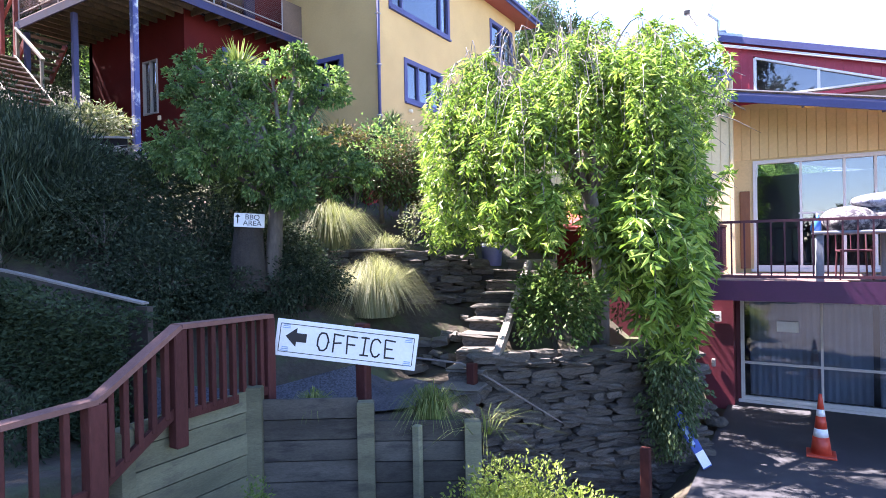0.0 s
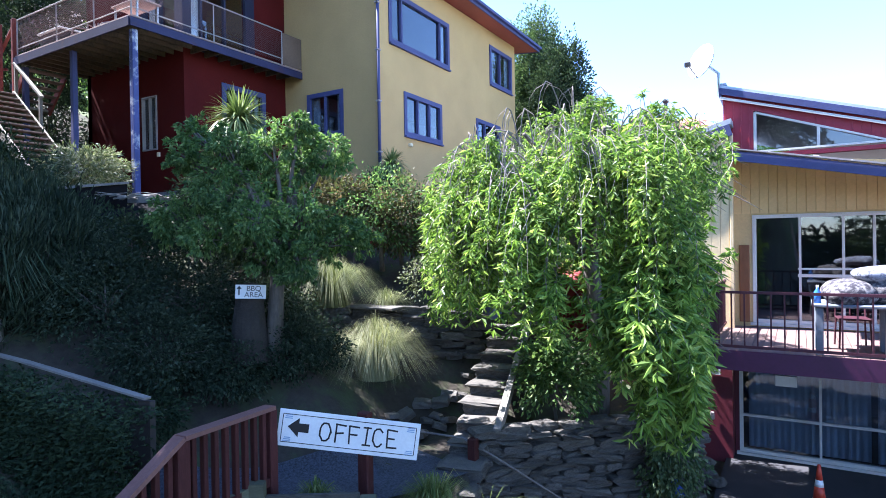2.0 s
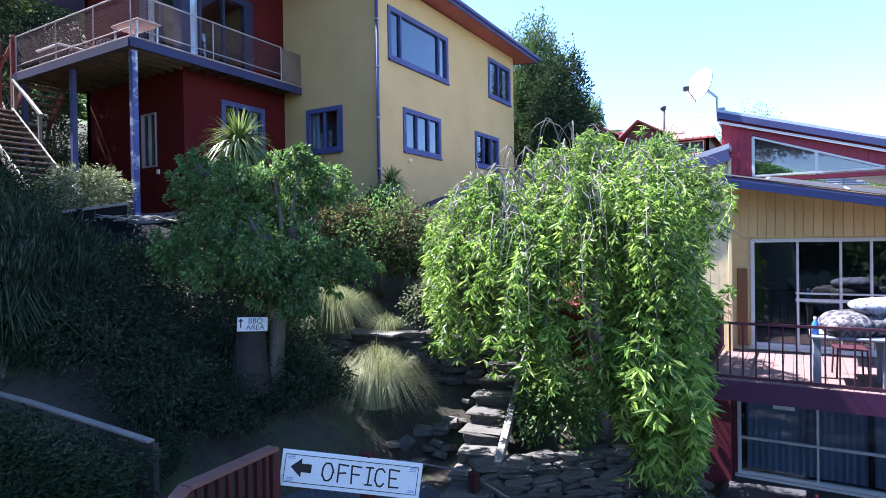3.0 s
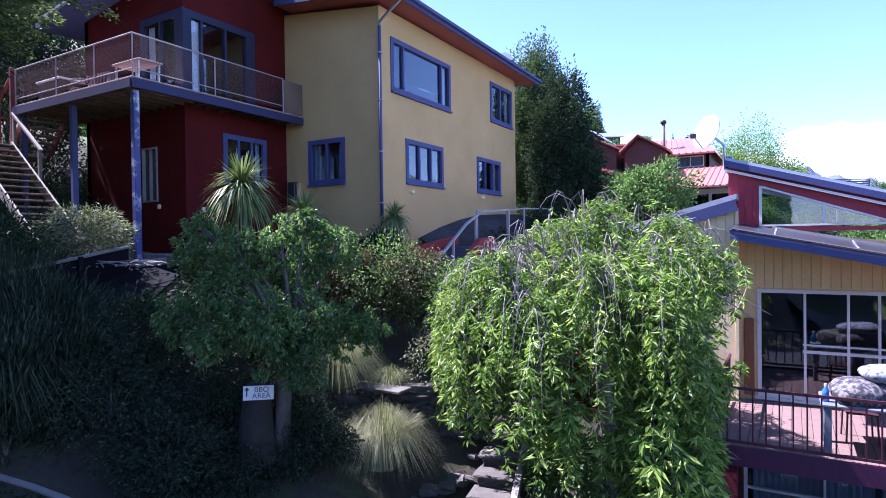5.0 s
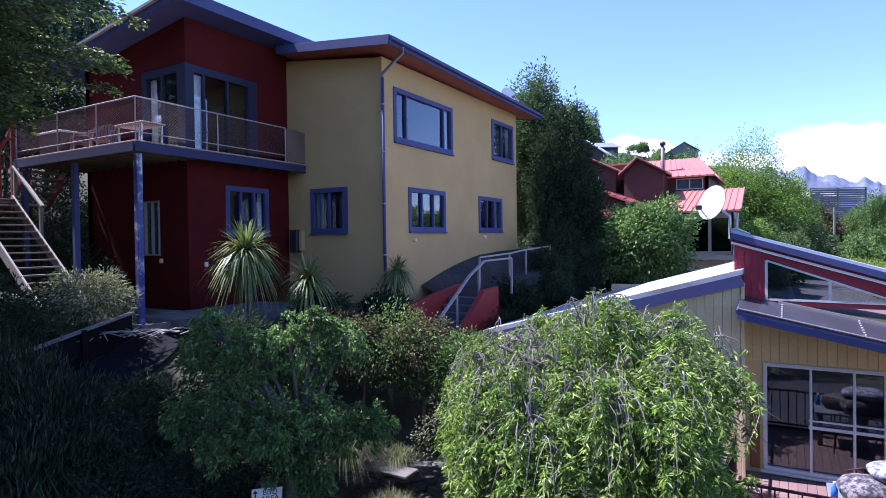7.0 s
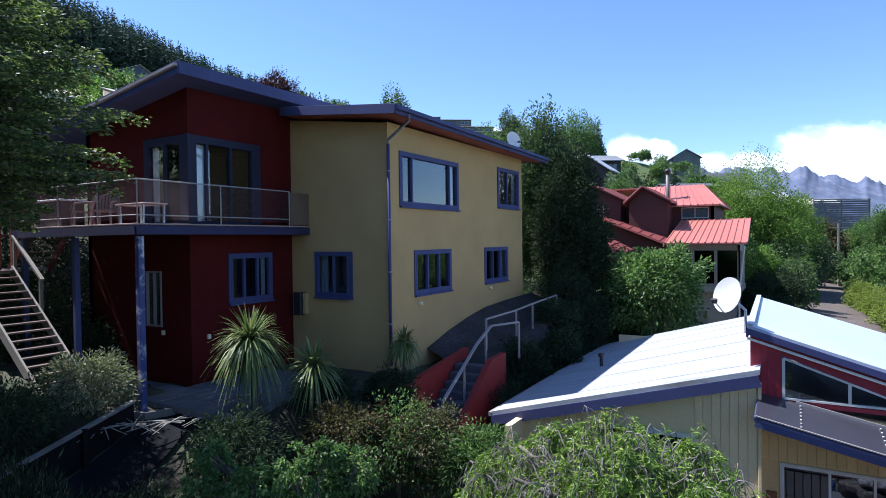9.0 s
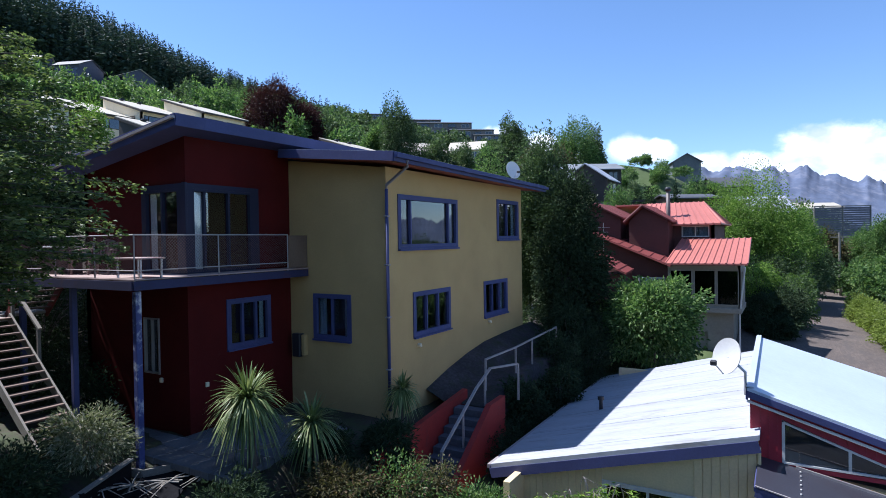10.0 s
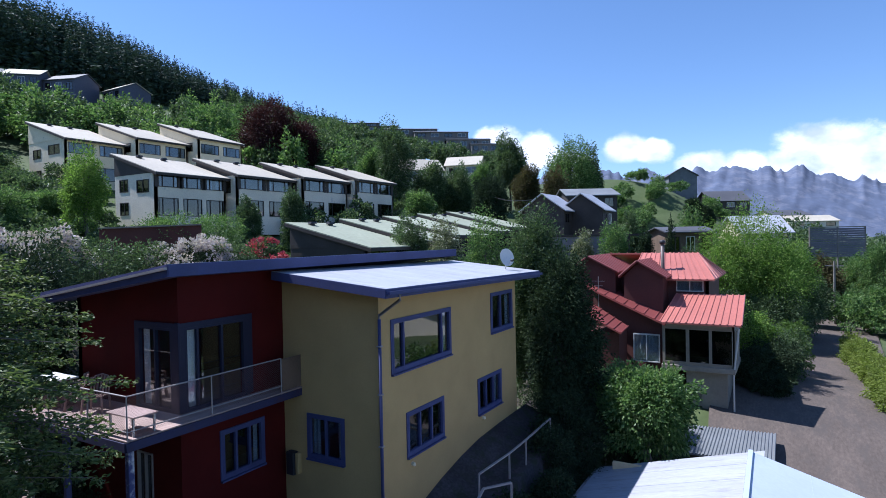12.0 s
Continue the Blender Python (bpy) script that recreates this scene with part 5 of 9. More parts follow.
# things on the balcony
tb = thing("table", "pale blue-grey timber table piled with cushions on the balcony", "table", at=(0.90, 10.42, 2.96))
part("tabletop", Geo().cbox(-0.75, -0.42, 0.70, 0.85, 0.42, 0.75, 0.015), GREY_TABLE, tb)
for sx in (-0.66, 0.16, 0.76):
    for sy in (-0.33, 0.33):
        part("leg", Geo().cbox(sx - 0.05, sy - 0.05, 0.0, sx + 0.05, sy + 0.05, 0.70, 0.01), GREY_TABLE, tb)


def cushion(at, sx, sy, sz, turn, material, label, tilt=0):
    g, k, m = Geo(), 14, 10
    for j in range(m + 1):
        for i in range(k):
            th, ph = i * math.tau / k, -math.pi / 2 + math.pi * j / m
            c, s = math.cos(th), math.sin(th)
            r = math.cos(ph) ** 0.55 if 0 < j < m else 0.0
            e = 0.62
            x, y = sx * r * abs(c) ** e * (1 if c > 0 else -1), sy * r * abs(s) ** e * (1 if s > 0 else -1)
            z = sz * math.sin(ph) * (1 - 0.35 * (abs(x) / sx) ** 3) + 0.02 * math.sin(9 * x) * math.cos(7 * y)
            g.v.append((x, y, z + sz * 0.8))
    g.f = [(j * k + i, j * k + (i + 1) % k, (j + 1) * k + (i + 1) % k, (j + 1) * k + i) for j in range(m) for i in range(k)]
    o = single("cushion", g, material, label, "cushion", "cushions on the balcony table", smooth=True)
    o.location, o.rotation_euler = at, (radians(tilt), 0, radians(turn))
    return o


cushion((0.60, 10.32, 3.71), 0.34, 0.30, 0.19, 15, CUSHION, "patterned grey cushion lying on the balcony table", 12)
cushion((0.98, 10.50, 3.71), 0.38, 0.32, 0.22, -10, CUSHION, "plump patterned cushion lying on the balcony table", -8)
cushion((1.42, 10.37, 3.71), 0.34, 0.30, 0.20, 30, CUSHION, "patterned grey cushion on the pile", 6)
cushion((1.05, 10.50, 4.02), 0.42, 0.30, 0.13, 5, QUILT, "folded dark patterned quilt on top of cushions", 0)
bottle = thing("bottle", "blue plastic bottle at the table edge", "bottle", at=(0.22, 10.17, 3.71))
part("body", Geo().tube([(0, 0, 0), (0, 0, 0.16), (0, 0, 0.20), (0, 0, 0.23)], [0.045, 0.045, 0.02, 0.018], 12), surface("clear_blue_plastic", (0.06, 0.2, 0.6), 0.2), bottle, smooth=True)
part("cap", Geo().tube([(0, 0, 0.23), (0, 0, 0.26)], 0.02, 10), PLASTIC_WHITE, bottle)


def red_chair(at, turn):
    t = thing("chair", "dark red metal chair pushed up to the balcony table", "chair", "chairs round the balcony table", at=at)
    t.rotation_euler.z = radians(turn)
    part("seat", Geo().cbox(-0.21, -0.21, 0.43, 0.21, 0.21, 0.46, 0.01), RAIL_MAROON, t)
    b = Geo().tube([(-0.2, 0.2, 0.45), (-0.2, 0.25, 0.85), (0, 0.27, 0.90), (0.2, 0.25, 0.85), (0.2, 0.2, 0.45)], 0.014, 6)
    for i in (-0.1, 0, 0.1):
        b.tube([(i, 0.2, 0.46), (i, 0.26, 0.87)], 0.008, 5)
    part("backrest", b, RAIL_MAROON, t)
    for sx in (-0.19, 0.19):
        for sy in (-0.19, 0.19):
            part("leg", Geo().tube([(sx, sy, 0.43), (sx * 1.1, sy * 1.1, 0)], 0.014, 6), RAIL_MAROON, t)


red_chair((0.70, 11.06, 2.96), 6)
red_chair((1.45, 11.10, 2.96), -8)
red_chair((2.05, 10.5, 2.96), -80)

# forecourt things
def stone_mesh(rng, w, h, d, material):
    bm = bmesh.new()
    bmesh.ops.create_cube(bm, size=1.0)
    bmesh.ops.subdivide_edges(bm, edges=bm.edges[:], cuts=1, use_grid_fill=True)
    for q in bm.verts:
        k = 0.88 if abs(q.co.x) > 0.4 and abs(q.co.z) > 0.4 else 1.0
        q.co = Vector((q.co.x * w * k + rng.normal(0, 0.03) * w, q.co.y * d + rng.normal(0, 0.05) * d, q.co.z * h * k + rng.normal(0, 0.05) * h))
    bm.verts.index_update()
    g = Geo().add([q.co for q in bm.verts], [[q.index for q in f.verts] for f in bm.faces])
    bm.free()
    return g.mesh("stone", material)


cone = thing("traffic_cone", "orange traffic cone with two white bands on the forecourt", "traffic cone", at=(0.22, 10.2, 0.42))
part("base", Geo().cbox(-0.19, -0.19, 0, 0.19, 0.19, 0.035, 0.012), CONE_ORANGE, cone)
part("body", Geo().tube([(0, 0, 0.03), (0, 0, 0.28), (0, 0, 0.28)], [0.135, 0.105, 0.10], 20), CONE_ORANGE, cone, smooth=True)
for z0, z1, m, lab in ((0.28, 0.40, SIGN_WHITE, "white reflective band"), (0.40, 0.58, CONE_ORANGE, ""), (0.58, 0.68, SIGN_WHITE, "white reflective band"), (0.68, 0.90, CONE_ORANGE, "")):
    r0, r1 = 0.135 - 0.115 * z0 / 0.9, 0.135 - 0.115 * z1 / 0.9
    part("band" if lab else "sleeve", Geo().tube([(0, 0, z0), (0, 0, z1)], [r0, r1], 20), m, cone, lab, smooth=True)
bs = thing("leaning_sign", "blue and white sign board leaning against the stone wall", "sign", at=(-1.16, 8.75, 0.45))
bs.rotation_euler = (radians(-12), radians(-26), radians(38))
part("board", Geo().cbox(-0.03, -0.015, 0.0, 0.11, 0.015, 0.92, 0.006), SIGN_BLUE, bs)
part("stripe", Geo().box(-0.025, -0.019, 0.02, 0.105, -0.016, 0.24), SIGN_WHITE, bs, "white lower panel")
part("stripe", Geo().box(0.0, -0.019, 0.35, 0.05, -0.016, 0.72), PALE_BLUE, bs, "pale blue marking")
ROCKS = [(-1.42, 11.3, 0.50, 1.0), (-1.28, 11.0, 0.50, 1.0), (-1.55, 11.9, 0.50, 1.0)]
rk = np.random.default_rng(44)
for k in range(16):
    x, y = -5.35 + 0.035 * k + rk.uniform(-0.25, 0.2), 7.5 + 0.12 * k + rk.uniform(-0.1, 0.1)
    ROCKS.append((x, y, ground_z(x, y) + 0.05, rk.uniform(0.5, 1.0)))
for k, (x, y, z_, q_) in enumerate(ROCKS):
    if k > 2:
        o = single("boulder", stone_mesh(rk, 1, 1, 1, STONE_PALE), None, "small pale schist rock on the bank beside the steps", "rock", "rocks beside the steps")
        o.matrix_basis = pose(x, y, z_ + 0.02, rk.normal(0, 12), rk.normal(0, 12), rk.uniform(0, 180)) @ Matrix.Diagonal((0.34 * q_, 0.24 * q_, 0.13 * q_, 1))
        continue
    g = Geo()
    bm = bmesh.new()
    bmesh.ops.create_icosphere(bm, subdivisions=2, radius=0.14 * q_)
    bm.verts.index_update()
    g.add([Vector((v.co.x * 1.3, v.co.y, v.co.z * 0.7)) * (1 + 0.2 * noise.noise(v.co * 9 + Vector((k * 5, 0, 0)))) + Vector((x, y, z_)) for v in bm.verts], [[v.index for v in f.verts] for f in bm.faces])
    bm.free()
    single("boulder", g, STONE, "rough schist boulder beside the lodge wall", "rock", "rocks by the lodge", smooth=False)


# ---------------------------------------------------------------- front garden
# treated-timber retaining wall
retaining = thing("retaining_wall", "treated timber retaining wall of weathered green-grey planks and posts", "retaining wall", at=(-4.5, 4.3, 0.4))
WALL_PTS = [Vector((-5.05, 2.84)), Vector((-5.02, 4.28)), Vector((-4.02, 4.93)), Vector((-3.13, 5.69))]
TOPS = [2.06, 2.13, 1.94, 1.66]
PANEL_TOP = [2.08, 1.98, 1.72]
for p, z in zip(WALL_PTS, TOPS):
    tw = 0.62 if p is not WALL_PTS[0] else 0.25
    u_ = Vector((math.cos(tw), math.sin(tw), 0)) * 0.18
    v_ = Vector((-math.sin(tw), math.cos(tw), 0)) * 0.15
    wp("post", Geo().frame_box(Vector((p.x, p.y, -0.3)) - u_ / 2 - v_ / 2, u_, v_, (0, 0, z + 0.288)).prism(
        [Vector((p.x, p.y, z - 0.012)) + u_ * a + v_ * b for a, b in ((-0.46, -0.46), (0.46, -0.46), (0.46, 0.46), (-0.46, 0.46))], (0, 0, 0.012)), TREATED, retaining)
mid = WALL_PTS[2].lerp(WALL_PTS[3], 0.5)
wp("post", Geo().cbox(mid.x - 0.04, mid.y - 0.1, 0.2, mid.x + 0.05, mid.y - 0.02, 1.66, 0.008), TREATED, retaining)
for i in range(3):
    a, b = WALL_PTS[i], WALL_PTS[i + 1]
    d = (b - a).normalized()
    nrm = Vector((d.y, -d.x))
    rows = 11
    for k in range(rows):
        z1 = PANEL_TOP[i] - k * 0.225
        if z1 < -0.1:
            break
        slope = 0.02 if i == 0 else (-0.06 if i == 2 else 0.0)
        o = Vector((a.x, a.y, z1 - 0.215)) - Vector((nrm.x, nrm.y, 0)) * (0.05 + 0.006 * (k % 2))
        g = Geo().frame_box(o + Vector((d.x, d.y, 0)) * 0.09, Vector((d.x, d.y, 0)) * ((b - a).length - 0.18) + Vector((0, 0, slope)), Vector((nrm.x, nrm.y, 0)) * 0.045, (0, 0, 0.213))
        wp("plank", g, TREATED if i == 0 else TREATED_DARK, retaining, "" if i == 0 else "darker plank")

# stained timber fence with a sloping top rail
fence = thing("fence", "red-brown stained timber fence with square pickets", "fence", at=(-5.0, 3.4, 1.6))
F = [Vector((-5.13, 4.60, 2.82)), Vector((-4.94, 3.33, 2.87)), Vector((-4.93, 2.56, 2.36)), Vector((-4.90, 1.2, 2.31)), Vector((-4.9, -0.4, 2.25))]
for i, (p, z0, w) in enumerate(zip(F, (1.75, 1.78, 1.2, 0.9, 0.9), (0.11, 0.13, 0.15, 0.13, 0.13))):
    wp("post", Geo().cbox(p.x - w / 2, p.y - w / 2, z0, p.x + w / 2, p.y + w / 2, p.z + 0.01, 0.012), FENCE_RED, fence)
for i in range(4):
    a, b = F[i], F[i + 1]
    wp("top_rail", Geo().beam(a + Vector((0, 0, 0.03)), b + Vector((0, 0, 0.03)), 0.15, 0.045), RAIL_TOP, fence, "weathered flat top rail")
    la_, lb_ = (a - Vector((0, 0, 0.72)), b - Vector((0, 0, 0.72))) if i else (a - Vector((0, 0, 0.80)), b - Vector((0, 0, 0.80)))
    wp("bottom_rail", Geo().beam(la_, lb_, 0.05, 0.09), FENCE_RED, fence)
    n_p = (9, 6, 6, 7)[i]
    for k in range(1, n_p):
        p, q = a.lerp(b, k / n_p), la_.lerp(lb_, k / n_p)
        wp("picket", Geo().cbox(p.x - 0.035, p.y - 0.025, q.z, p.x + 0.035, p.y + 0.025, p.z, 0.006), FENCE_RED, fence)
# office sign on its post
sign = thing("sign", "white OFFICE board with a black arrow on a red-brown post", "sign", at=(-4.43, 5.15, 2.5))
sx = Vector((1.33, 0.90, -0.235)).normalized()
sn = Vector((0.555, -0.83, 0.02))
sn = (sn - sx * sn.dot(sx)).normalized()
su = sn.cross(sx)
SM = Matrix((sx, su, sn)).transposed().to_4x4()
SM.translation = Vector((-5.09, 4.71, 2.82)) + sx * 0.81 - su * 0.215
SW, SH = 1.62, 0.42


def sgn(name, geo, material, label=""):
    o = part(name, geo, material, sign, label)
    o.matrix_parent_inverse = Matrix.Translation(-sign.location)
    o.matrix_basis = SM
    return o


sgn("board", Geo().cbox(-SW / 2, -SH / 2, -0.02, SW / 2, SH / 2, 0.0, 0.004), SIGN_WHITE, "white painted sign board")
bd = Geo()
for s in (1, -1):
    bd.box(-SW / 2 + 0.045, s * (SH / 2 - 0.05) - 0.004, 0.001, SW / 2 - 0.045, s * (SH / 2 - 0.05) + 0.004, 0.003)
    bd.box(s * (SW / 2 - 0.045) - 0.004, -SH / 2 + 0.054, 0.001, s * (SW / 2 - 0.045) + 0.004, SH / 2 - 0.054, 0.003)
sgn("border", bd, SIGN_BLACK, "thin black border line")
ar = Geo().prism([(-0.70, 0.02, 0.001), (-0.575, 0.125, 0.001), (-0.575, 0.065, 0.001), (-0.46, 0.065, 0.001), (-0.46, -0.035, 0.001), (-0.575, -0.035, 0.001), (-0.575, -0.095, 0.001)], (0, 0, 0.003))
sgn("arrow", ar, SIGN_BLACK, "black arrow")
for x, y in ((-0.70, 0.135), (-0.70, -0.125), (0.70, -0.135), (0.70, 0.13)):
    mk = Geo()
    for k in range(3):
        mk.box(x - 0.045 + 0.008 * k, y - 0.026 + 0.02 * k, 0.001, x + 0.045, y - 0.016 + 0.02 * k, 0.003)
    sgn("corner_mark", mk, PALE_BLUE, "small pale blue bars")
rl = np.random.default_rng(90)
ink = Geo()


def stroke(x, pts):
    """One brush stroke of a capital that starts at x along the board."""
    pts = [Vector((x + a * 0.125 + rl.normal(0, 0.003), (c - 0.5) * 0.20 + rl.normal(0, 0.003), 0.002)) for a, c in pts]
    for p, q in zip(pts, pts[1:]):
        e = (q - p).normalized() * 0.008
        ink.beam(p - e, q + e, 0.019, 0.0025)


ROUND = [(0.5 + 0.5 * math.cos(k * math.tau / 16), 0.5 + 0.5 * math.sin(k * math.tau / 16)) for k in range(17)]
for x, letter in zip((-0.335, -0.155, 0.0, 0.15, 0.275, 0.435), "OFFICE"):
    if letter == "O":
        stroke(x, ROUND)
    elif letter == "C":
        stroke(x, ROUND[2:15])
    elif letter == "I":
        for run in ([(0.45, 0), (0.45, 1)], [(0.15, 1), (0.78, 1)], [(0.12, 0), (0.78, 0)]):
            stroke(x, run)
    else:
        for run in ([(0.08, 0), (0.04, 1)], [(0.04, 1), (0.92, 0.98)], [(0.06, 0.53), (0.72, 0.53)]) + (([(0.08, 0), (0.95, 0.03)],) if letter == "E" else ()):
            stroke(x, run)
sgn("lettering", ink, SIGN_BLACK, "black hand-painted capitals")
pm_ = SM @ Vector((0.18, 0, -0.09))
wp("post", Geo().cbox(pm_.x - 0.075, pm_.y - 0.06, 1.6, pm_.x + 0.075, pm_.y + 0.06, 2.72, 0.012), FENCE_RED, sign, "red-brown sign post")

# small sign on the stump
bbq = thing("sign", "small white sign lettered BBQ AREA fixed to a stump", "sign", at=(-6.8, 5.7, 3.4))
bx = Vector((0.25, 0.31, -0.02)).normalized()
bn_ = Vector((0.75, -0.62, 0.1))
bn_ = (bn_ - bx * bn_.dot(bx)).normalized()
bu = bn_.cross(bx)
BM_ = Matrix((bx, bu, bn_)).transposed().to_4x4()
BM_.translation = Vector((-6.88, 5.59, 4.13)) + bx * 0.21 - bu * 0.10


def bsp(name, geo, material, label=""):
    o = part(name, geo, material, bbq, label)
    o.matrix_parent_inverse = Matrix.Translation(-bbq.location)
    o.matrix_basis = BM_
    return o


bsp("board", Geo().cbox(-0.21, -0.10, -0.015, 0.21, 0.10, 0, 0.004), SIGN_WHITE)
am = Geo().beam((-0.16, -0.05, 0.002), (-0.16, 0.06, 0.002), 0.018, 0.003).prism([(-0.195, 0.04, 0.001), (-0.125, 0.04, 0.001), (-0.16, 0.085, 0.001)], (0, 0, 0.003))
bsp("arrow", am, SIGN_BLACK, "black arrow")
for txt, y in (("BBQ", 0.043), ("AREA", -0.045)):
    cu = bpy.data.curves.new("lettering", "FONT")
    cu.body, cu.size, cu.align_x, cu.align_y, cu.extrude = txt, 0.105, "CENTER", "CENTER", 0.001
    tmp = new("lettering_curve", cu)
    bpy.context.view_layer.update()
    lm = bpy.data.meshes.new_from_object(tmp.evaluated_get(bpy.context.evaluated_depsgraph_get()))
    bpy.data.objects.remove(tmp)
    lm.materials.clear()
    lm.materials.append(SIGN_BLACK)
    lt = bsp("lettering", lm, None)
    lt.matrix_basis = BM_ @ Matrix.Translation((0.04, y, 0.002))
stump = Geo()
stump.tube([(-6.92, 5.86, 3.0), (-6.90, 5.84, 3.5), (-6.93, 5.88, 3.9), (-6.95, 5.9, 4.12)], [0.30, 0.24, 0.20, 0.12], 12)
single("tree_stump", stump, surface("dark_stump_bark", (0.05, 0.04, 0.032), 0.95, 0.3, 3.0, 26, 0.2, 0.8, 36), "dark weathered stump carrying the small sign", "stump")

# clipped hedge with a pale-capped wall along its top
hedge_pts = [Vector((-6.05, 3.72)), Vector((-7.8, 3.3)), Vector((-10.0, 2.6))]
def cap_z(x):
    return 3.04 + 0.183 * (-6.05 - x)


cap = thing("garden_wall", "low garden wall behind the hedge with a pale timber capping", "wall", at=(-8, 3.4, 2.0))
for a, b in zip(hedge_pts, hedge_pts[1:]):
    wp("wall_body", Geo().beam((a.x, a.y + 0.05, 2.3), (b.x, b.y + 0.05, 2.3), 0.08, 1.4), DARK_TIMBER, cap)
    wp("capping", Geo().beam((a.x, a.y, cap_z(a.x)), (b.x, b.y, cap_z(b.x)), 0.09, 0.022), GREY_WOOD, cap, "pale timber capping")
rngh = np.random.default_rng(21)
hedge = thing("hedge", "dark clipped hedge below the pale wall capping", "hedge", at=(-7.5, 3.0, 1.6))
for a, b in zip(hedge_pts, hedge_pts[1:]):
    d = (b - a)
    nrm = Vector((-d.y, d.x)).normalized()
    k = 9000
    t, w, z = rngh.uniform(-0.10, 1, k), rngh.uniform(-0.05, 0.5, k), rngh.uniform(0, 1, k) ** 0.8
    w = np.where(z > 0.93, w, np.where(rngh.random(k) < 0.8, 0.36 + 0.14 * rngh.random(k), w))
    zz = cap_z(a.x + d.x * t) - 0.06 - (1 - z) * (1.35 + 0.5 * t)
    pts = np.stack([a.x + d.x * t + nrm.x * w, a.y + d.y * t + nrm.y * w, zz], 1)
    dirs = np.stack([nrm.x + rngh.normal(0, .6, k), nrm.y + rngh.normal(0, .6, k), rngh.normal(0.1, .6, k)], 1)
    v, f = leaf_arrays(pts, dirs, 0.065, 0.04, rngh)
    o = part("crown", array_mesh("crown", v, f, LEAF_DARK), None, hedge)
    o.matrix_parent_inverse = Matrix.Translation(-hedge.location)
    for q in (0.15, 0.4, 0.65, 0.9):
        c = a + d * q + nrm * 0.22
        gz = ground_z(c.x, c.y)
        wp("stem", Geo().tube([(c.x, c.y, gz - 0.1), (c.x + 0.03, c.y, gz + 0.4), (c.x, c.y + 0.04, cap_z(c.x) - 0.4)], [0.03, 0.022, 0.01], 6), BARK, hedge)

# dry-stone walls
def stone_wall(parent, a, b, z0, z1, seed, material=None, course=0.085, thick=0.3, lean=0.06, length=(0.2, 0.55)):
    rng = np.random.default_rng(seed)
    shapes = [stone_mesh(rng, 1, 1, 1, material or STONE) for _ in range(8)]
    a, b = Vector(a), Vector(b)
    d = b - a
    L = d.length
    d.normalize()
    nrm = Vector((d.y, -d.x))
    turn = math.atan2(d.y, d.x)
    z = z0 if not hasattr(z0, "__len__") else z0[0]
    count = 0
    while True:
        h = course * rng.uniform(0.6, 1.5)
        s = -rng.uniform(0, 0.2)
        if z > (z1 if not hasattr(z1, "__len__") else max(z1)):
            break
        while s < L:
            w = rng.uniform(*length)
            t = min(1, max(0, (s + w / 2) / L))
            top = z1 if not hasattr(z1, "__len__") else z1[0] + (z1[1] - z1[0]) * t
            if z + h / 2 < top:
                p = a + d * (s + w / 2) - nrm * (lean * (z - (z0 if not hasattr(z0, "__len__") else z0[0])) + rng.uniform(0, 0.10))
                o = part("stone", shapes[rng.integers(8)], None, parent)
                o.matrix_parent_inverse = Matrix.Translation(-parent.location)
                o.matrix_basis = pose(p.x, p.y, z + h / 2, rng.normal(0, 6), rng.normal(0, 4), math.degrees(turn) + rng.normal(0, 8)) @ Matrix.Diagonal((w * 1.02, thick * rng.uniform(0.8, 1.1), h * 1.08, 1))
                count += 1
            s += w
        z += h
    return count


swall = thing("stone_wall", "dry-stacked grey-brown schist retaining wall", "wall", at=(-2.6, 8.2, 0.4))
stone_wall(swall, (-3.75, 7.15), (-1.42, 9.35), -0.22, (2.05, 2.15), 3, length=(0.2, 0.58), course=0.066, lean=0.04)
wp("wall_core", Geo().prism([(-3.75, 7.45, -0.3), (-1.55, 9.55, -0.3), (-1.7, 9.9, -0.3), (-3.9, 7.8, -0.3)], (0, 0, 2.2)), EARTH, swall)
swall2 = thing("stone_wall", "low schist terrace wall beside the garden steps", "wall", at=(-6, 8.5, 2.6))
stone_wall(swall2, (-7.4, 7.9), (-5.15, 9.5), 2.55, (3.55, 3.45), 5, length=(0.2, 0.5), course=0.08)
wp("wall_core", Geo().prism([(-7.5, 8.3, 2.0), (-5.2, 9.8, 2.0), (-5.5, 10.3, 2.0), (-7.8, 8.8, 2.0)], (0, 0, 1.42)), EARTH, swall2)
wp("slab", Geo().cbox(-7.1, 8.15, 3.52, -6.0, 8.55, 3.57, 0.01), STONE_PALE, swall2, "flat pale slab on the terrace wall")

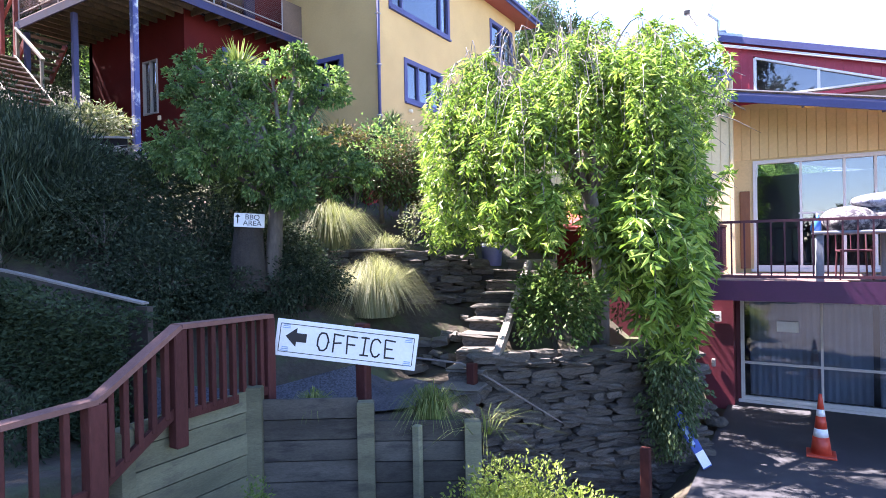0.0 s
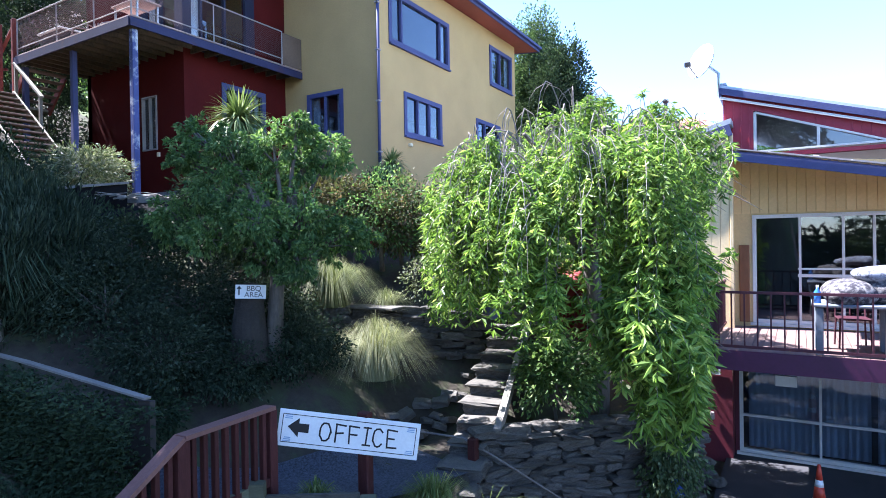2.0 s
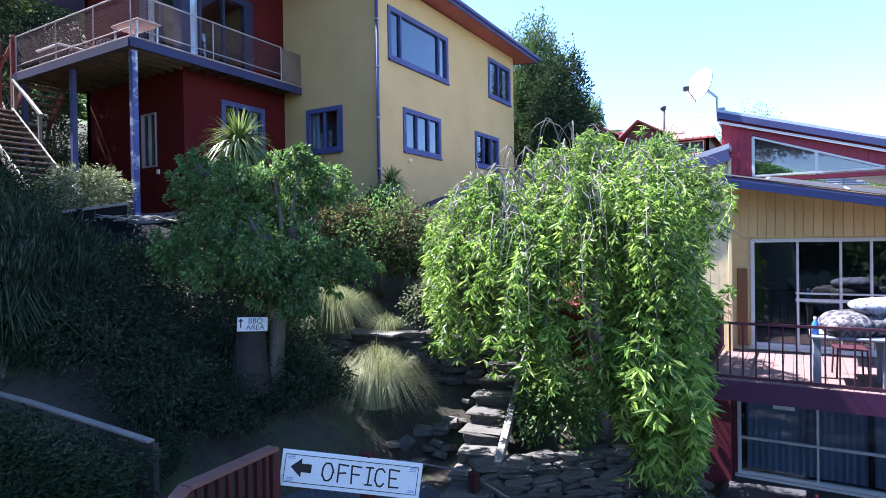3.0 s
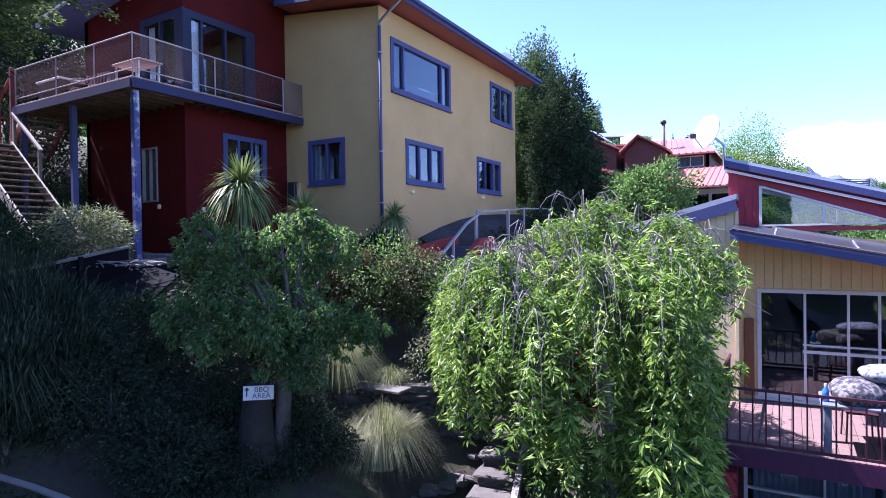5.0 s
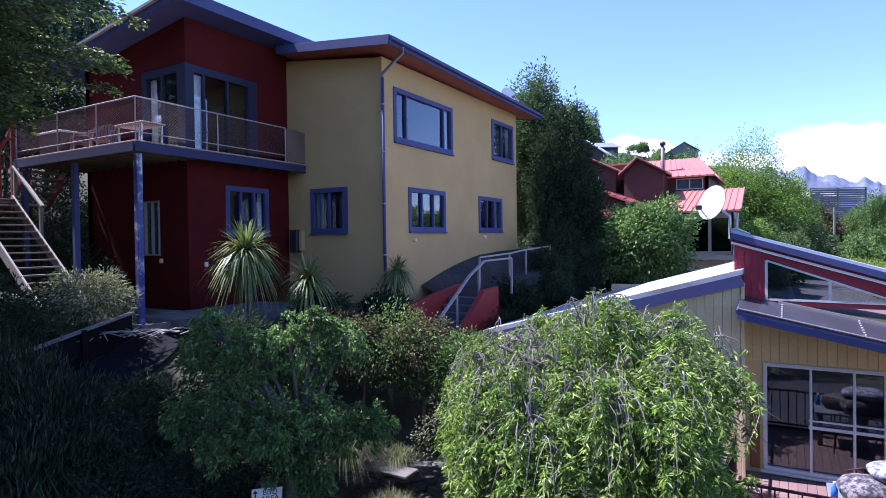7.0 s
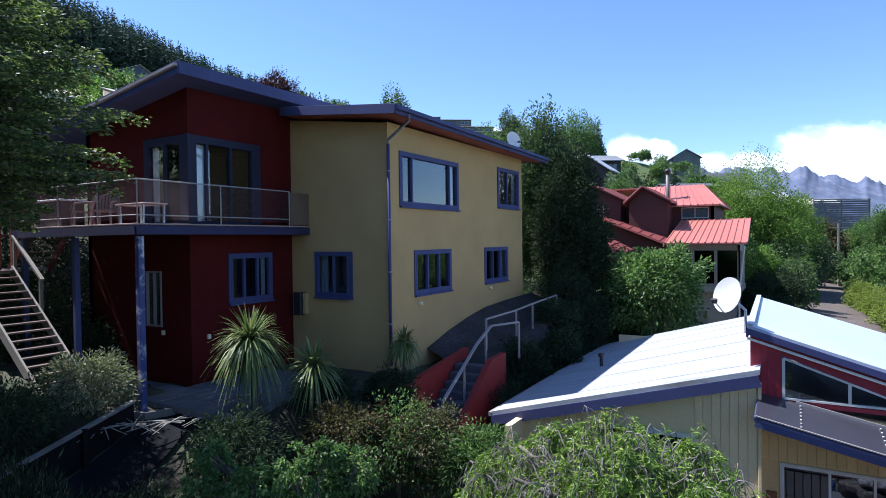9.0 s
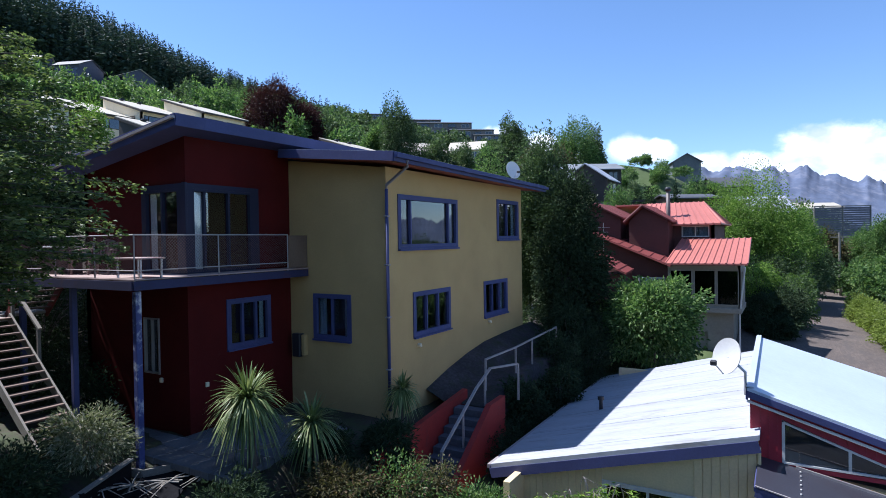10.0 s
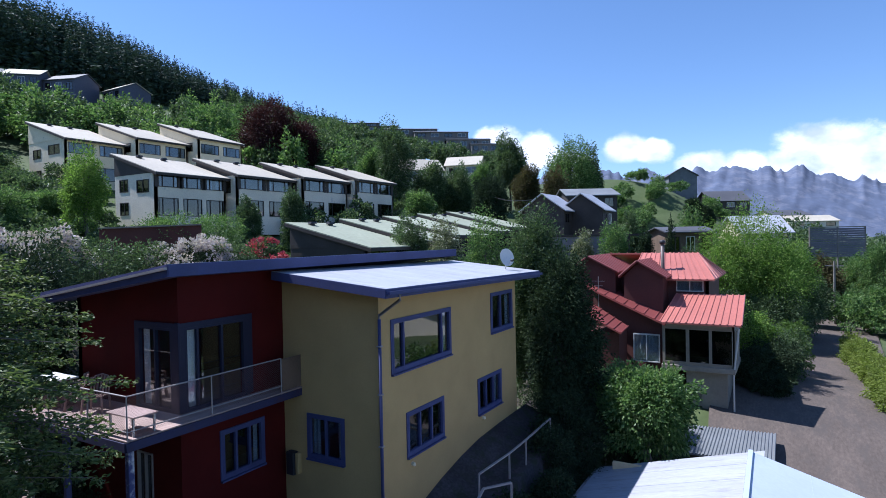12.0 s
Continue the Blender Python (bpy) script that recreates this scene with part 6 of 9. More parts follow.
# garden steps
steps = thing("garden_steps", "rough schist steps climbing through the garden", "steps", at=(-4.2, 7.2, 1.6))
rs = np.random.default_rng(8)
SA, SB = Vector((-3.92, 6.45, 1.52)), Vector((-4.80, 10.0, 3.12))
sd = Vector((SB.x - SA.x, SB.y - SA.y)).normalized()
for i in range(10):
    p = SA.lerp(SB, i / 9)
    g = stone_mesh(rs, 1, 1, 1, STONE_PALE)
    o = part("tread", g, None, steps)
    o.matrix_parent_inverse = Matrix.Translation(-steps.location)
    o.matrix_basis = pose(p.x + 0.10, p.y, p.z, rs.normal(0, 1), rs.normal(0, 1.5), math.degrees(math.atan2(-sd.x, sd.y)) + rs.normal(0, 3)) @ Matrix.Diagonal((0.60 + rs.uniform(-0.05, 0.05), 0.46, 0.045, 1))
    o = part("riser", stone_mesh(rs, 1, 1, 1, STONE), None, steps)
    o.matrix_parent_inverse = Matrix.Translation(-steps.location)
    o.matrix_basis = pose(p.x + 0.10, p.y + 0.05, p.z - 0.10, 0, 0, math.degrees(math.atan2(-sd.x, sd.y))) @ Matrix.Diagonal((0.58, 0.42, 0.17, 1))
edge = Geo()
e0, e1 = Vector((-3.62, 7.3, 2.02)), Vector((-4.22, 9.9, 3.25))
edge.beam(e0, e1, 0.10, 0.14)
wp("edge_board", edge, GREY_WOOD, steps, "silvered edging timber beside the steps")
upper = thing("upper_steps", "pale timber steps turning up to the red store", "steps", at=(-4.4, 10.8, 3.2))
for i in range(5):
    wp("tread", Geo().cbox(-4.95 + 0.05 * i, 10.5 + i * 0.30, 3.25 + i * 0.19, -4.05, 10.82 + i * 0.30, 3.30 + i * 0.19, 0.008), STAIR_WOOD, upper)
    wp("riser", Geo().cbox(-4.92 + 0.05 * i, 10.52 + i * 0.30, 3.10 + i * 0.19, -4.08, 10.60 + i * 0.30, 3.25 + i * 0.19, 0.008), GREY_WOOD, upper)
bin_ = thing("storage_tub", "faded blue plastic tub on the step landing", "tub", at=(-5.08, 10.15, 3.2))
part("body", Geo().tube([(0, 0, 0), (0, 0, 0.36), (0, 0, 0.38)], [0.17, 0.21, 0.225], 16), BLUE_BIN, bin_, smooth=True)
part("lid", Geo().tube([(0, 0, 0.38), (0, 0, 0.42), (0, 0, 0.44)], [0.225, 0.22, 0.16], 16), PLASTIC_WHITE, bin_, smooth=True)
store = thing("store_box", "bright red painted store with a sloping lid", "store", at=(-4.0, 11.3, 3.2))
wp("body", Geo().cbox(-4.12, 11.05, 2.9, -3.35, 11.68, 3.85, 0.01), surface("bright_red_paint", (0.25, 0.012, 0.015), 0.5), store)
wp("lid", Geo().prism([(-4.16, 10.98, 3.86), (-3.3, 10.98, 3.86), (-3.3, 11.66, 4.22), (-4.16, 11.66, 4.22)], (0, 0, 0.05)), surface("faded_red_lid", (0.32, 0.03, 0.028), 0.5), store)
for p, lab, z0, z1 in (((-3.84, 7.44), "red-brown gate post at the steps", 0.9, 2.0), ((-1.70, 8.05), "short red-brown post by the stone wall", -0.2, 1.0)):
    single("post", Geo().cbox(p[0] - 0.06, p[1] - 0.5, z0, p[0] + 0.06, p[1] - 0.38, z1, 0.01), FENCE_RED, lab, "post", "red-brown garden posts")
log = Geo().tube([(-4.9, 6.75, 2.05), (-4.0, 7.0, 1.98), (-3.6, 7.15, 1.75), (-2.75, 7.5, 1.2)], [0.014, 0.016, 0.016, 0.008], 6)
single("fallen_branch", log, TWIG, "thin bare branch lying over the wall end", "branch", smooth=True)

# red-walled stair beside the house
ramp_ = thing("outdoor_stairs", "outdoor concrete stairs between red walls with a pale handrail", "stairs", at=(-8, 12, 4.2))
REDWALL = surface("red_painted_block", (0.30, 0.025, 0.02), 0.7, 0.2, 0.8, 18, 0.1, 0.2, 30, dirt=(0.13, 0.03, 0.03))
wp("side_wall", Geo().prism([(-7.55, 11.6, 2.8), (-7.55, 15.3, 3.0), (-7.55, 15.3, 6.25), (-7.55, 14.4, 6.2), (-7.55, 11.6, 4.25)], (-0.16, 0, 0)), REDWALL, ramp_, "red painted side wall")
wp("side_wall", Geo().prism([(-8.75, 11.0, 3.4), (-8.75, 15.3, 3.6), (-8.75, 15.3, 6.3), (-8.75, 11.0, 5.75)], (-0.16, 0, 0)), REDWALL, ramp_, "red painted side wall")
stp = Geo().cbox(0, 0, 0, 0.98, 0.34, 0.19, 0.01).mesh("step", surface("dark_concrete", (0.10, 0.10, 0.12), 0.9, 0.2, 1.5, 20, 0.15, 0.3, 40))
for i in range(11):
    o = part("step", stp, None, ramp_)
    o.matrix_parent_inverse = Matrix.Translation(-ramp_.location)
    o.location = (-8.72, 11.6 + i * 0.28, 3.95 + i * 0.185)
hr = [Vector((-7.93, 12.39, 5.5)), Vector((-7.95, 14.3, 6.62)), Vector((-8.0, 15.3, 6.98)), Vector((-7.4, 15.9, 7.05))]
for a, b in zip(hr, hr[1:]):
    wp("handrail", Geo().beam(a, b, 0.07, 0.05), PALE_METAL, ramp_, "pale painted handrail")
for p, z in ((hr[0], 4.2), (hr[0].lerp(hr[1], 0.6), 5.0), (hr[1].lerp(hr[2], 0.6), 6.0), (hr[3], 6.0)):
    wp("rail_post", Geo().beam((p.x, p.y, z), (p.x, p.y, p.z), 0.05, 0.05), PALE_METAL, ramp_)
walkrail = thing("railing", "pale painted railing along the bank path", "railing", at=(-8, 16, 6.4))
wr = [Vector((-8.5, 16.0, 7.06)), Vector((-8.3, 17.8, 7.14)), Vector((-8.2, 18.97, 7.24)), Vector((-8.2, 21.4, 7.32))]
for a, b in zip(wr, wr[1:]):
    wp("rail", Geo().beam(a, b, 0.06, 0.045), PALE_METAL, walkrail)
for p in wr:
    wp("rail_post", Geo().beam(p - Vector((0, 0, 1.2)), p, 0.05, 0.05), PALE_METAL, walkrail)
stations = ((14.9, 6.25, 5.95), (16.2, 6.60, 6.15), (17.5, 6.87, 6.28), (18.8, 7.06, 6.38), (20.5, 7.15, 6.46), (22.3, 7.20, 6.52), (24.2, 7.22, 6.60))
bank, profile = Geo(), []
for (y0, a0, b0), (y1, a1, b1) in zip(stations, stations[1:]):
    for q in range(5):
        y, za, zb = y0 + (y1 - y0) * q / 5, a0 + (a1 - a0) * q / 5, b0 + (b1 - b0) * q / 5
        bump = [0.035 * noise.noise(Vector((y * 1.9, k * 1.3, 4.0))) for k in range(6)]
        profile.append([(-9.93, y, za), (-9.65, y, za - 0.12 + bump[0]), (-9.35, y, za - 0.30 + bump[1]), (-8.95, y, zb + 0.04 + bump[2]), (-8.5, y, zb + 0.01 + bump[3]), (-8.02, y, zb + bump[4]), (-7.85, y, zb - 0.7)])
bank.add([p for row in profile for p in row], [(i * 7 + j, i * 7 + j + 1, i * 7 + j + 8, i * 7 + j + 7) for i in range(len(profile) - 1) for j in range(6)])
# earth path in a dark grey-brown tone with greener patches
single("side_path", bank, surface("dark_earth_path", (0.075, 0.066, 0.068), 0.95, 0.3, 0.7, 11, 0.25, 0.6, 28, dirt=(0.045, 0.05, 0.03), dirt_at=0.55, spec=0.1), "dark earth path climbing along the house wall", "path", kind="structure", smooth=True)
kerb = thing("garden_edging", "timber edging in front of the lower patio", "edging", at=(-12, 8, 5.6))
wp("board", Geo().beam((-15.2, 7.0, 5.9), (-12.6, 7.7, 5.75), 0.08, 0.16), GREY_WOOD, kerb)
wp("board", Geo().beam((-12.6, 7.7, 5.75), (-10.9, 9.9, 5.95), 0.08, 0.16), GREY_WOOD, kerb)
patio = Geo()
for i in range(8):
    for j in range(6):
        x, y = -15.3 + i * 0.62, 8.1 + j * 0.62
        if y > RY - 0.62 and x < -13.5 - 0.1:
            continue
        patio.cbox(x, y, 5.78, x + 0.60, y + 0.60, 5.93, 0.01)
single("patio", patio, surface("dark_patio_slab", (0.16, 0.165, 0.18), 0.85, 0.2, 1, 18, 0.12, 0.3, 40, island=0.2), "dark concrete slab patio under the deck", "patio", kind="structure")

# near-black base colours for this wall and the path beside it
BLACK_TIMBER = surface("near_black_timber", (0.016, 0.014, 0.014), 0.9, 0.3, 0.9, 14, 0.2, 0.3, 30, spec=0.1)
side = thing("path_wall", "dark timber retaining wall with a weathered capping beside the sloping path", "wall", at=(-12, 6, 4.8))
PW = [Vector((-12.68, 7.5, 6.12)), Vector((-11.95, 5.0, 5.72)), Vector((-11.3, 3.0, 5.40))]
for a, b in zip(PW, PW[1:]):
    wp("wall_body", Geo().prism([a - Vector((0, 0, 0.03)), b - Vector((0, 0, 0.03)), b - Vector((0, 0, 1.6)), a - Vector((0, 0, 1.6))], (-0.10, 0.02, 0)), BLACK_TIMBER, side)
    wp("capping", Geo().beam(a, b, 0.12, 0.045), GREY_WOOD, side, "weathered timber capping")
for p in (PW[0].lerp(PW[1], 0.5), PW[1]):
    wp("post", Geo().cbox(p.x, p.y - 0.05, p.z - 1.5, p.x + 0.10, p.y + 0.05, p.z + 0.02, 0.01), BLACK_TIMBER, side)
strip("side_path", [(-10.6, 3.0), (-11.25, 5.0), (-11.95, 7.2), (-12.2, 8.2)], 0.5, 0.10, surface("near_black_path", (0.018, 0.018, 0.021), 0.95, 0.3, 0.8, 12, 0.2, 0.4, 30, spec=0.1), "narrow dark path climbing beside the timber wall", "path", 30)

# cut branches and dead fronds lying beside the patio
rd_ = np.random.default_rng(61)
for k, (x, y) in enumerate(((-12.2, 7.2), (-11.7, 7.7), (-11.3, 8.3), (-12.6, 6.8), (-11.9, 8.6))):
    z = 5.72
    heap = thing("branch_pile", "small pile of pale cut branches on the ground", "branches", "cut branches by the patio", at=(x, y, z))
    for i in range(9):
        th, L = rd_.uniform(0, math.tau), rd_.uniform(0.35, 0.9)
        d = Vector((math.cos(th), math.sin(th), 0))
        part("branch", Geo().tube([-d * L * 0.3, Vector((0, 0, 0.08)) + d * L * 0.3, Vector((0, 0, rd_.uniform(-0.02, 0.12))) + d * L], [0.018, 0.014, 0.006], 5), STAIR_WOOD, heap)


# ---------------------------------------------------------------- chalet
# cream render darkened to beige, so the colour holds the bay's shade
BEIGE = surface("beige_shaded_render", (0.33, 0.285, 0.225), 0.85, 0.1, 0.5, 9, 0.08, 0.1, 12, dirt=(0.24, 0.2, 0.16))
chalet = thing("chalet", "brown-red chalet with salmon ribbed metal roofs and a glazed bay", "house", at=(-6, 40, 3.5))


def sheet(parent, corners, thick, material, rib, label=""):
    r = wp("roof", roof_slab(corners, thick), material, parent, label)
    part("roof_ribs", ribs(corners, rib, 0.10, 0.045), material, r)
    return r


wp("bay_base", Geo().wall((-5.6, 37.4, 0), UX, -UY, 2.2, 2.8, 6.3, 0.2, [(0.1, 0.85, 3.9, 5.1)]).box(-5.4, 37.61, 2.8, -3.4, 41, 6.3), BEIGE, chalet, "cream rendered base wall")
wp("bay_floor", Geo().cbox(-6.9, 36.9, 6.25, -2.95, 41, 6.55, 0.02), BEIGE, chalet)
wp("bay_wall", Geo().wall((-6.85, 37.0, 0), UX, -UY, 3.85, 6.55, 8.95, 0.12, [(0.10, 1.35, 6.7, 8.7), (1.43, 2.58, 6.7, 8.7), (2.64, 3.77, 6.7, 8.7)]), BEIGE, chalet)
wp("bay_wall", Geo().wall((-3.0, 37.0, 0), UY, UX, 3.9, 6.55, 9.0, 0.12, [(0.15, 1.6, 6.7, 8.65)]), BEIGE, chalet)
wp("inner_wall", Geo().box(-6.8, 40.2, 6.55, -3.1, 40.3, 9.6), INSIDE, chalet)
for x, w in ((-6.75, 1.25), (-5.42, 1.15), (-4.21, 1.13)):
    wwin(chalet, (x, 37.0, 6.7), UX, -UY, w, 2.0, (1,), (1,), BEIGE, 0.05, 0.1, False, DARK_GLASS)
wwin(chalet, (-3.0, 37.15, 6.7), UY, UX, 1.45, 1.95, (1, 1), (1,), BEIGE, 0.07, 0.1, False, DARK_GLASS)
sheet(chalet, [Vector((-6.9, 36.45, 9.10)), Vector((-2.6, 36.45, 9.10)), Vector((-2.6, 39.6, 10.5)), Vector((-6.4, 39.6, 10.5))], 0.10, SALMON_ROOF, 12, "salmon ribbed metal bay roof")
wp("downpipe", Geo().tube([(-2.75, 36.7, 8.9), (-3.05, 37.0, 6.2), (-3.05, 37.2, 3.2)], 0.05, 8), WHITE, chalet)
wp("wall", Geo().wall((-10.8, 40.0, 0), UX, -UY, 6.2, 4.0, 11.5, 0.2, [(4.3, 5.9, 10.6, 11.3), (1.8, 4.0, 6.6, 8.4)]), CHALET_WALL, chalet, "brown-red weatherboard wall")
wwin(chalet, (-6.5, 40.0, 10.6), UX, -UY, 1.6, 0.7, (1, 1), (1,), WHITE, 0.06, 0.1, False, GLASS, curtain=0.97)
wwin(chalet, (-9.0, 40.0, 6.6), UX, -UY, 2.2, 1.8, (1, 1), (1,), DARK_TIMBER, 0.06, 0.1, False, GLASS, curtain=0.95)
wp("wall", Geo().wall((-4.6, 40.0, 0), UY, UX, 6.5, 4.0, 11.5, 0.2), CHALET_WALL, chalet)
wp("wall", Geo().wall((-10.8, 46.5, 0), -UY, -UX, 6.5, 4.0, 11.5, 0.2), CHALET_WALL, chalet)
wp("wall", Geo().wall((-4.6, 46.5, 0), -UX, UY, 6.2, 4.0, 11.5, 0.2), CHALET_WALL, chalet)
sheet(chalet, [Vector((-9.2, 39.4, 11.42)), Vector((-4.2, 39.4, 11.42)), Vector((-5.6, 43.2, 12.95)), Vector((-9.2, 43.2, 12.95))], 0.10, SALMON_ROOF, 12, "salmon ribbed metal main roof")
sheet(chalet, [Vector((-4.2, 39.4, 11.42)), Vector((-4.2, 47.0, 11.42)), Vector((-5.6, 43.2, 12.95)), Vector((-5.6, 43.2, 12.95))], 0.08, SALMON_ROOF, 6)
sheet(chalet, [Vector((-4.2, 47.0, 11.42)), Vector((-11.4, 47.0, 11.42)), Vector((-11.4, 43.2, 12.95)), Vector((-5.6, 43.2, 12.95))], 0.10, SALMON_ROOF, 10)
# two forward gables with their ridges running to the front
for x0, x1, y0, zr, lab in ((-9.6, -6.75, 37.9, 12.62, "dormer"), (-13.0, -9.7, 38.2, 12.9, "gable")):
    xm = (x0 + x1) / 2 - 0.3
    ze = zr - 1.0
    wp("gable_wall", Geo().prism([(x0 + 0.25, y0 + 0.35, 8.2), (x1 - 0.25, y0 + 0.35, 8.2), (x1 - 0.25, y0 + 0.35, ze), (xm, y0 + 0.35, zr - 0.15), (x0 + 0.25, y0 + 0.35, ze)], (0, 4.0, 0)), CHALET_WALL, chalet, "dark brown-red gable wall")
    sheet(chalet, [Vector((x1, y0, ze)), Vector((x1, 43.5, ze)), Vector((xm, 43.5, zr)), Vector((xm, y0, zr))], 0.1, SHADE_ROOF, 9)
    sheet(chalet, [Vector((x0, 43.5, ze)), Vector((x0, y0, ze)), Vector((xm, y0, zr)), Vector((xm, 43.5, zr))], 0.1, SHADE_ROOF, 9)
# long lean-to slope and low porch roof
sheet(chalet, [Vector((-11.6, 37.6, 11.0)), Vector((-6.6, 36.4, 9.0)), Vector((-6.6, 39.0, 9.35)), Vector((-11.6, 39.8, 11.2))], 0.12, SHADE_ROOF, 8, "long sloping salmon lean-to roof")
wp("wall", Geo().prism([(-11.3, 38.2, 4.5), (-6.9, 37.4, 4.5), (-6.9, 37.4, 8.8), (-11.3, 38.2, 10.7)], (0, 0.25, 0)), CHALET_WALL, chalet)
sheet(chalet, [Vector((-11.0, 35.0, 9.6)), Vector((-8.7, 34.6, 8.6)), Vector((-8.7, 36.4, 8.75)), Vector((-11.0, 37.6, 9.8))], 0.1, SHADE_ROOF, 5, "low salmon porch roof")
wp("wall", Geo().box(-10.9, 35.4, 4.5, -9.0, 37.4, 8.5), CHALET_WALL, chalet)
wwin(chalet, (-8.6, 37.28, 6.5), UX, -UY, 1.55, 1.7, (1, 1), (1,), WHITE, 0.06, 0.1, False, GLASS, curtain=0.97)
flue = thing("flue", "tall steel chimney flue with a cowl on the chalet", "chimney", at=(-7.4, 40.6, 9.5))
part("pipe", Geo().tube([(0, 0, 0.4), (0, 0, 4.1)], 0.12, 12), FLUE, flue, smooth=True)
part("cowl", Geo().tube([(0, 0, 4.1), (0, 0, 4.12), (0, 0, 4.3), (0, 0, 4.36)], [0.12, 0.19, 0.19, 0.08], 12), DARK_PLASTIC, flue, smooth=True)
aer = Geo().tube([(-10.9, 38.0, 9.2), (-10.9, 38.0, 11.6)], 0.025, 6).beam((-11.3, 38, 11.3), (-10.5, 38, 11.3), 0.02, 0.02).beam((-11.2, 38, 11.0), (-10.6, 38, 11.0), 0.02, 0.02)
single("aerial", aer, METAL, "thin television aerial beside the chalet", "aerial")
shed = thing("shed_roof", "low corrugated grey shed roof beside the road", "shed", at=(-3, 33.5, 3.0))
sheet(shed, [Vector((-5.0, 30.2, 3.75)), Vector((-1.0, 30.5, 3.75)), Vector((-1.0, 34.3, 4.0)), Vector((-4.95, 33.9, 4.0))], 0.06, SHED_ROOF, 26, "corrugated grey sheet")
wp("wall", Geo().box(-4.8, 30.7, 2.0, -1.2, 33.7, 3.74), DARK_TIMBER, shed)

# ---------------------------------------------------------------- terraces on the hill
def terrace_unit(name, label, group, o, length, depth, z0, z_eave, z_ridge, wall_m, roof_m, bays, storeys, two_tone=True):
    """A unit facing +x: front face at o, running along +y, with a mono roof that falls to the front."""
    x, y = o
    t = thing(name, label, "house", group, at=(x, y, z0))
    holes = []
    wins = []
    bw = length / bays
    for b in range(bays):
        for s in range(storeys):
            zb = z0 + 0.45 + s * (z_eave - z0) / storeys
            hh = 1.35 if s else 1.65
            w = bw * 0.80
            s0 = bw * b + bw * 0.10
            holes.append((s0, s0 + w, zb + (0.45 if s else 0.0), zb + (0.45 if s else 0.0) + hh))
    wp("wall", Geo().wall((x, y, 0), UY, UX, length, z0 - 1.5, z_eave, 0.25, holes), wall_m, t)
    ends = [(depth * 0.12, depth * 0.34, z0 + 0.6 + k * (z_eave - z0) / storeys, z0 + 1.8 + k * (z_eave - z0) / storeys) for k in range(storeys)] + [(depth * 0.55, depth * 0.85, z_eave - 1.75, z_eave - 0.55)]
    wp("wall", Geo().wall((x - depth, y, 0), UX, -UY, depth, z0 - 1.5, z_eave, 0.22, ends), wall_m, t)
    wp("gable", Geo().prism([(x, y - 0.03, z_eave), (x - depth, y - 0.03, z_eave), (x - depth, y - 0.03, z_ridge - 0.08)], (0, 0.22, 0)), DARK_TIMBER if two_tone else wall_m, t, "dark stained gable boards" if two_tone else "")
    for a, b, c, d in ends:
        wwin(t, (x - depth + a, y, c), UX, -UY, b - a, d - c, (1, 1), (1,), DARK_TIMBER, 0.07, 0.12, False, DARK_GLASS)
    wp("wall", Geo().prism([(x, y + length, z0 - 1.5), (x, y + length, z_eave), (x - depth, y + length, z_ridge - 0.1), (x - depth, y + length, z0 - 1.5)], (0, -0.22, 0)), wall_m, t)
    wp("wall", Geo().box(x - depth, y + 0.23, z0 - 1.5, x - depth + 0.2, y + length - 0.23, z_ridge - 0.12), wall_m, t)
    for k, (a, b, c, d) in enumerate(holes):
        wwin(t, (x, y + a, c), UY, UX, b - a, d - c, (0.22, 0.56, 0.22) if storeys > 1 else (1, 1), (1,), DARK_TIMBER, 0.07, 0.12, False, GLASS if k % storeys else DARK_GLASS, curtain=(0.5, 0.22, 0.8)[k % 3] if k % storeys else 0.0)
        if two_tone and k % storeys:
            for q in (a - 0.35, b + 0.02):
                wp("shutter", Geo().cbox(x + 0.003, y + q, c - 0.04, x + 0.05, y + q + 0.33, d + 0.04, 0.01), DARK_TIMBER, t, "dark timber shutter")
    ov = 0.5
    a, b = Vector((x + ov, y - 0.25, z_eave + 0.02)), Vector((x + ov, y + length + 0.25, z_eave + 0.02))
    c, d = Vector((x - depth - 0.3, y + length + 0.25, z_ridge + 0.1)), Vector((x - depth - 0.3, y - 0.25, z_ridge + 0.1))
    wp("roof", roof_slab([a, b, c, d], 0.09), roof_m, t)
    wp("fascia", Geo().beam(a - Vector((0, 0, 0.16)), b - Vector((0, 0, 0.16)), 0.06, 0.22), DARK_TIMBER, t)
    wp("fascia", Geo().beam(a - Vector((0, 0, 0.20)), d - Vector((0, 0, 0.20)), 0.06, 0.24), DARK_TIMBER, t)
    for yy in (0.3, 0.62):
        p = d.lerp(c, yy).lerp(a.lerp(b, yy), 0.12)
        wp("roof_vent", Geo().tube([p, p + Vector((0, 0, 0.10)), p + Vector((0, 0, 0.11)), p + Vector((0, 0, 0.26))], [0.2, 0.2, 0.36, 0.3], 10), DARK_PLASTIC, t)
    return t


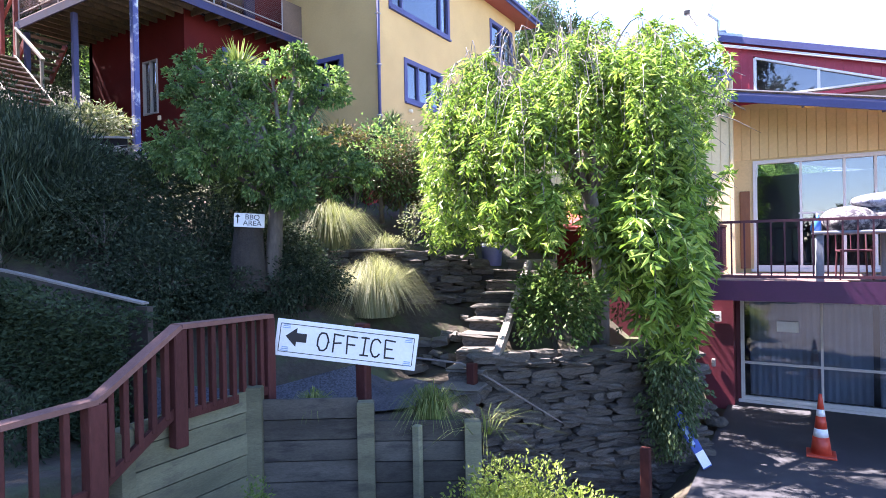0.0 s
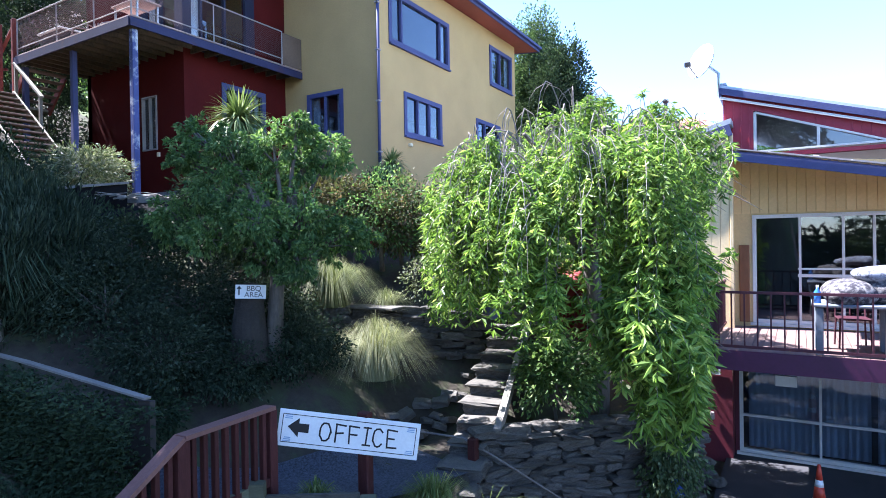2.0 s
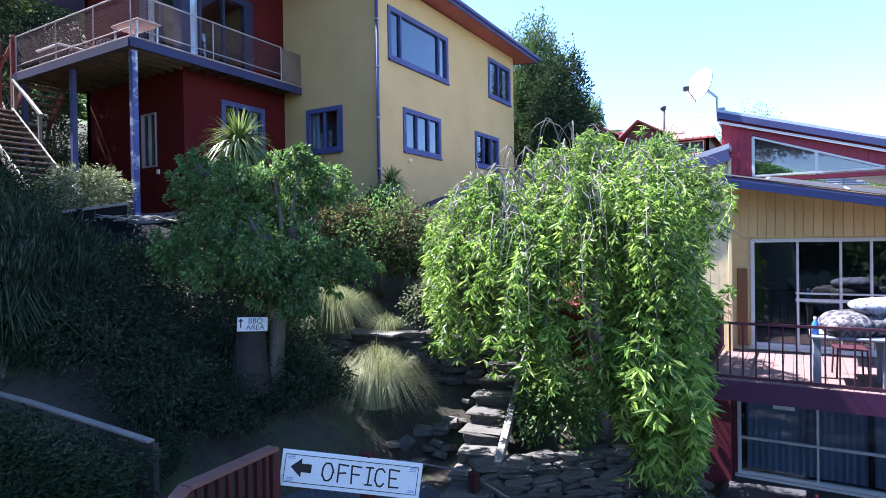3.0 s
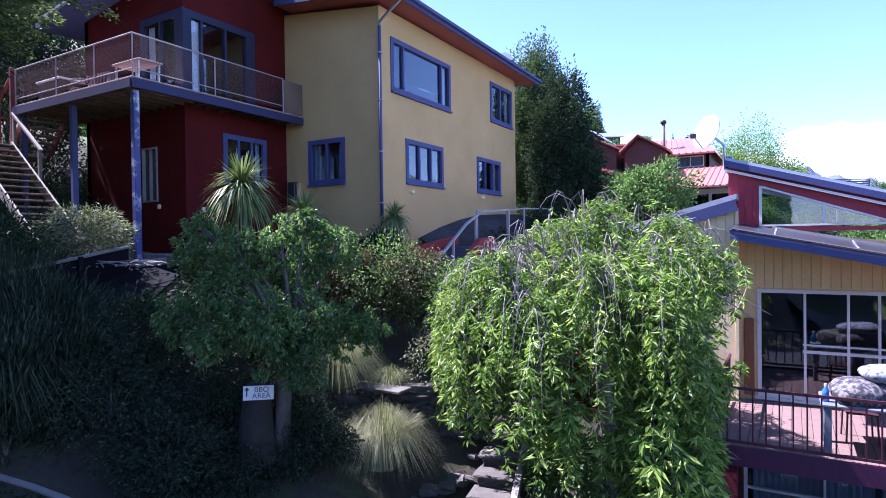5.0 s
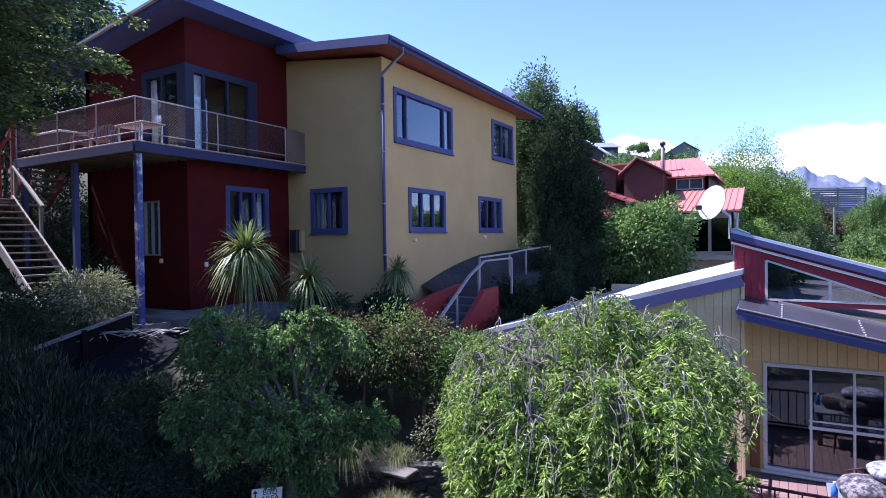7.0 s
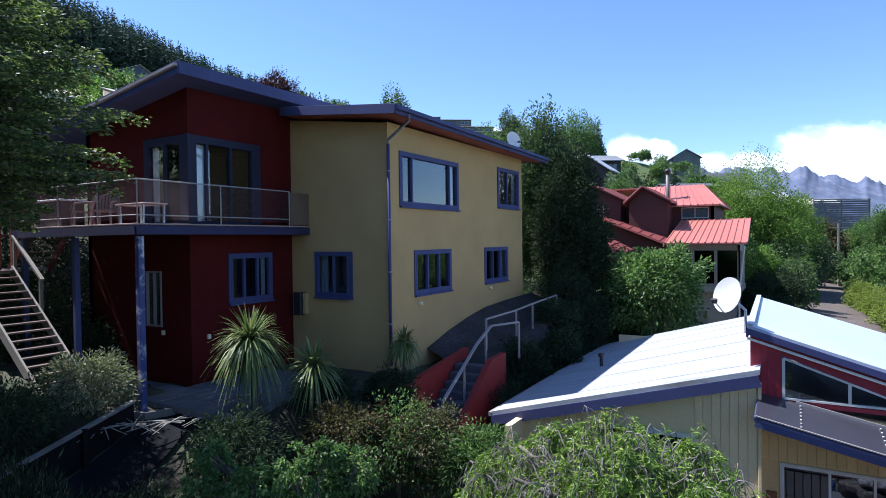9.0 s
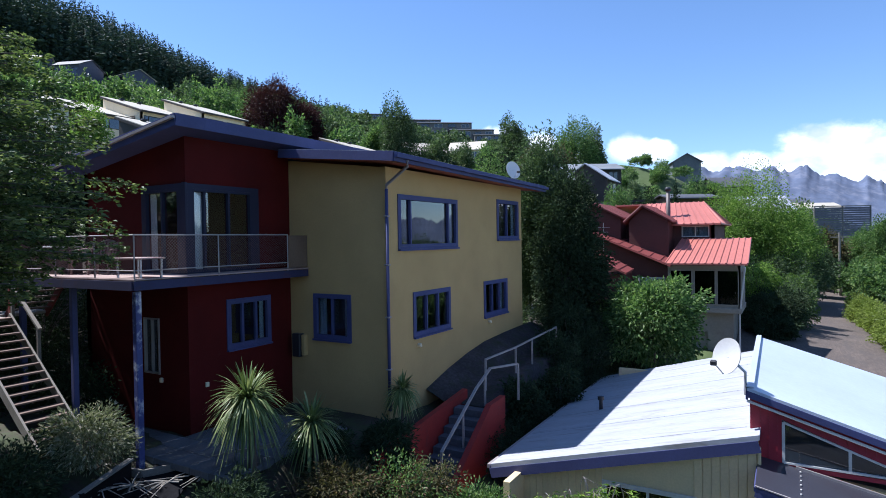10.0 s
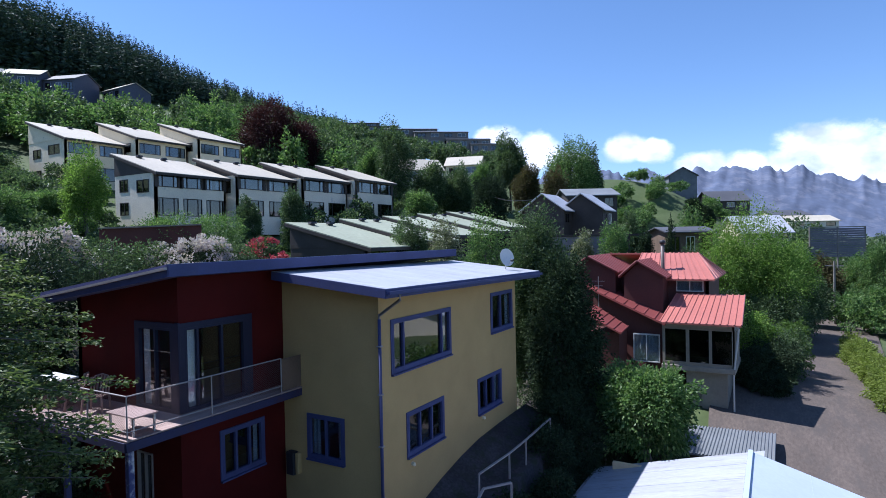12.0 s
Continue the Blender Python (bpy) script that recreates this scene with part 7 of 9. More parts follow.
for i in range(4):
    terrace_unit("terrace_house", "white block terrace house with dark windows and a pale weathered roof", "upper terrace row",
                 (-49.6 + i * 1.15, 33.4 + i * 8.2), 7.7, 6.2, 16.4 + i * 0.15, 20.75 + i * 0.35, 22.9 + i * 0.35, BLOCK, GREY_ROOF, 3 if i == 0 else 2, 2)
for i in range(5):
    terrace_unit("terrace_house", "low terrace house with a weathered pale green roof", "lower terrace row",
                 (-25.4 - i * 0.3, 32.8 + i * 6.6), 6.0, 7.2, 11.4 + i * 0.35, 13.7 + i * 0.42, 15.6 + i * 0.42, DARK_TIMBER, GREEN_ROOF, 2, 1)
for i in range(3):
    terrace_unit("apartment", "cream rendered apartment with a thin pale mono roof", "cream apartment row",
                 (-75.5 + i * 2.2, 39.2 + i * 7.7), 7.5, 8.5, 22.0 + i * 0.5, 27.3 + i * 0.85, 30.2 + i * 0.85, CREAM_WALL, GREY_ROOF, 2, 2, False)


def place(px, depth, z=0.0):
    """A plan point at a share of the view's half breadth and a distance up the valley."""
    p = AH * depth + BH * (px * depth)
    return p.x, p.y


def far_house(name, label, share, depth, z0, w, d, h, rise, wall_m, roof_m, turn=0.0, wins=3, storeys=1, group="houses on the far slope"):
    x, y = place(share, depth)
    t = thing(name, label, "house", group, at=(x, y, z0))
    t.rotation_euler.z = radians(31.4 + turn)
    part("wall", Geo().wall((-w / 2, -d / 2, 0), UX, -UY, w, -3, h, 0.2, [(w * (i + 0.2) / wins, w * (i + 0.8) / wins, h * (s + 0.35) / storeys, h * (s + 0.82) / storeys) for i in range(wins) for s in range(storeys)]), wall_m, t)
    part("wall", Geo().prism([(-w / 2, -d / 2 + 0.21, -3), (-w / 2, -d / 2 + 0.21, h), (-w / 2, 0, h + rise), (-w / 2, d / 2, h), (-w / 2, d / 2, -3)], (0.2, 0, 0)), wall_m, t)
    part("wall", Geo().prism([(w / 2, -d / 2 + 0.21, -3), (w / 2, -d / 2 + 0.21, h), (w / 2, 0, h + rise), (w / 2, d / 2, h), (w / 2, d / 2, -3)], (-0.2, 0, 0)), wall_m, t)
    part("wall", Geo().box(-w / 2, d / 2 - 0.2, -3, w / 2, d / 2, h - 0.02), wall_m, t)
    for i in range(wins):
        for s in range(storeys):
            window(t, (-w / 2 + w * (i + 0.2) / wins, -d / 2, h * (s + 0.35) / storeys), UX, -UY, w * 0.6 / wins, h * 0.47 / storeys, (1, 1), (1,), WHITE if i % 2 else DARK_TIMBER, 0.07, 0.12, False, DARK_GLASS)
    for s in (-1, 1):
        part("roof", roof_slab([Vector((-w / 2 - 0.4, s * (d / 2 + 0.4), h - 0.1)), Vector((w / 2 + 0.4, s * (d / 2 + 0.4), h - 0.1)), Vector((w / 2 + 0.4, 0, h + rise + 0.05)), Vector((-w / 2 - 0.4, 0, h + rise + 0.05))], 0.12), roof_m, t)
    return t


# ridge houses, hut roofs, the knoll house and the valley roofs
for k, (sh, dp_, y, w, h) in enumerate(((-0.13, 235, 216, 22, 5.0), (-0.085, 235, 222, 15, 5.0), (-0.03, 230, 228, 20, 5.5), (0.02, 225, 234, 20, 5.5), (0.065, 222, 247, 16, 4.0), (0.098, 220, 256, 13, 3.5))):
    zt = 14.1 + (425 - y) / 1046 * dp_
    far_house("hilltop_house", "dark flat-roofed house along the hilltop", sh, dp_, zt - h - 1.0, w, 9, h, 1.0, surface("grey_brown_cladding_" + "abcdef"[k], (0.13 + 0.02 * k, 0.115 + 0.018 * k, 0.11 + 0.017 * k), 0.8, 0.15, 0.1, 2, 0.1, 0.0), DARK_ROOF, 5, 4, 1 + (h > 4.5))
far_house("cottage", "small house with a pale roof among trees", -0.02, 130, 26.2, 9, 7, 3.0, 2.6, BLOCK, GREY_ROOF, 20, 2)
far_house("cottage", "small house with a pale roof among trees", 0.06, 140, 28.4, 8, 6, 3.0, 2.2, CREAM_WALL, GREY_ROOF, -15, 2)
far_house("gabled_house", "dark timber house with twin pale gables", 0.20, 70, 15.0, 4.8, 5, 2.3, 1.9, DARK_TIMBER, WHITE_ROOF, 58, 2, 1)
far_house("gabled_house", "dark timber house with twin pale gables", 0.262, 70, 14.8, 3.8, 5, 2.5, 1.9, DARK_TIMBER, WHITE_ROOF, 58, 2, 1)
far_house("long_house", "dark house with a long low roof behind the gables", 0.262, 82, 17.2, 6.5, 7, 2.6, 1.0, DARK_TIMBER, SHED_ROOF, 0, 3)
wallx = thing("retaining_screen", "tall grey-mauve screen wall with dark posts", "wall", at=(*place(0.25, 60), 10))
wallx.rotation_euler.z = radians(31.4)
part("panel", Geo().box(-6, -0.2, -4, 3.0, 0, 4.2), surface("grey_mauve_panel", (0.26, 0.23, 0.25), 0.8, 0.12, 0.3, 5, 0.1), wallx)
part("panel", Geo().box(3.1, -0.2, -4, 5.0, 0.1, 4.3), DARK_TIMBER, wallx)
part("rail", Geo().box(-7, -0.3, 4.2, 6.5, -0.1, 4.4), DARK_TIMBER, wallx)
far_house("knoll_house", "small grey gabled house on the grassy knoll", 0.425, 146, 25.9, 6.0, 6.5, 2.8, 2.0, surface("grey_weatherboard", (0.17, 0.18, 0.19), 0.8), DARK_ROOF, 80, 2)
far_house("dark_house", "dark low house below the mountains", 0.497, 140, 19.6, 9, 8, 2.4, 2.4, DARK_TIMBER, DARK_ROOF, 0, 3)
far_house("white_roof_house", "house with a broad white roof in the valley", 0.549, 100, 12.8, 8, 9, 1.6, 2.8, CREAM_WALL, WHITE_ROOF, -4, 3)
far_house("valley_house", "pale roofed house in the valley", 0.64, 150, 15.0, 12, 8, 2.2, 1.4, BLOCK, GREY_ROOF, 0, 3)
far_house("valley_house", "pale roofed house in the valley", 0.60, 170, 17.0, 12, 8, 2.4, 1.4, CREAM_WALL, DARK_ROOF, 10, 3)
far_house("brown_house", "brown timber house with posts on the bank", 0.42, 62, 11.4, 4.6, 5, 3.2, 0.4, surface("brown_timber_cladding", (0.16, 0.11, 0.075), 0.8), DARK_ROOF, 0, 3)
for k, (sh, dep, y, w, h, rm) in enumerate(((-0.74, 160, 120, 12, 5, DARK_ROOF), (-0.66, 158, 128, 8, 4, GREY_ROOF), (-0.59, 160, 138, 9, 4.5, DARK_ROOF), (-0.50, 166, 156, 8, 3.5, GREY_ROOF))):
    far_house("hillside_house", "blue-grey house below the conifers", sh, dep, 14.1 + (425 - y) / 1046 * dep - h - 0.5, w, 9, h, 2.2, surface("blue_grey_cladding_" + "abcde"[k], (0.09, 0.095, 0.14), 0.8, 0.15, 0.1, 2, 0.1, 0.0), rm, 35 - 22 * k, 3, 1)
bx_, by_ = place(0.694, 92)
board = thing("screen_fence", "slatted grey-mauve screen on a frame above the road", "screen", at=(bx_, by_, 10.3))
board.rotation_euler.z = radians(31.4)
slat = Geo().box(-4.4, -0.05, 0, 4.4, 0.05, 0.30).mesh("slat", surface("mauve_grey_slat", (0.17, 0.155, 0.19), 0.7, 0.12, 0.4, 5, 0.1, piece=0.15))
for i in range(13):
    part("slat", slat, None, board, at=Matrix.Translation((0, 0, 0.35 * i)))
for x in (-4.45, 0, 4.45):
    part("post", Geo().box(x - 0.08, -0.1, -6, x + 0.08, 0.1, 4.7), GREY_WOOD, board)
part("frame_top", Geo().box(-4.5, -0.1, 4.6, 4.5, 0.1, 4.75), GREY_WOOD, board)
for sh, dep, zt in ((0.686, 68, 10.8), (-0.02, 100, 26.0), (0.06, 95, 24.0)):
    x, y = place(sh, dep)
    p = thing("power_pole", "thin weathered timber power pole", "pole", "power poles", at=(x, y, ground_z(x, y)))
    part("shaft", Geo().tube([(0, 0, -1), (0, 0, zt - ground_z(x, y))], [0.16, 0.11], 8), GREY_WOOD, p)
    part("crossarm", Geo().box(-0.9, -0.06, zt - ground_z(x, y) - 0.6, 0.9, 0.06, zt - ground_z(x, y) - 0.48), GREY_WOOD, p)
wires = Geo()
for a, b in (((-45.3, 66, 22.5), (*place(-0.02, 100), 25.6)), ((*place(-0.02, 100), 25.6), (*place(0.06, 95), 23.6)), ((*place(0.06, 95), 23.6), (*place(0.19, 70), 19.0))):
    a, b = Vector(a), Vector(b)
    wires.tube([a.lerp(b, t / 12) - Vector((0, 0, 1.6 * 4 * (t / 12) * (1 - t / 12))) for t in range(13)], 0.035, 4)
single("power_lines", wires, DARK_PLASTIC, "sagging power lines between poles", "cable")


# ---------------------------------------------------------------- weeping tree
def weeping_tree():
    rng = np.random.default_rng(77)
    base = Vector((-2.75, 9.2, 2.0))
    top = thing("weeping_tree", "weeping tree with drooping light-green leaves and bare grey arching twigs", "tree", at=base)
    inv = Matrix.Translation(-base)
    crown_c = Vector((-2.79, 8.40, 4.65))
    ra, rb, rz = 2.25, 2.35, 1.9

    def inside(p):
        a, b = p.x * AH.x + p.y * AH.y, p.x * BH.x + p.y * BH.y
        n1 = 0.035 * noise.noise(Vector((p.x * 1.5, p.y * 1.5, p.z * 1.2)))
        if p.z > 5.58 + 4.4 * (b / a + 0.03 + 1.5 * n1) or (0.19 < b / a + n1 < 0.245 and 3.0 < p.z < 3.85):
            return False
        return -0.03 + n1 < b / a < (0.445 if p.z < 5.1 else 0.51) + n1

    def dome(fa, fb):
        q = min(1.0, fa * fa + fb * fb)
        o = AH * (fa * ra * (1.3 if fa > 0 else 1.0)) + BH * (fb * rb)
        lump = 1 + 0.22 * noise.noise(Vector((fa * 2.1 + 3.0, fb * 2.1, 7.0)))
        return Vector((crown_c.x + o.x, crown_c.y + o.y, crown_c.z + rz * lump * (1 - q) ** 0.45))

    g = Geo()
    fork = base + Vector((0.0, -0.35, 2.3))
    g.tube([base - Vector((0, 0, 0.4)), base + Vector((0.08, -0.1, 1.2)), fork, crown_c + Vector((0.1, 0.2, 1.2))], [0.16, 0.13, 0.12, 0.06], 9)
    for th in (0.3, 1.3, 2.2, 3.1, 3.9, 4.8, 5.6):
        q = rng.uniform(0.45, 0.8)
        tip = dome(math.cos(th) * q, math.sin(th) * q) - Vector((0, 0, 0.12))
        g.tube([fork, fork.lerp(tip, 0.5) + Vector((0, 0, 0.45)), tip], [0.07, 0.05, 0.025], 7)
    part("trunk", g, BARK, top, smooth=True).matrix_parent_inverse = inv

    twigs = Geo()
    pts, dirs, sizes = [], [], []

    def low_at(fa, fb):
        right = min(1.0, max(0.0, (fb + 0.10) / 0.42))
        return 3.62 - (1.45 if fa < 0.3 else 0.8) * right + 0.28 * noise.noise(Vector((fa * 4, fb * 4, 2.0)))

    # mops of drooping shoots, over the dome and down the skirt
    mops = []
    for i in range(105):
        q, th = math.sqrt((i + 0.5) / 105), i * 2.39996 + rng.normal(0, 0.15)
        fa, fb = math.cos(th) * q * 0.96, math.sin(th) * q * 0.96
        p = dome(fa, fb) + Vector((0, 0, rng.uniform(-0.42, 0.03) + 0.60 * noise.noise(Vector((fa * 2.6, fb * 2.6, 4.4)))))
        mops.append((p, fa, fb))
    for i in range(165):
        th = rng.uniform(0, math.tau)
        q = rng.uniform(0.80, 1.04)
        fa, fb = math.cos(th) * q, math.sin(th) * q
        if fb < -0.1 and rng.random() < 0.45:
            continue
        rim = dome(fa * 0.93, fb * 0.93)
        lo = low_at(fa, fb) + 0.55
        if rim.z > lo:
            mops.append((Vector((rim.x, rim.y, rng.uniform(lo, rim.z))), fa, fb))
    for p, fa, fb in mops:
        if not inside(p) or noise.noise(Vector((p.x * 1.25, p.y * 1.25, p.z * 1.25 + 11))) > 0.24:
            continue
        away = Vector((p.x - crown_c.x, p.y - crown_c.y, 0)) * 0.10
        patch = noise.noise(Vector((p.x * 0.9, p.y * 0.9, p.z * 0.9 + 5)))
        bareness = 0.7 if patch > 0.15 else (0.35 if patch > 0.0 else 0.1)
        if p.z > 5.6:
            bareness = max(bareness, 0.38)
        if (p.x * BH.x + p.y * BH.y) / (p.x * AH.x + p.y * AH.y) > 0.27:
            bareness *= 0.45
        size = rng.uniform(0.28, 0.58)
        low = low_at(fa, fb)
        q = math.hypot(fa, fb)
        # the bough that carries the mop
        s0 = p - away * rng.uniform(2, 4.5) - Vector((0, 0, rng.uniform(0.0, 0.35)))
        twigs.tube([s0, s0.lerp(p, 0.55) + Vector((0, 0, rng.uniform(0.08, 0.24))), p, p + away * 1.5 - Vector((0, 0, 0.2))], [0.013, 0.010, 0.007, 0.002], 5, cap=False)
        for k in range(int(rng.uniform(16, 30))):
            az = rng.uniform(0, math.tau)
            reach = size * rng.uniform(0.3, 1.2)
            o = Vector((math.cos(az), math.sin(az), 0)) * reach + away
            foot = p + Vector((rng.normal(0, 0.09), rng.normal(0, 0.09), rng.uniform(-0.2, 0.02)))
            length = min(max(0.25, foot.z - low), rng.uniform(0.3, 1.0))
            w1, w2 = Vector((rng.normal(0, 0.09), rng.normal(0, 0.09), 0)), rng.uniform(0, 6)
            hump = size * (rng.uniform(0.05, 0.30) if rng.random() < 0.85 else rng.uniform(0.4, 0.75))
            line = [foot + w1 * math.sin(w2 + 4 * t) * t + o * (1 - (1 - t) ** 1.8) + Vector((0, 0, hump * math.sin(min(1.0, t * 2.2) * math.pi) - length * t ** 1.8)) for t in (0, 1 / 6, 2 / 6, 3 / 6, 4 / 6, 5 / 6, 1)]
            if not inside(line[6]):
                continue
            naked = rng.random() < bareness
            if naked or k % 3 == 0:
                twigs.tube(line, [0.0065, 0.0055, 0.005, 0.004, 0.0035, 0.0025, 0.0015], 3, cap=False)
            start = rng.uniform(0.3, 0.95) if naked else 0.0
            big = 0.72 + 0.5 * min(1.0, max(0.0, (5.4 - foot.z) / 1.4)) * (1.0 if fb > -0.15 else 0.55)
            for n_ in range(int((length + reach) * (1 - start) / 0.078)):
                t = start + (1 - start) * rng.random()
                j = min(5, int(t * 6))
                c = line[j].lerp(line[j + 1], t * 6 - j)
                e = (line[j + 1] - line[j]).normalized()
                a0 = rng.uniform(0, math.tau)
                # a bunch of leaves at one bud, spread and hanging
                for m_ in range(4):
                    a = a0 + m_ * 1.45 + rng.normal(0, 0.3)
                    pts.append(c + Vector((rng.normal(0, 0.012), rng.normal(0, 0.012), rng.normal(0, 0.02))))
                    dirs.append((math.cos(a) * 0.95 + e.x * 0.4, math.sin(a) * 0.95 + e.y * 0.4, e.z * 0.35 - rng.uniform(-0.15, 0.95)))
                    sizes.append(big)
    # bare shoots that arch over the top and hang down again
    for i in range(120):
        q, th = math.sqrt(rng.random()) * 0.95, rng.uniform(0, math.tau)
        fa, fb = math.cos(th) * q, math.sin(th) * q
        p = dome(fa, fb) - Vector((0, 0, rng.uniform(0.05, 0.35)))
        if not inside(p):
            continue
        az = math.atan2(p.y - crown_c.y, p.x - crown_c.x) + rng.normal(0, 0.9)
        d = Vector((math.cos(az), math.sin(az), 0))
        reach, rise, fall = rng.uniform(0.25, 0.85), rng.uniform(0.08, 0.3) if i % 4 else rng.uniform(0.28, 0.45), rng.uniform(0.2, 1.1)
        bow = [p + d * reach * t + Vector((0, 0, rise * math.sin(math.pi * min(1.0, t * 1.25)) - fall * max(0.0, t - 0.55) ** 1.5 * 3)) for t in (0, 0.15, 0.3, 0.45, 0.6, 0.75, 0.88, 1.0)]
        if not inside(bow[3] - Vector((0, 0, 0.55))) or not inside(bow[7] - Vector((0, 0, 0.35))):
            continue
        twigs.tube(bow, [0.011, 0.010, 0.009, 0.008, 0.007, 0.005, 0.004, 0.002], 4, cap=False)
        for k in range(int(rng.uniform(2, 6))):
            t = rng.uniform(0.25, 0.98)
            j = min(6, int(t * 7))
            c = bow[j].lerp(bow[j + 1], t * 7 - j)
            o = Vector((rng.normal(0, 0.16), rng.normal(0, 0.16), 0))
            hang = rng.uniform(0.25, 0.8)
            tail = [c, c + o * 0.6 - Vector((0, 0, hang * 0.2)), c + o - Vector((0, 0, hang * 0.6)), c + o * 1.1 - Vector((0, 0, hang))]
            twigs.tube(tail, [0.005, 0.004, 0.003, 0.0015], 3, cap=False)
            if rng.random() < 0.45:
                for m_ in range(5):
                    a = rng.uniform(0, math.tau)
                    pts.append(tail[2].lerp(tail[3], rng.random()))
                    dirs.append((math.cos(a) * 0.7, math.sin(a) * 0.7, -rng.uniform(0.1, 1.1)))
                    sizes.append(0.7)
    part("twig_mass", twigs, TWIG, top, "bare arching grey twigs").matrix_parent_inverse = inv
    sz = np.array(sizes)[:, None]
    v, f = leaf_arrays(np.array([q[:] for q in pts]), np.array(dirs), 0.145 * sz, 0.04 * sz, rng, 0.12, 0.5)
    part("crown", array_mesh("crown", v, f, LEAF_WEEP), None, top, "hanging lance-shaped leaves").matrix_parent_inverse = inv
    return top


weeping_tree()


# ---------------------------------------------------------------- grasses and cabbage trees
def tussock(name, label, category, seed, at, r, h, blades, material, width=0.012, lean=0.9, group=""):
    rng = np.random.default_rng(seed)
    v, f = [], []
    for i in range(blades):
        th, q = rng.uniform(0, math.tau), rng.uniform(0.05, 1)
        o = np.array([math.cos(th), math.sin(th), 0.0])
        s = np.array([-math.sin(th), math.cos(th), 0.0]) * width * rng.uniform(0.6, 1.2) / 2
        L = h * rng.uniform(0.65, 1.1)
        spread = r * q * lean
        base = o * 0.42 * r * q
        e = rng.normal(0, 0.06, 3) * h
        p = [base, base + o * spread * 0.16 + [0, 0, L * 0.55], base + e * 0.6 + o * spread * 0.55 + [0, 0, L * (0.92 - 0.24 * q)], base + e + o * spread * 1.12 + [0, 0, L * (0.98 - 0.86 * q)]]
        k = len(v)
        for j, c in enumerate(p):
            w = (1.0, 0.9, 0.6, 0.08)[j]
            v += [c - s * w, c + s * w]
        f += [(k + 2 * j, k + 2 * j + 1, k + 2 * j + 3, k + 2 * j + 2) for j in range(3)]
    o = thing(name, label, category, group, at=at)
    v, f = np.array(v), np.array(f)
    for k in range(3):
        n0, n1 = blades * k // 3, blades * (k + 1) // 3
        part("leaf_fan", array_mesh("leaf_fan", v[n0 * 8:n1 * 8], f[n0 * 3:n1 * 3] - n0 * 8, material), None, o)
    return o


tussock("tussock", "golden tussock grass clump in full sun by the steps", "grass clump", 1, (-6.05, 7.75, 2.45), 0.80, 1.05, 2600, BLADE_GOLD, 0.008)
tussock("tussock", "golden-green tussock on the upper terrace", "grass clump", 2, (-7.35, 8.1, 3.55), 0.85, 0.95, 1900, BLADE_OLIVE, 0.009)
tussock("tussock", "small green and straw grass tuft above the timber wall", "grass clump", 3, (-3.62, 5.62, 1.55), 0.45, 0.50, 420, BLADE_GREEN, 0.010)
tussock("tussock", "small green weed tuft behind the timber wall", "grass clump", 4, (-4.72, 4.85, 1.70), 0.28, 0.34, 220, BLADE_GREEN, 0.012)
tussock("tussock", "small dry grass tuft on the terrace edge", "grass clump", 6, (-6.6, 8.75, 3.4), 0.5, 0.5, 400, BLADE_OLIVE, 0.010)
tussock("tussock", "dry straw tuft by the end post", "grass clump", 7, (-3.05, 5.85, 1.5), 0.5, 0.24, 46, BLADE_GREEN, 0.009, 1.6)


for k, (x, y, h) in enumerate(((-9.5, 3.7, 1.2), (-10.9, 3.6, 1.35))):
    tussock("flax", "tall dark upright flax clump on the shaded bank", "grass clump", 20 + k, (x, y, ground_z(x, y) - 0.05), 0.95, h, 760, BLADE_DARK, 0.024, 1.35, "flax on the bank")
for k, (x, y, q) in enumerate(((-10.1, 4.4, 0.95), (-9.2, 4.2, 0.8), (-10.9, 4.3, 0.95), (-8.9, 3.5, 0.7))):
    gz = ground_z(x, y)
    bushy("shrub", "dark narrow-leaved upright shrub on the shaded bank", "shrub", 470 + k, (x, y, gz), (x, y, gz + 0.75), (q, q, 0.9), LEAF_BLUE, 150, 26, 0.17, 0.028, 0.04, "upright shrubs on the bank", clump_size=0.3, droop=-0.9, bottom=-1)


def cabbage_tree(seed, at, head, r, count, label, trunk=0.09):
    rng = np.random.default_rng(seed)
    t = thing("cabbage_tree", label, "tree", "cabbage trees", at=at)
    hz = head[2] - at[2]
    hx, hy = head[0] - at[0], head[1] - at[1]
    part("trunk", Geo().tube([(0, 0, -0.3), (hx * 0.4, hy * 0.4, hz * 0.5), (hx, hy, hz)], [trunk, trunk * 0.8, trunk * 0.7], 9), BARK, t, smooth=True)
    v, f = [], []
    for i in range(count):
        d = ball_points(rng, 1)[0]
        d[2] = d[2] * 0.75 + 0.28
        d /= np.linalg.norm(d)
        s = np.cross(d, [0, 0, 1.0])
        s /= max(1e-6, np.linalg.norm(s))
        L = r * rng.uniform(0.75, 1.15)
        c0 = np.array([hx, hy, hz])
        k = len(v)
        for j, q in enumerate((0.04, 0.35, 0.7, 1.0)):
            droop = 0.72 * L * q ** 2.4 * (1.15 - max(0, d[2]))
            c = c0 + d * L * q - np.array([0, 0, droop])
            w = (0.012, 0.018, 0.014, 0.002)[j]
            v += [c - s * w, c + s * w]
        f += [(k + 2 * j, k + 2 * j + 1, k + 2 * j + 3, k + 2 * j + 2) for j in range(3)]
    part("crown", array_mesh("crown", np.array(v), np.array(f), BLADE_PALM), None, t, "arching sword-shaped leaves")
    return t


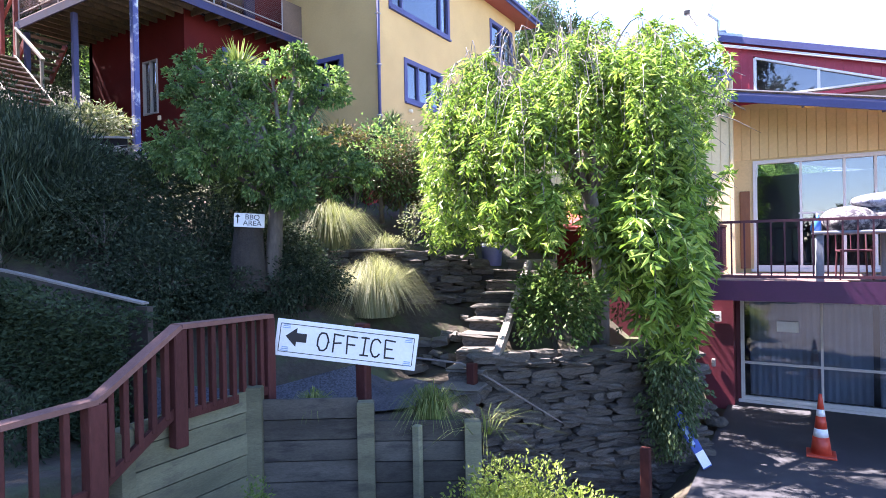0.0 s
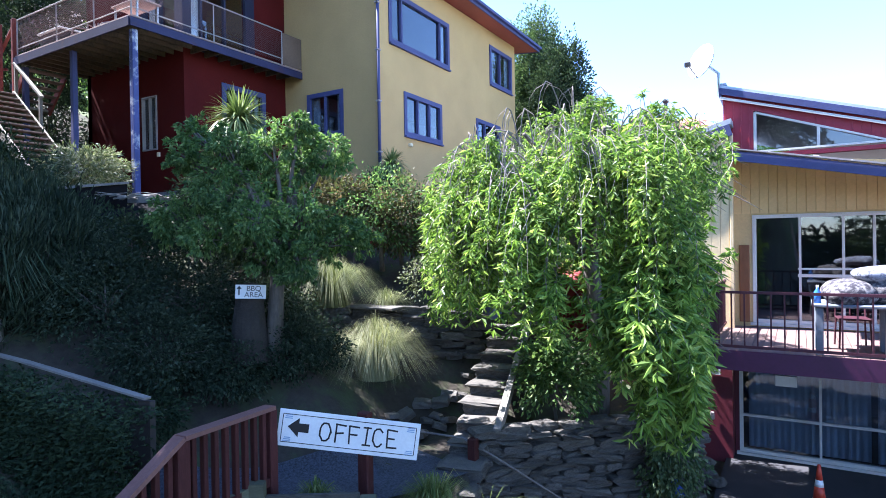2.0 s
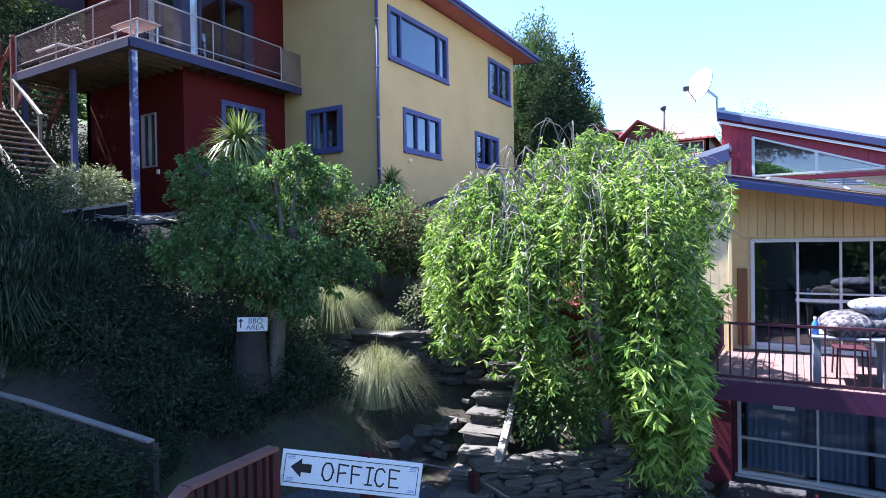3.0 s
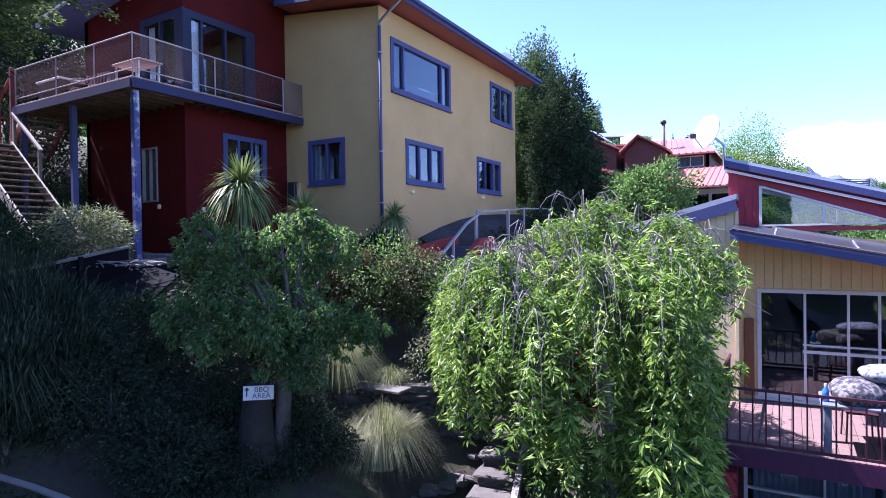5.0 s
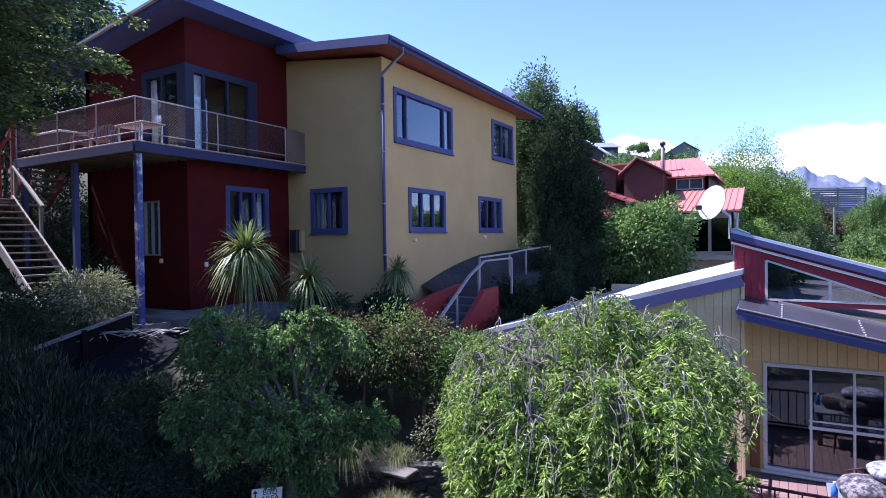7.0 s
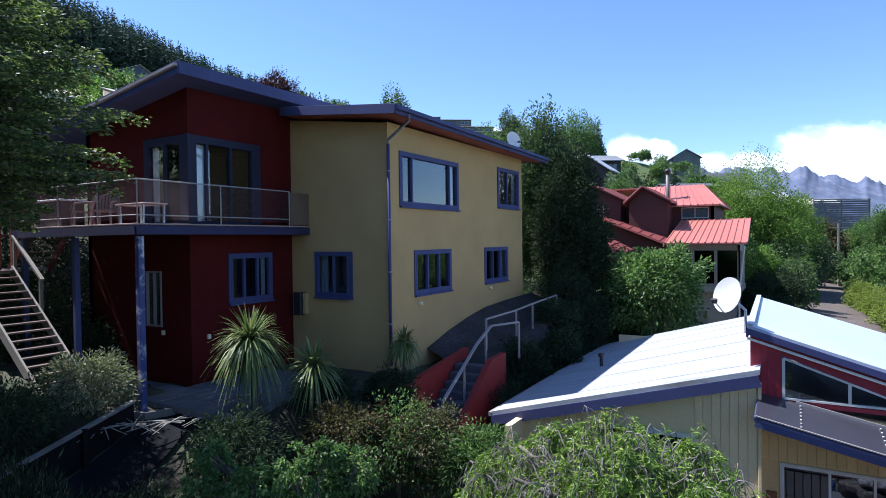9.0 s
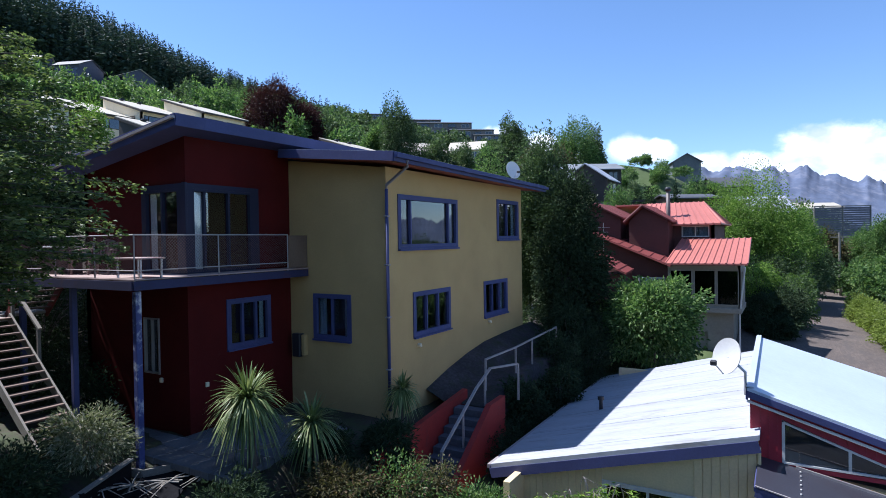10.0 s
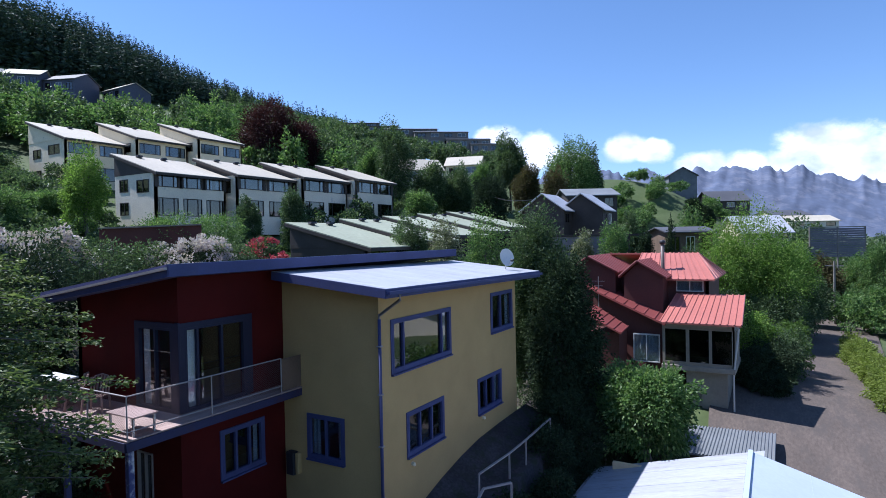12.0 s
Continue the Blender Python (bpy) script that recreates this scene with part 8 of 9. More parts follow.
cabbage_tree(31, (-10.4, 8.8, 5.6), (-10.45, 8.7, 7.4), 0.9, 460, "cabbage tree with a round head of sunlit sword leaves")
cabbage_tree(32, (-9.25, 12.7, 5.2), (-9.3, 12.75, 6.8), 0.55, 300, "small drooping cabbage tree at the house corner", 0.06)
cabbage_tree(33, (-9.45, 9.75, 5.0), (-9.55, 9.65, 6.75), 0.8, 240, "lower shaded cabbage tree head beside the path", 0.07)

# ---------------------------------------------------------------- garden shrubs and trees
B = bushy
B("shrub", "bright lime-green rounded shrub below the timber wall", "shrub", 51, (-2.1, 4.75, -0.25), (-2.1, 4.78, 0.88), (1.12, 0.80, 0.62), LEAF_HEDGE, 560, 40, 0.046, 0.026, 0.03, clump_size=0.2)
B("shrub", "small lime-green shrub at the wall's foot", "shrub", 52, (-4.15, 3.45, -0.2), (-4.15, 3.45, 0.85), (0.5, 0.42, 0.75), LEAF_LIME, 130, 32, 0.04, 0.022, 0.02, clump_size=0.2)
# bright leaf colour stands in for sun that the weeping tree keeps off
B("shrub", "ivy-like shrub beside the steps", "shrub", 53, (-3.25, 8.7, 2.0), (-3.25, 8.60, 2.65), (0.72, 0.62, 0.7), LEAF_BRIGHT, 110, 30, 0.09, 0.055, 0.03)
# shrub added out of sight to keep a sun patch off the forecourt
B("shrub", "hidden shrub behind the weeping tree, blocking sun", "shrub", 50, (-2.6, 11.5, 2.3), (-2.6, 11.5, 3.9), (0.95, 0.7, 1.7), LEAF_MID, 260, 30, 0.09, 0.045, 0.05, bottom=-1)
B("shrub", "creeper spilling over the stone wall end", "shrub", 54, (-1.65, 8.75, 1.9), (-1.62, 8.75, 1.4), (0.42, 0.34, 0.95), LEAF_MID, 150, 26, 0.07, 0.045, 0.02, droop=0.8, bottom=-1)


def lobed_tree(label, seed, base, lobes, material, leaf, width, trunk):
    """A tree of separate leafy boughs with gaps between them: lobes hold share, depth, height and radius."""
    rng = np.random.default_rng(seed)
    base = Vector(base)
    t = thing("tree", label, "tree", at=base)
    g, vs, fs, n = Geo(), [], [], 0
    top = Vector((0.25, 0.1, 1.9))
    g.tube([(0, 0, -0.4), (0.05, 0.05, 0.8), (0.12, 0, 1.4), top], [trunk * 1.2, trunk, trunk * 0.8, trunk * 0.5], 9)
    for sh, dep, z, q in lobes:
        q *= 0.84
        x, y = place(sh, dep)
        c = Vector((x, y, z)) - base
        start = top * rng.uniform(0.45, 0.95)
        g.tube([start, start.lerp(c, 0.55) + Vector((0, 0, 0.12)), c, c + (c - start).normalized() * q * 0.7], [trunk * 0.4, trunk * 0.28, trunk * 0.16, 0.004], 6)
        for o in ball_points(rng, 5):
            g.tube([c - (c - start) * 0.2, c + Vector(o) * q * 0.5, c + Vector(o) * q], [0.012, 0.008, 0.003], 4)
        v, f = crown_arrays(rng, c[:], (q * 1.1, q * 1.1, q), int(34 + 150 * q * q), 26, leaf, width, 0.17, 0.2, 0, 0.35, -1)
        vs.append(v.reshape(-1, 3))
        fs.append(f + n)
        n += len(v.reshape(-1, 3))
    part("trunk", g, BARK, t, smooth=True)
    part("crown", array_mesh("crown", np.concatenate(vs), np.concatenate(fs), material), None, t)
    return t


lobed_tree("small green garden tree with open leafy boughs behind the little sign", 55, (-6.75, 6.15, 3.3), (
    (-0.435, 8.7, 6.0, 0.36), (-0.385, 8.4, 5.5, 0.56), (-0.40, 8.2, 4.85, 0.50), (-0.325, 8.1, 5.05, 0.58), (-0.33, 8.9, 5.85, 0.46),
    (-0.235, 8.9, 5.85, 0.40), (-0.23, 8.5, 5.1, 0.52), (-0.18, 8.8, 4.75, 0.46), (-0.14, 9.0, 4.85, 0.38), (-0.295, 8.3, 4.6, 0.45),
    (-0.46, 8.6, 5.1, 0.45), (-0.245, 8.2, 4.4, 0.42), (-0.22, 9.1, 6.3, 0.22), (-0.275, 9.2, 5.5, 0.45), (-0.36, 8.6, 6.1, 0.42), (-0.285, 8.7, 6.15, 0.42), (-0.19, 9.0, 6.05, 0.42), (-0.415, 8.9, 6.4, 0.3), (-0.24, 8.7, 6.45, 0.26)), LEAF_BRIGHT, 0.075, 0.04, 0.11)
B("shrub", "leafy green shrub at the garden's middle", "shrub", 56, (-7.6, 10.0, 4.4), (-7.5, 9.9, 5.3), (1.05, 0.95, 0.95), LEAF_BRIGHT, 120, 24, 0.09, 0.045, 0.05, bottom=-1)
for k, (x, y, z, q) in enumerate(((-7.0, 10.3, 5.45, 0.85), (-7.9, 9.5, 5.4, 0.75), (-6.3, 10.6, 5.0, 0.8))):
    B("shrub", "loose shrub of green and russet leaves below the house" if k < 2 else "sunlit bright green shrub below the house", "shrub", 440 + k, (x, y, ground_z(x, y)), (x, y, z), (q, q, q * 0.85), LEAF_RUSSET if k < 2 else LEAF_BRIGHT, 70, 26, 0.085, 0.042, 0.04, "garden shrubs", clump_size=0.3, bottom=-1)
B("shrub", "bare-stemmed shrub under the leaves", "shrub", 57, (-5.75, 9.1, 3.4), (-5.7, 9.2, 4.15), (0.75, 0.6, 0.62), LEAF_PALE, 60, 16, 0.06, 0.03, 0.04)
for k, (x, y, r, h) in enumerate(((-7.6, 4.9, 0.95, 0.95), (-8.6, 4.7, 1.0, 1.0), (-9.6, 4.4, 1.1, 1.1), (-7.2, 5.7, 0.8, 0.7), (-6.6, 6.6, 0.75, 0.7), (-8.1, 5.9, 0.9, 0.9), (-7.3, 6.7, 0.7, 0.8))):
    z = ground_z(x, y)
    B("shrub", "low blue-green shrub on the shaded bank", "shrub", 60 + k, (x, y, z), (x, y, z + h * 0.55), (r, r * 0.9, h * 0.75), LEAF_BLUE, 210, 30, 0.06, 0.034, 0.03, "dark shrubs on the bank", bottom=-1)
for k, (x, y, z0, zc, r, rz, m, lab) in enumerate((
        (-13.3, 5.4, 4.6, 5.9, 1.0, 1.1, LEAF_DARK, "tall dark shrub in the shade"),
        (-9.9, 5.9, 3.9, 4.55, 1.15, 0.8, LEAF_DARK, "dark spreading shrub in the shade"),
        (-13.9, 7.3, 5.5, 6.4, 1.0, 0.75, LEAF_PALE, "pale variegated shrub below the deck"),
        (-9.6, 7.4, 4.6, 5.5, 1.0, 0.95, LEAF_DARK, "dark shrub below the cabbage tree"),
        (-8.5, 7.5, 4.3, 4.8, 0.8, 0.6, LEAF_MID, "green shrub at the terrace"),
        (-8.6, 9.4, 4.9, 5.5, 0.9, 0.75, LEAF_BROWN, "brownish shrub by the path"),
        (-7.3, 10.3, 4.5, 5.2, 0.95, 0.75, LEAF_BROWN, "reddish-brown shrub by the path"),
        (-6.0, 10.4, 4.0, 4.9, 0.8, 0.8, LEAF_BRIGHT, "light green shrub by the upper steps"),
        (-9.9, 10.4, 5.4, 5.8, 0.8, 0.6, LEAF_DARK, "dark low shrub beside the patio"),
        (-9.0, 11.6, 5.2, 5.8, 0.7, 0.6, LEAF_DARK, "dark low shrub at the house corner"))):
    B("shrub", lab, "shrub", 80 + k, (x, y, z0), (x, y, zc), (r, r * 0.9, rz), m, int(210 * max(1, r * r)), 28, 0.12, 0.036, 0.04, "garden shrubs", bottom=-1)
for k in range(9):
    y = 15.6 + k * 0.8
    B("shrub", "dark green shrub on the bank above the lodge", "shrub", 130 + k, (-7.2, y, 4.2), (-7.3 + 0.2 * math.sin(k), y, 4.75 + 0.06 * k), (0.75, 0.8, 0.8), LEAF_DARK, 80, 26, 0.07, 0.04, 0.03, "bank shrubs above the lodge")

for k in range(26):
    x, y = -7.75 + 0.36 * (k % 5) + rng.uniform(-0.15, 0.15), 14.9 + (k // 5) * 1.5 + rng.uniform(-0.4, 0.4)
    B("shrub", "dark evergreen shrub covering the bank", "shrub", 320 + k, (x, y, ground_z(x, y)), (x, y, ground_z(x, y) + 0.5), (0.72, 0.8, 0.62), LEAF_DARK, 80, 24, 0.075, 0.04, 0.03, "bank shrubs above the lodge")
# dark shrubs added to stand in for the black shade behind the stairs
for k, (x, y, z, r_, h_) in enumerate(((-17.2, 9.0, 6.4, 1.1, 1.0), (-18.4, 8.4, 6.9, 1.3, 1.3), (-19.8, 7.6, 7.2, 1.5, 1.6), (-18.0, 6.2, 6.2, 1.4, 1.2), (-16.4, 5.6, 5.6, 1.2, 1.2), (-20.5, 9.6, 8.0, 1.6, 2.0), (-14.9, 6.4, 5.8, 0.9, 0.7), (-19.4, 5.0, 6.6, 1.7, 1.8))):
    B("shrub", "dark shrub filling the deep shade behind the timber stairs", "shrub", 350 + k, (x, y, z - 0.9), (x, y, z), (r_, r_, h_), LEAF_DARK, 190, 28, 0.09, 0.05, 0.04, "shrubs behind the stairs")

for k in range(22):
    x, y = rng.uniform(-8.2, -4.9), rng.uniform(24.5, 33.0)
    q = rng.uniform(0.7, 1.2)
    B("shrub", "dark evergreen shrub below the chalet", "shrub", 380 + k, (x, y, ground_z(x, y)), (x, y, ground_z(x, y) + 0.4 * q), (q, q, 0.75 * q), LEAF_DARK if k % 3 else LEAF_MID, 90, 24, 0.11, 0.06, 0.03, "shrubs below the chalet")

# low shrubs added to darken the ground in front of the hedge
for k, (x, y, z, q) in enumerate(((-6.7, 2.7, 1.9, 0.6), (-7.6, 2.4, 2.3, 0.7), (-8.5, 2.1, 2.7, 0.8), (-9.4, 1.7, 3.0, 0.8), (-7.2, 4.3, 2.5, 0.6))):
    B("shrub", "dark low shrub added to darken the hedge's foot", "shrub", 430 + k, (x, y, ground_z(x, y)), (x, y, z), (q, q, q * 0.6), LEAF_DARK, 110, 28, 0.055, 0.03, 0.03, "shrubs at the hedge", bottom=-1)

for k, (x, y, q) in enumerate(((-21.5, 8.5, 1.6), (-23.5, 10.5, 1.9), (-21.0, 12.5, 1.5), (-25.5, 8.0, 2.2), (-24.0, 14.0, 1.8), (-20.6, 15.5, 1.4))):
    z = ground_z(x, y)
    B("shrub", "dark tall shrub on the slope beside the deck", "shrub", 450 + k, (x, y, z), (x, y, z + 0.9 * q), (q, q, q * 1.1), LEAF_DARK, 220, 28, 0.12, 0.06, 0.06, "shrubs beside the deck", bottom=-1)

# tall trees by the houses
B("tree", "tall dark broadleaf tree behind the yellow house", "tree", 151, (-10.0, 26.6, 6.3), (-10.25, 26.2, 10.7), (1.75, 1.75, 4.6), LEAF_MID, 1200, 42, 0.14, 0.075, 0.22, clump_size=0.17)
B("tree", "dark dense tree beside the yellow house", "tree", 152, (-9.0, 25.4, 6.0), (-9.0, 25.2, 9.1), (1.75, 1.9, 3.9), LEAF_DARK, 950, 36, 0.15, 0.08, 0.2, clump_size=0.18)
B("tree", "spreading bright green tree between lodge and chalet", "tree", 153, (-5.3, 24.5, 3.6), (-5.26, 24.3, 7.3), (2.05, 1.95, 1.85), LEAF_BRIGHT, 400, 38, 0.17, 0.10, 0.15, clump_size=0.2)


def spray_tree(seed, base, height, r, label):
    """A tree of flat layered sprays."""
    rng = np.random.default_rng(seed)
    t = thing("tree", label, "tree", at=base)
    g = Geo().tube([(0, 0, -0.4), (0.1, 0.05, height * 0.4), (0, 0, height)], [0.17, 0.12, 0.02], 9)
    pts, dirs = [], []
    for i in range(230):
        q = (i + rng.random()) / 230
        z = height * (0.57 + 0.43 * q)
        th = i * 2.4 + rng.normal(0, 0.3)
        L = r * (0.42 + 0.62 * math.sin(math.pi * min(1.0, 0.12 + 0.86 * q))) * rng.uniform(0.6, 1.1)
        d = Vector((math.cos(th), math.sin(th), 0))
        droop = 0.10 * L
        tip = Vector((0, 0, z)) + d * L + Vector((0, 0, 0.12 * L - droop))
        g.tube([(0, 0, z - 0.1), Vector((0, 0, z + 0.06 * L)) + d * L * 0.5, tip], [0.028, 0.016, 0.005], 4)
        side = Vector((-d.y, d.x, 0))
        for k in range(int(130 * L)):
            s = rng.uniform(0.15, 1.05)
            w = (rng.random() - 0.5) * 0.75 * L * (1.1 - s)
            p = Vector((0, 0, z)) + d * (L * s) + side * w + Vector((0, 0, 0.06 * L * math.sin(s * 3) + rng.normal(0, 0.045) - abs(w) * 0.15))
            pts.append(p)
            dirs.append(d * 0.7 + side * (0.9 if w > 0 else -0.9) + Vector((rng.normal(0, .3), rng.normal(0, .3), rng.normal(-0.1, .2))))
    part("trunk", g, BARK, t, smooth=True)
    v, f = leaf_arrays(np.array([p[:] for p in pts]), np.array([q[:] for q in dirs]), 0.10, 0.055, rng)
    part("crown", array_mesh("crown", v, f, LEAF_SPRAY), None, t, "flat layered leaf sprays")
    return t


spray_tree(161, (-12.1, 3.6, 3.8), 10.4, 3.1, "tall layered beech tree beside the deck")

# trees added out of view to cast shade over the bank and garden
B("tree", "unseen leafy tree beyond the garden's edge, casting shade", "tree", 162, (-15.2, 1.2, 4.5), (-15.0, 1.4, 9.6), (2.6, 2.6, 3.6), LEAF_DARK, 420, 34, 0.14, 0.075, 0.22, clump_size=0.2)
B("tree", "unseen leafy tree beyond the garden's edge, casting shade", "tree", 164, (-17.0, 4.6, 5.4), (-16.8, 4.8, 11.6), (2.2, 2.2, 2.2), LEAF_DARK, 420, 34, 0.14, 0.075, 0.2, clump_size=0.2)
B("tree", "unseen leafy tree beyond the garden's edge, casting shade", "tree", 163, (-10.6, 0.8, 3.2), (-10.3, 1.0, 8.6), (1.9, 1.7, 2.6), LEAF_DARK, 300, 34, 0.14, 0.075, 0.2, clump_size=0.2)

# hidden tree added to keep sun off the red wall under the deck
B("tree", "dark tree added beyond the stairs to shade the red wall", "tree", 165, (-21.5, 9.5, 8.4), (-21.3, 9.4, 11.6), (2.0, 2.0, 3.0), LEAF_DARK, 420, 34, 0.14, 0.075, 0.18, clump_size=0.2)
for k, (x, y, z, q) in enumerate(((-7.9, 20.6, 6.3, 0.9), (-7.3, 22.4, 6.2, 1.0), (-6.9, 24.2, 6.2, 1.2), (-8.2, 23.0, 7.0, 1.1), (-7.2, 18.6, 5.7, 0.8), (-7.6, 16.6, 5.6, 0.75), (-9.1, 23.6, 6.6, 1.0), (-9.7, 24.6, 6.8, 1.1), (-8.6, 22.0, 6.3, 0.9))):
    B("shrub", "dense dark shrub on the bank beside the lodge roof", "shrub", 465 + k, (x, y, ground_z(x, y)), (x, y, z), (q, q, q * 1.1), LEAF_DARK, 190, 28, 0.10, 0.055, 0.05, "bank shrubs above the lodge", bottom=-1)

# shrubs behind the red house, with blossom
for k, (sh, dep, z, r, rz, m, fl) in enumerate((
        (-0.66, 26, 13.6, 1.9, 1.5, LEAF_MID, (PETAL_WHITE, 120, 0.15)), (-0.55, 27, 13.2, 1.8, 1.4, LEAF_MID, None), (-0.47, 29, 13.3, 1.9, 1.5, LEAF_MID, None),
        (-0.40, 30, 13.3, 1.8, 1.3, LEAF_DARK, (PETAL_WHITE, 120, 0.14)), (-0.34, 31, 13.4, 1.7, 1.2, LEAF_MID, None), (-0.29, 32, 13.5, 1.3, 1.1, LEAF_MID, (PETAL_RED, 40, 0.13)),
        (-0.72, 23, 13.2, 1.6, 1.6, LEAF_MID, (PETAL_WHITE, 90, 0.15)), (-0.44, 36, 15.0, 2.2, 1.3, LEAF_BRIGHT, None), (-0.36, 37, 15.1, 2.0, 1.0, LEAF_BRIGHT, None))):
    x, y = place(sh, dep)
    B("shrub", "rhododendron with pale blossom behind the red house" if fl else "dense green shrub behind the red house", "shrub", 170 + k, (x, y, ground_z(x, y)), (x, y, z - 0.2), (r, r, rz), m, 200, 26, 0.14, 0.07, 0.08, "shrubs behind the house", clump_size=0.22, flowers=fl)
gw0, gw1 = Vector((*place(-0.553, 33), 15.12)), Vector((*place(-0.385, 34.5), 15.28))
gwall = thing("garden_wall", "low dull red garden wall with a pale flat capping", "wall", at=(*gw0.xy, ground_z(*gw0.xy)))
wp("wall_body", Geo().prism([gw0 - Vector((0, 0, 0.04)), gw1 - Vector((0, 0, 0.04)), gw1 - Vector((0, 0, 3.5)), gw0 - Vector((0, 0, 3.5))], (-0.12, 0.08, 0)), CHALET_WALL, gwall)
wp("capping", Geo().beam(gw0, gw1, 0.40, 0.08), GREY_WOOD, gwall, "pale flat capping")
for k, (sh, dep, zt, w, m, lab) in enumerate((
        (-0.575, 46, 21.4, 2.9, LEAF_BIRCH, "young light-green tree before the terraces"), (-0.23, 52, 19.2, 1.7, LEAF_MID, "slim green tree before the terraces"), (-0.305, 50, 18.2, 1.6, LEAF_MID, "slim green shrub tree before the terraces"),
        (-0.72, 42, 18.4, 3.2, LEAF_BRIGHT, "rounded tree on the slope"), (-0.64, 52, 19.2, 3.0, LEAF_BRIGHT, "rounded tree on the slope"), (0.085, 34, 15.7, 2.3, LEAF_BRIGHT, "bushy light tree behind the yellow house"), (0.02, 38, 15.8, 1.8, LEAF_PALE, "feathery pale tree behind the yellow house"),
        (0.14, 31, 14.0, 2.6, LEAF_MID, "broad green tree behind the yellow house"), (-0.04, 46, 16.0, 2.4, LEAF_MID, "green tree below the hill"),
        (0.53, 56, 16.6, 7.0, LEAF_BIRCH, "tall light-green birch beside the road"), (0.60, 60, 13.2, 5.0, LEAF_BIRCH, "light-green tree beside the road"), (0.44, 52, 13.0, 2.6, LEAF_MID, "dark green tree beside the chalet"),
        (0.53, 52, 8.6, 5.4, LEAF_MID, "dark shrub tree by the road bend"), (0.48, 49, 9.5, 4.2, LEAF_DARK, "dark shrub tree by the road bend"), (0.60, 57, 7.5, 4.4, LEAF_MID, "green shrub tree by the road"), (0.575, 52, 8.8, 4.6, LEAF_MID, "dark shrub tree by the road bend"), (0.615, 59, 9.6, 4.2, LEAF_MID, "green shrub tree by the road"), (0.645, 66, 9.0, 3.4, LEAF_MID, "green shrub tree by the road"), (0.565, 54, 13.4, 5.6, LEAF_BIRCH, "light-green birch beside the road"), (0.50, 54, 15.0, 5.0, LEAF_BIRCH, "light-green birch beside the road"),
        (0.665, 72, 11.2, 3.4, LEAF_BROWN, "golden-brown shrub tree beyond the road"), (0.72, 74, 10.9, 3.4, LEAF_BRIGHT, "green tree beyond the road"), (0.765, 70, 13.0, 3.4, LEAF_BRIGHT, "green tree beyond the road"), (0.63, 80, 11.6, 3.0, LEAF_BRIGHT, "green tree beyond the road"),
        (0.31, 56, 15.6, 2.6, LEAF_BRIGHT, "garden tree below the knoll"), (0.25, 58, 14.6, 2.2, LEAF_PALE, "pale grassy shrub tree below the knoll"), (0.36, 58, 15.0, 1.2, LEAF_DARK, "slim dark upright cypress tree"), (0.40, 57, 15.2, 1.1, LEAF_DARK, "slim dark upright cypress tree"), (0.335, 66, 16.8, 2.2, LEAF_MID, "garden tree below the knoll"), (0.44, 66, 17.2, 2.5, LEAF_BRIGHT, "garden tree below the knoll"),
        (0.447, 118, 21.6, 2.4, LEAF_DARK, "dark tree on the knoll"), (0.468, 116, 19.6, 2.4, LEAF_DARK, "dark tree on the knoll"), 
        (0.135, 120, 34.8, 5.2, LEAF_MID, "tall green tree on the slope"), (0.085, 118, 29.0, 4.0, LEAF_BRIGHT, "tall green tree on the slope"), (0.235, 105, 31.6, 7.0, LEAF_BRIGHT, "dark green tree on the skyline"), (0.27, 108, 31.2, 4.0, LEAF_MID, "dark green tree on the skyline"), (0.165, 110, 27.5, 4.0, LEAF_BROWN, "brownish tree on the slope"), (0.21, 96, 25.0, 3.6, LEAF_BROWN, "brownish tree on the slope"),
        (-0.06, 88, 31.5, 4.6, LEAF_MID, "large green tree beyond the terraces"), (-0.10, 92, 29.0, 4.0, LEAF_BRIGHT, "large light tree beyond the terraces"), (0.0, 90, 25.5, 4.0, LEAF_MID, "green tree beyond the terraces"), (0.045, 92, 25.0, 4.2, LEAF_MID, "green tree beyond the terraces"), (0.10, 86, 23.8, 4.0, LEAF_DARK, "dark tree on the slope"), (-0.02, 76, 21.0, 3.0, LEAF_BRIGHT, "green tree below the slope"),
        (-0.265, 108, 39.6, 8.0, LEAF_COPPER, "dark copper beech above the terraces"), (-0.215, 112, 37.0, 7.0, LEAF_COPPER, "dark copper beech above the terraces"))):
    x, y = place(sh, dep)
    gz = ground_z(x, y)
    hh = zt - gz
    leaf = 0.0030 * dep + 0.03
    n = int(min(900, 200 + 105 * w))
    B("tree", lab, "tree", 200 + k, (x, y, gz), (x, y, gz + hh * 0.55), (w * 0.62, w * 0.62, hh * 0.45), m, n, 24, leaf, leaf * 0.55, 0.05 * w, "trees on the slope", clump_size=0.2, shell=0.45)
for k, (x, y, zt, q, m) in enumerate(((-2.3, 42.4, 7.2, 1.7, LEAF_DARK), (-1.2, 44.2, 7.4, 1.8, LEAF_DARK), (-0.6, 46.6, 7.6, 1.7, LEAF_MID), (-2.6, 46.0, 9.4, 2.4, LEAF_BIRCH), (-0.3, 49.6, 7.6, 1.6, LEAF_LIME), (-1.4, 41.2, 5.6, 1.2, LEAF_DARK))):
    z = ground_z(x, y)
    B("shrub", "dense leafy shrub at the roadside beside the chalet", "shrub", 520 + k, (x, y, z), (x, y, (z + zt) / 2), (q, q, (zt - z) / 2), m, 260, 28, 0.17, 0.09, 0.07, "roadside shrubs", clump_size=0.2, bottom=-1)
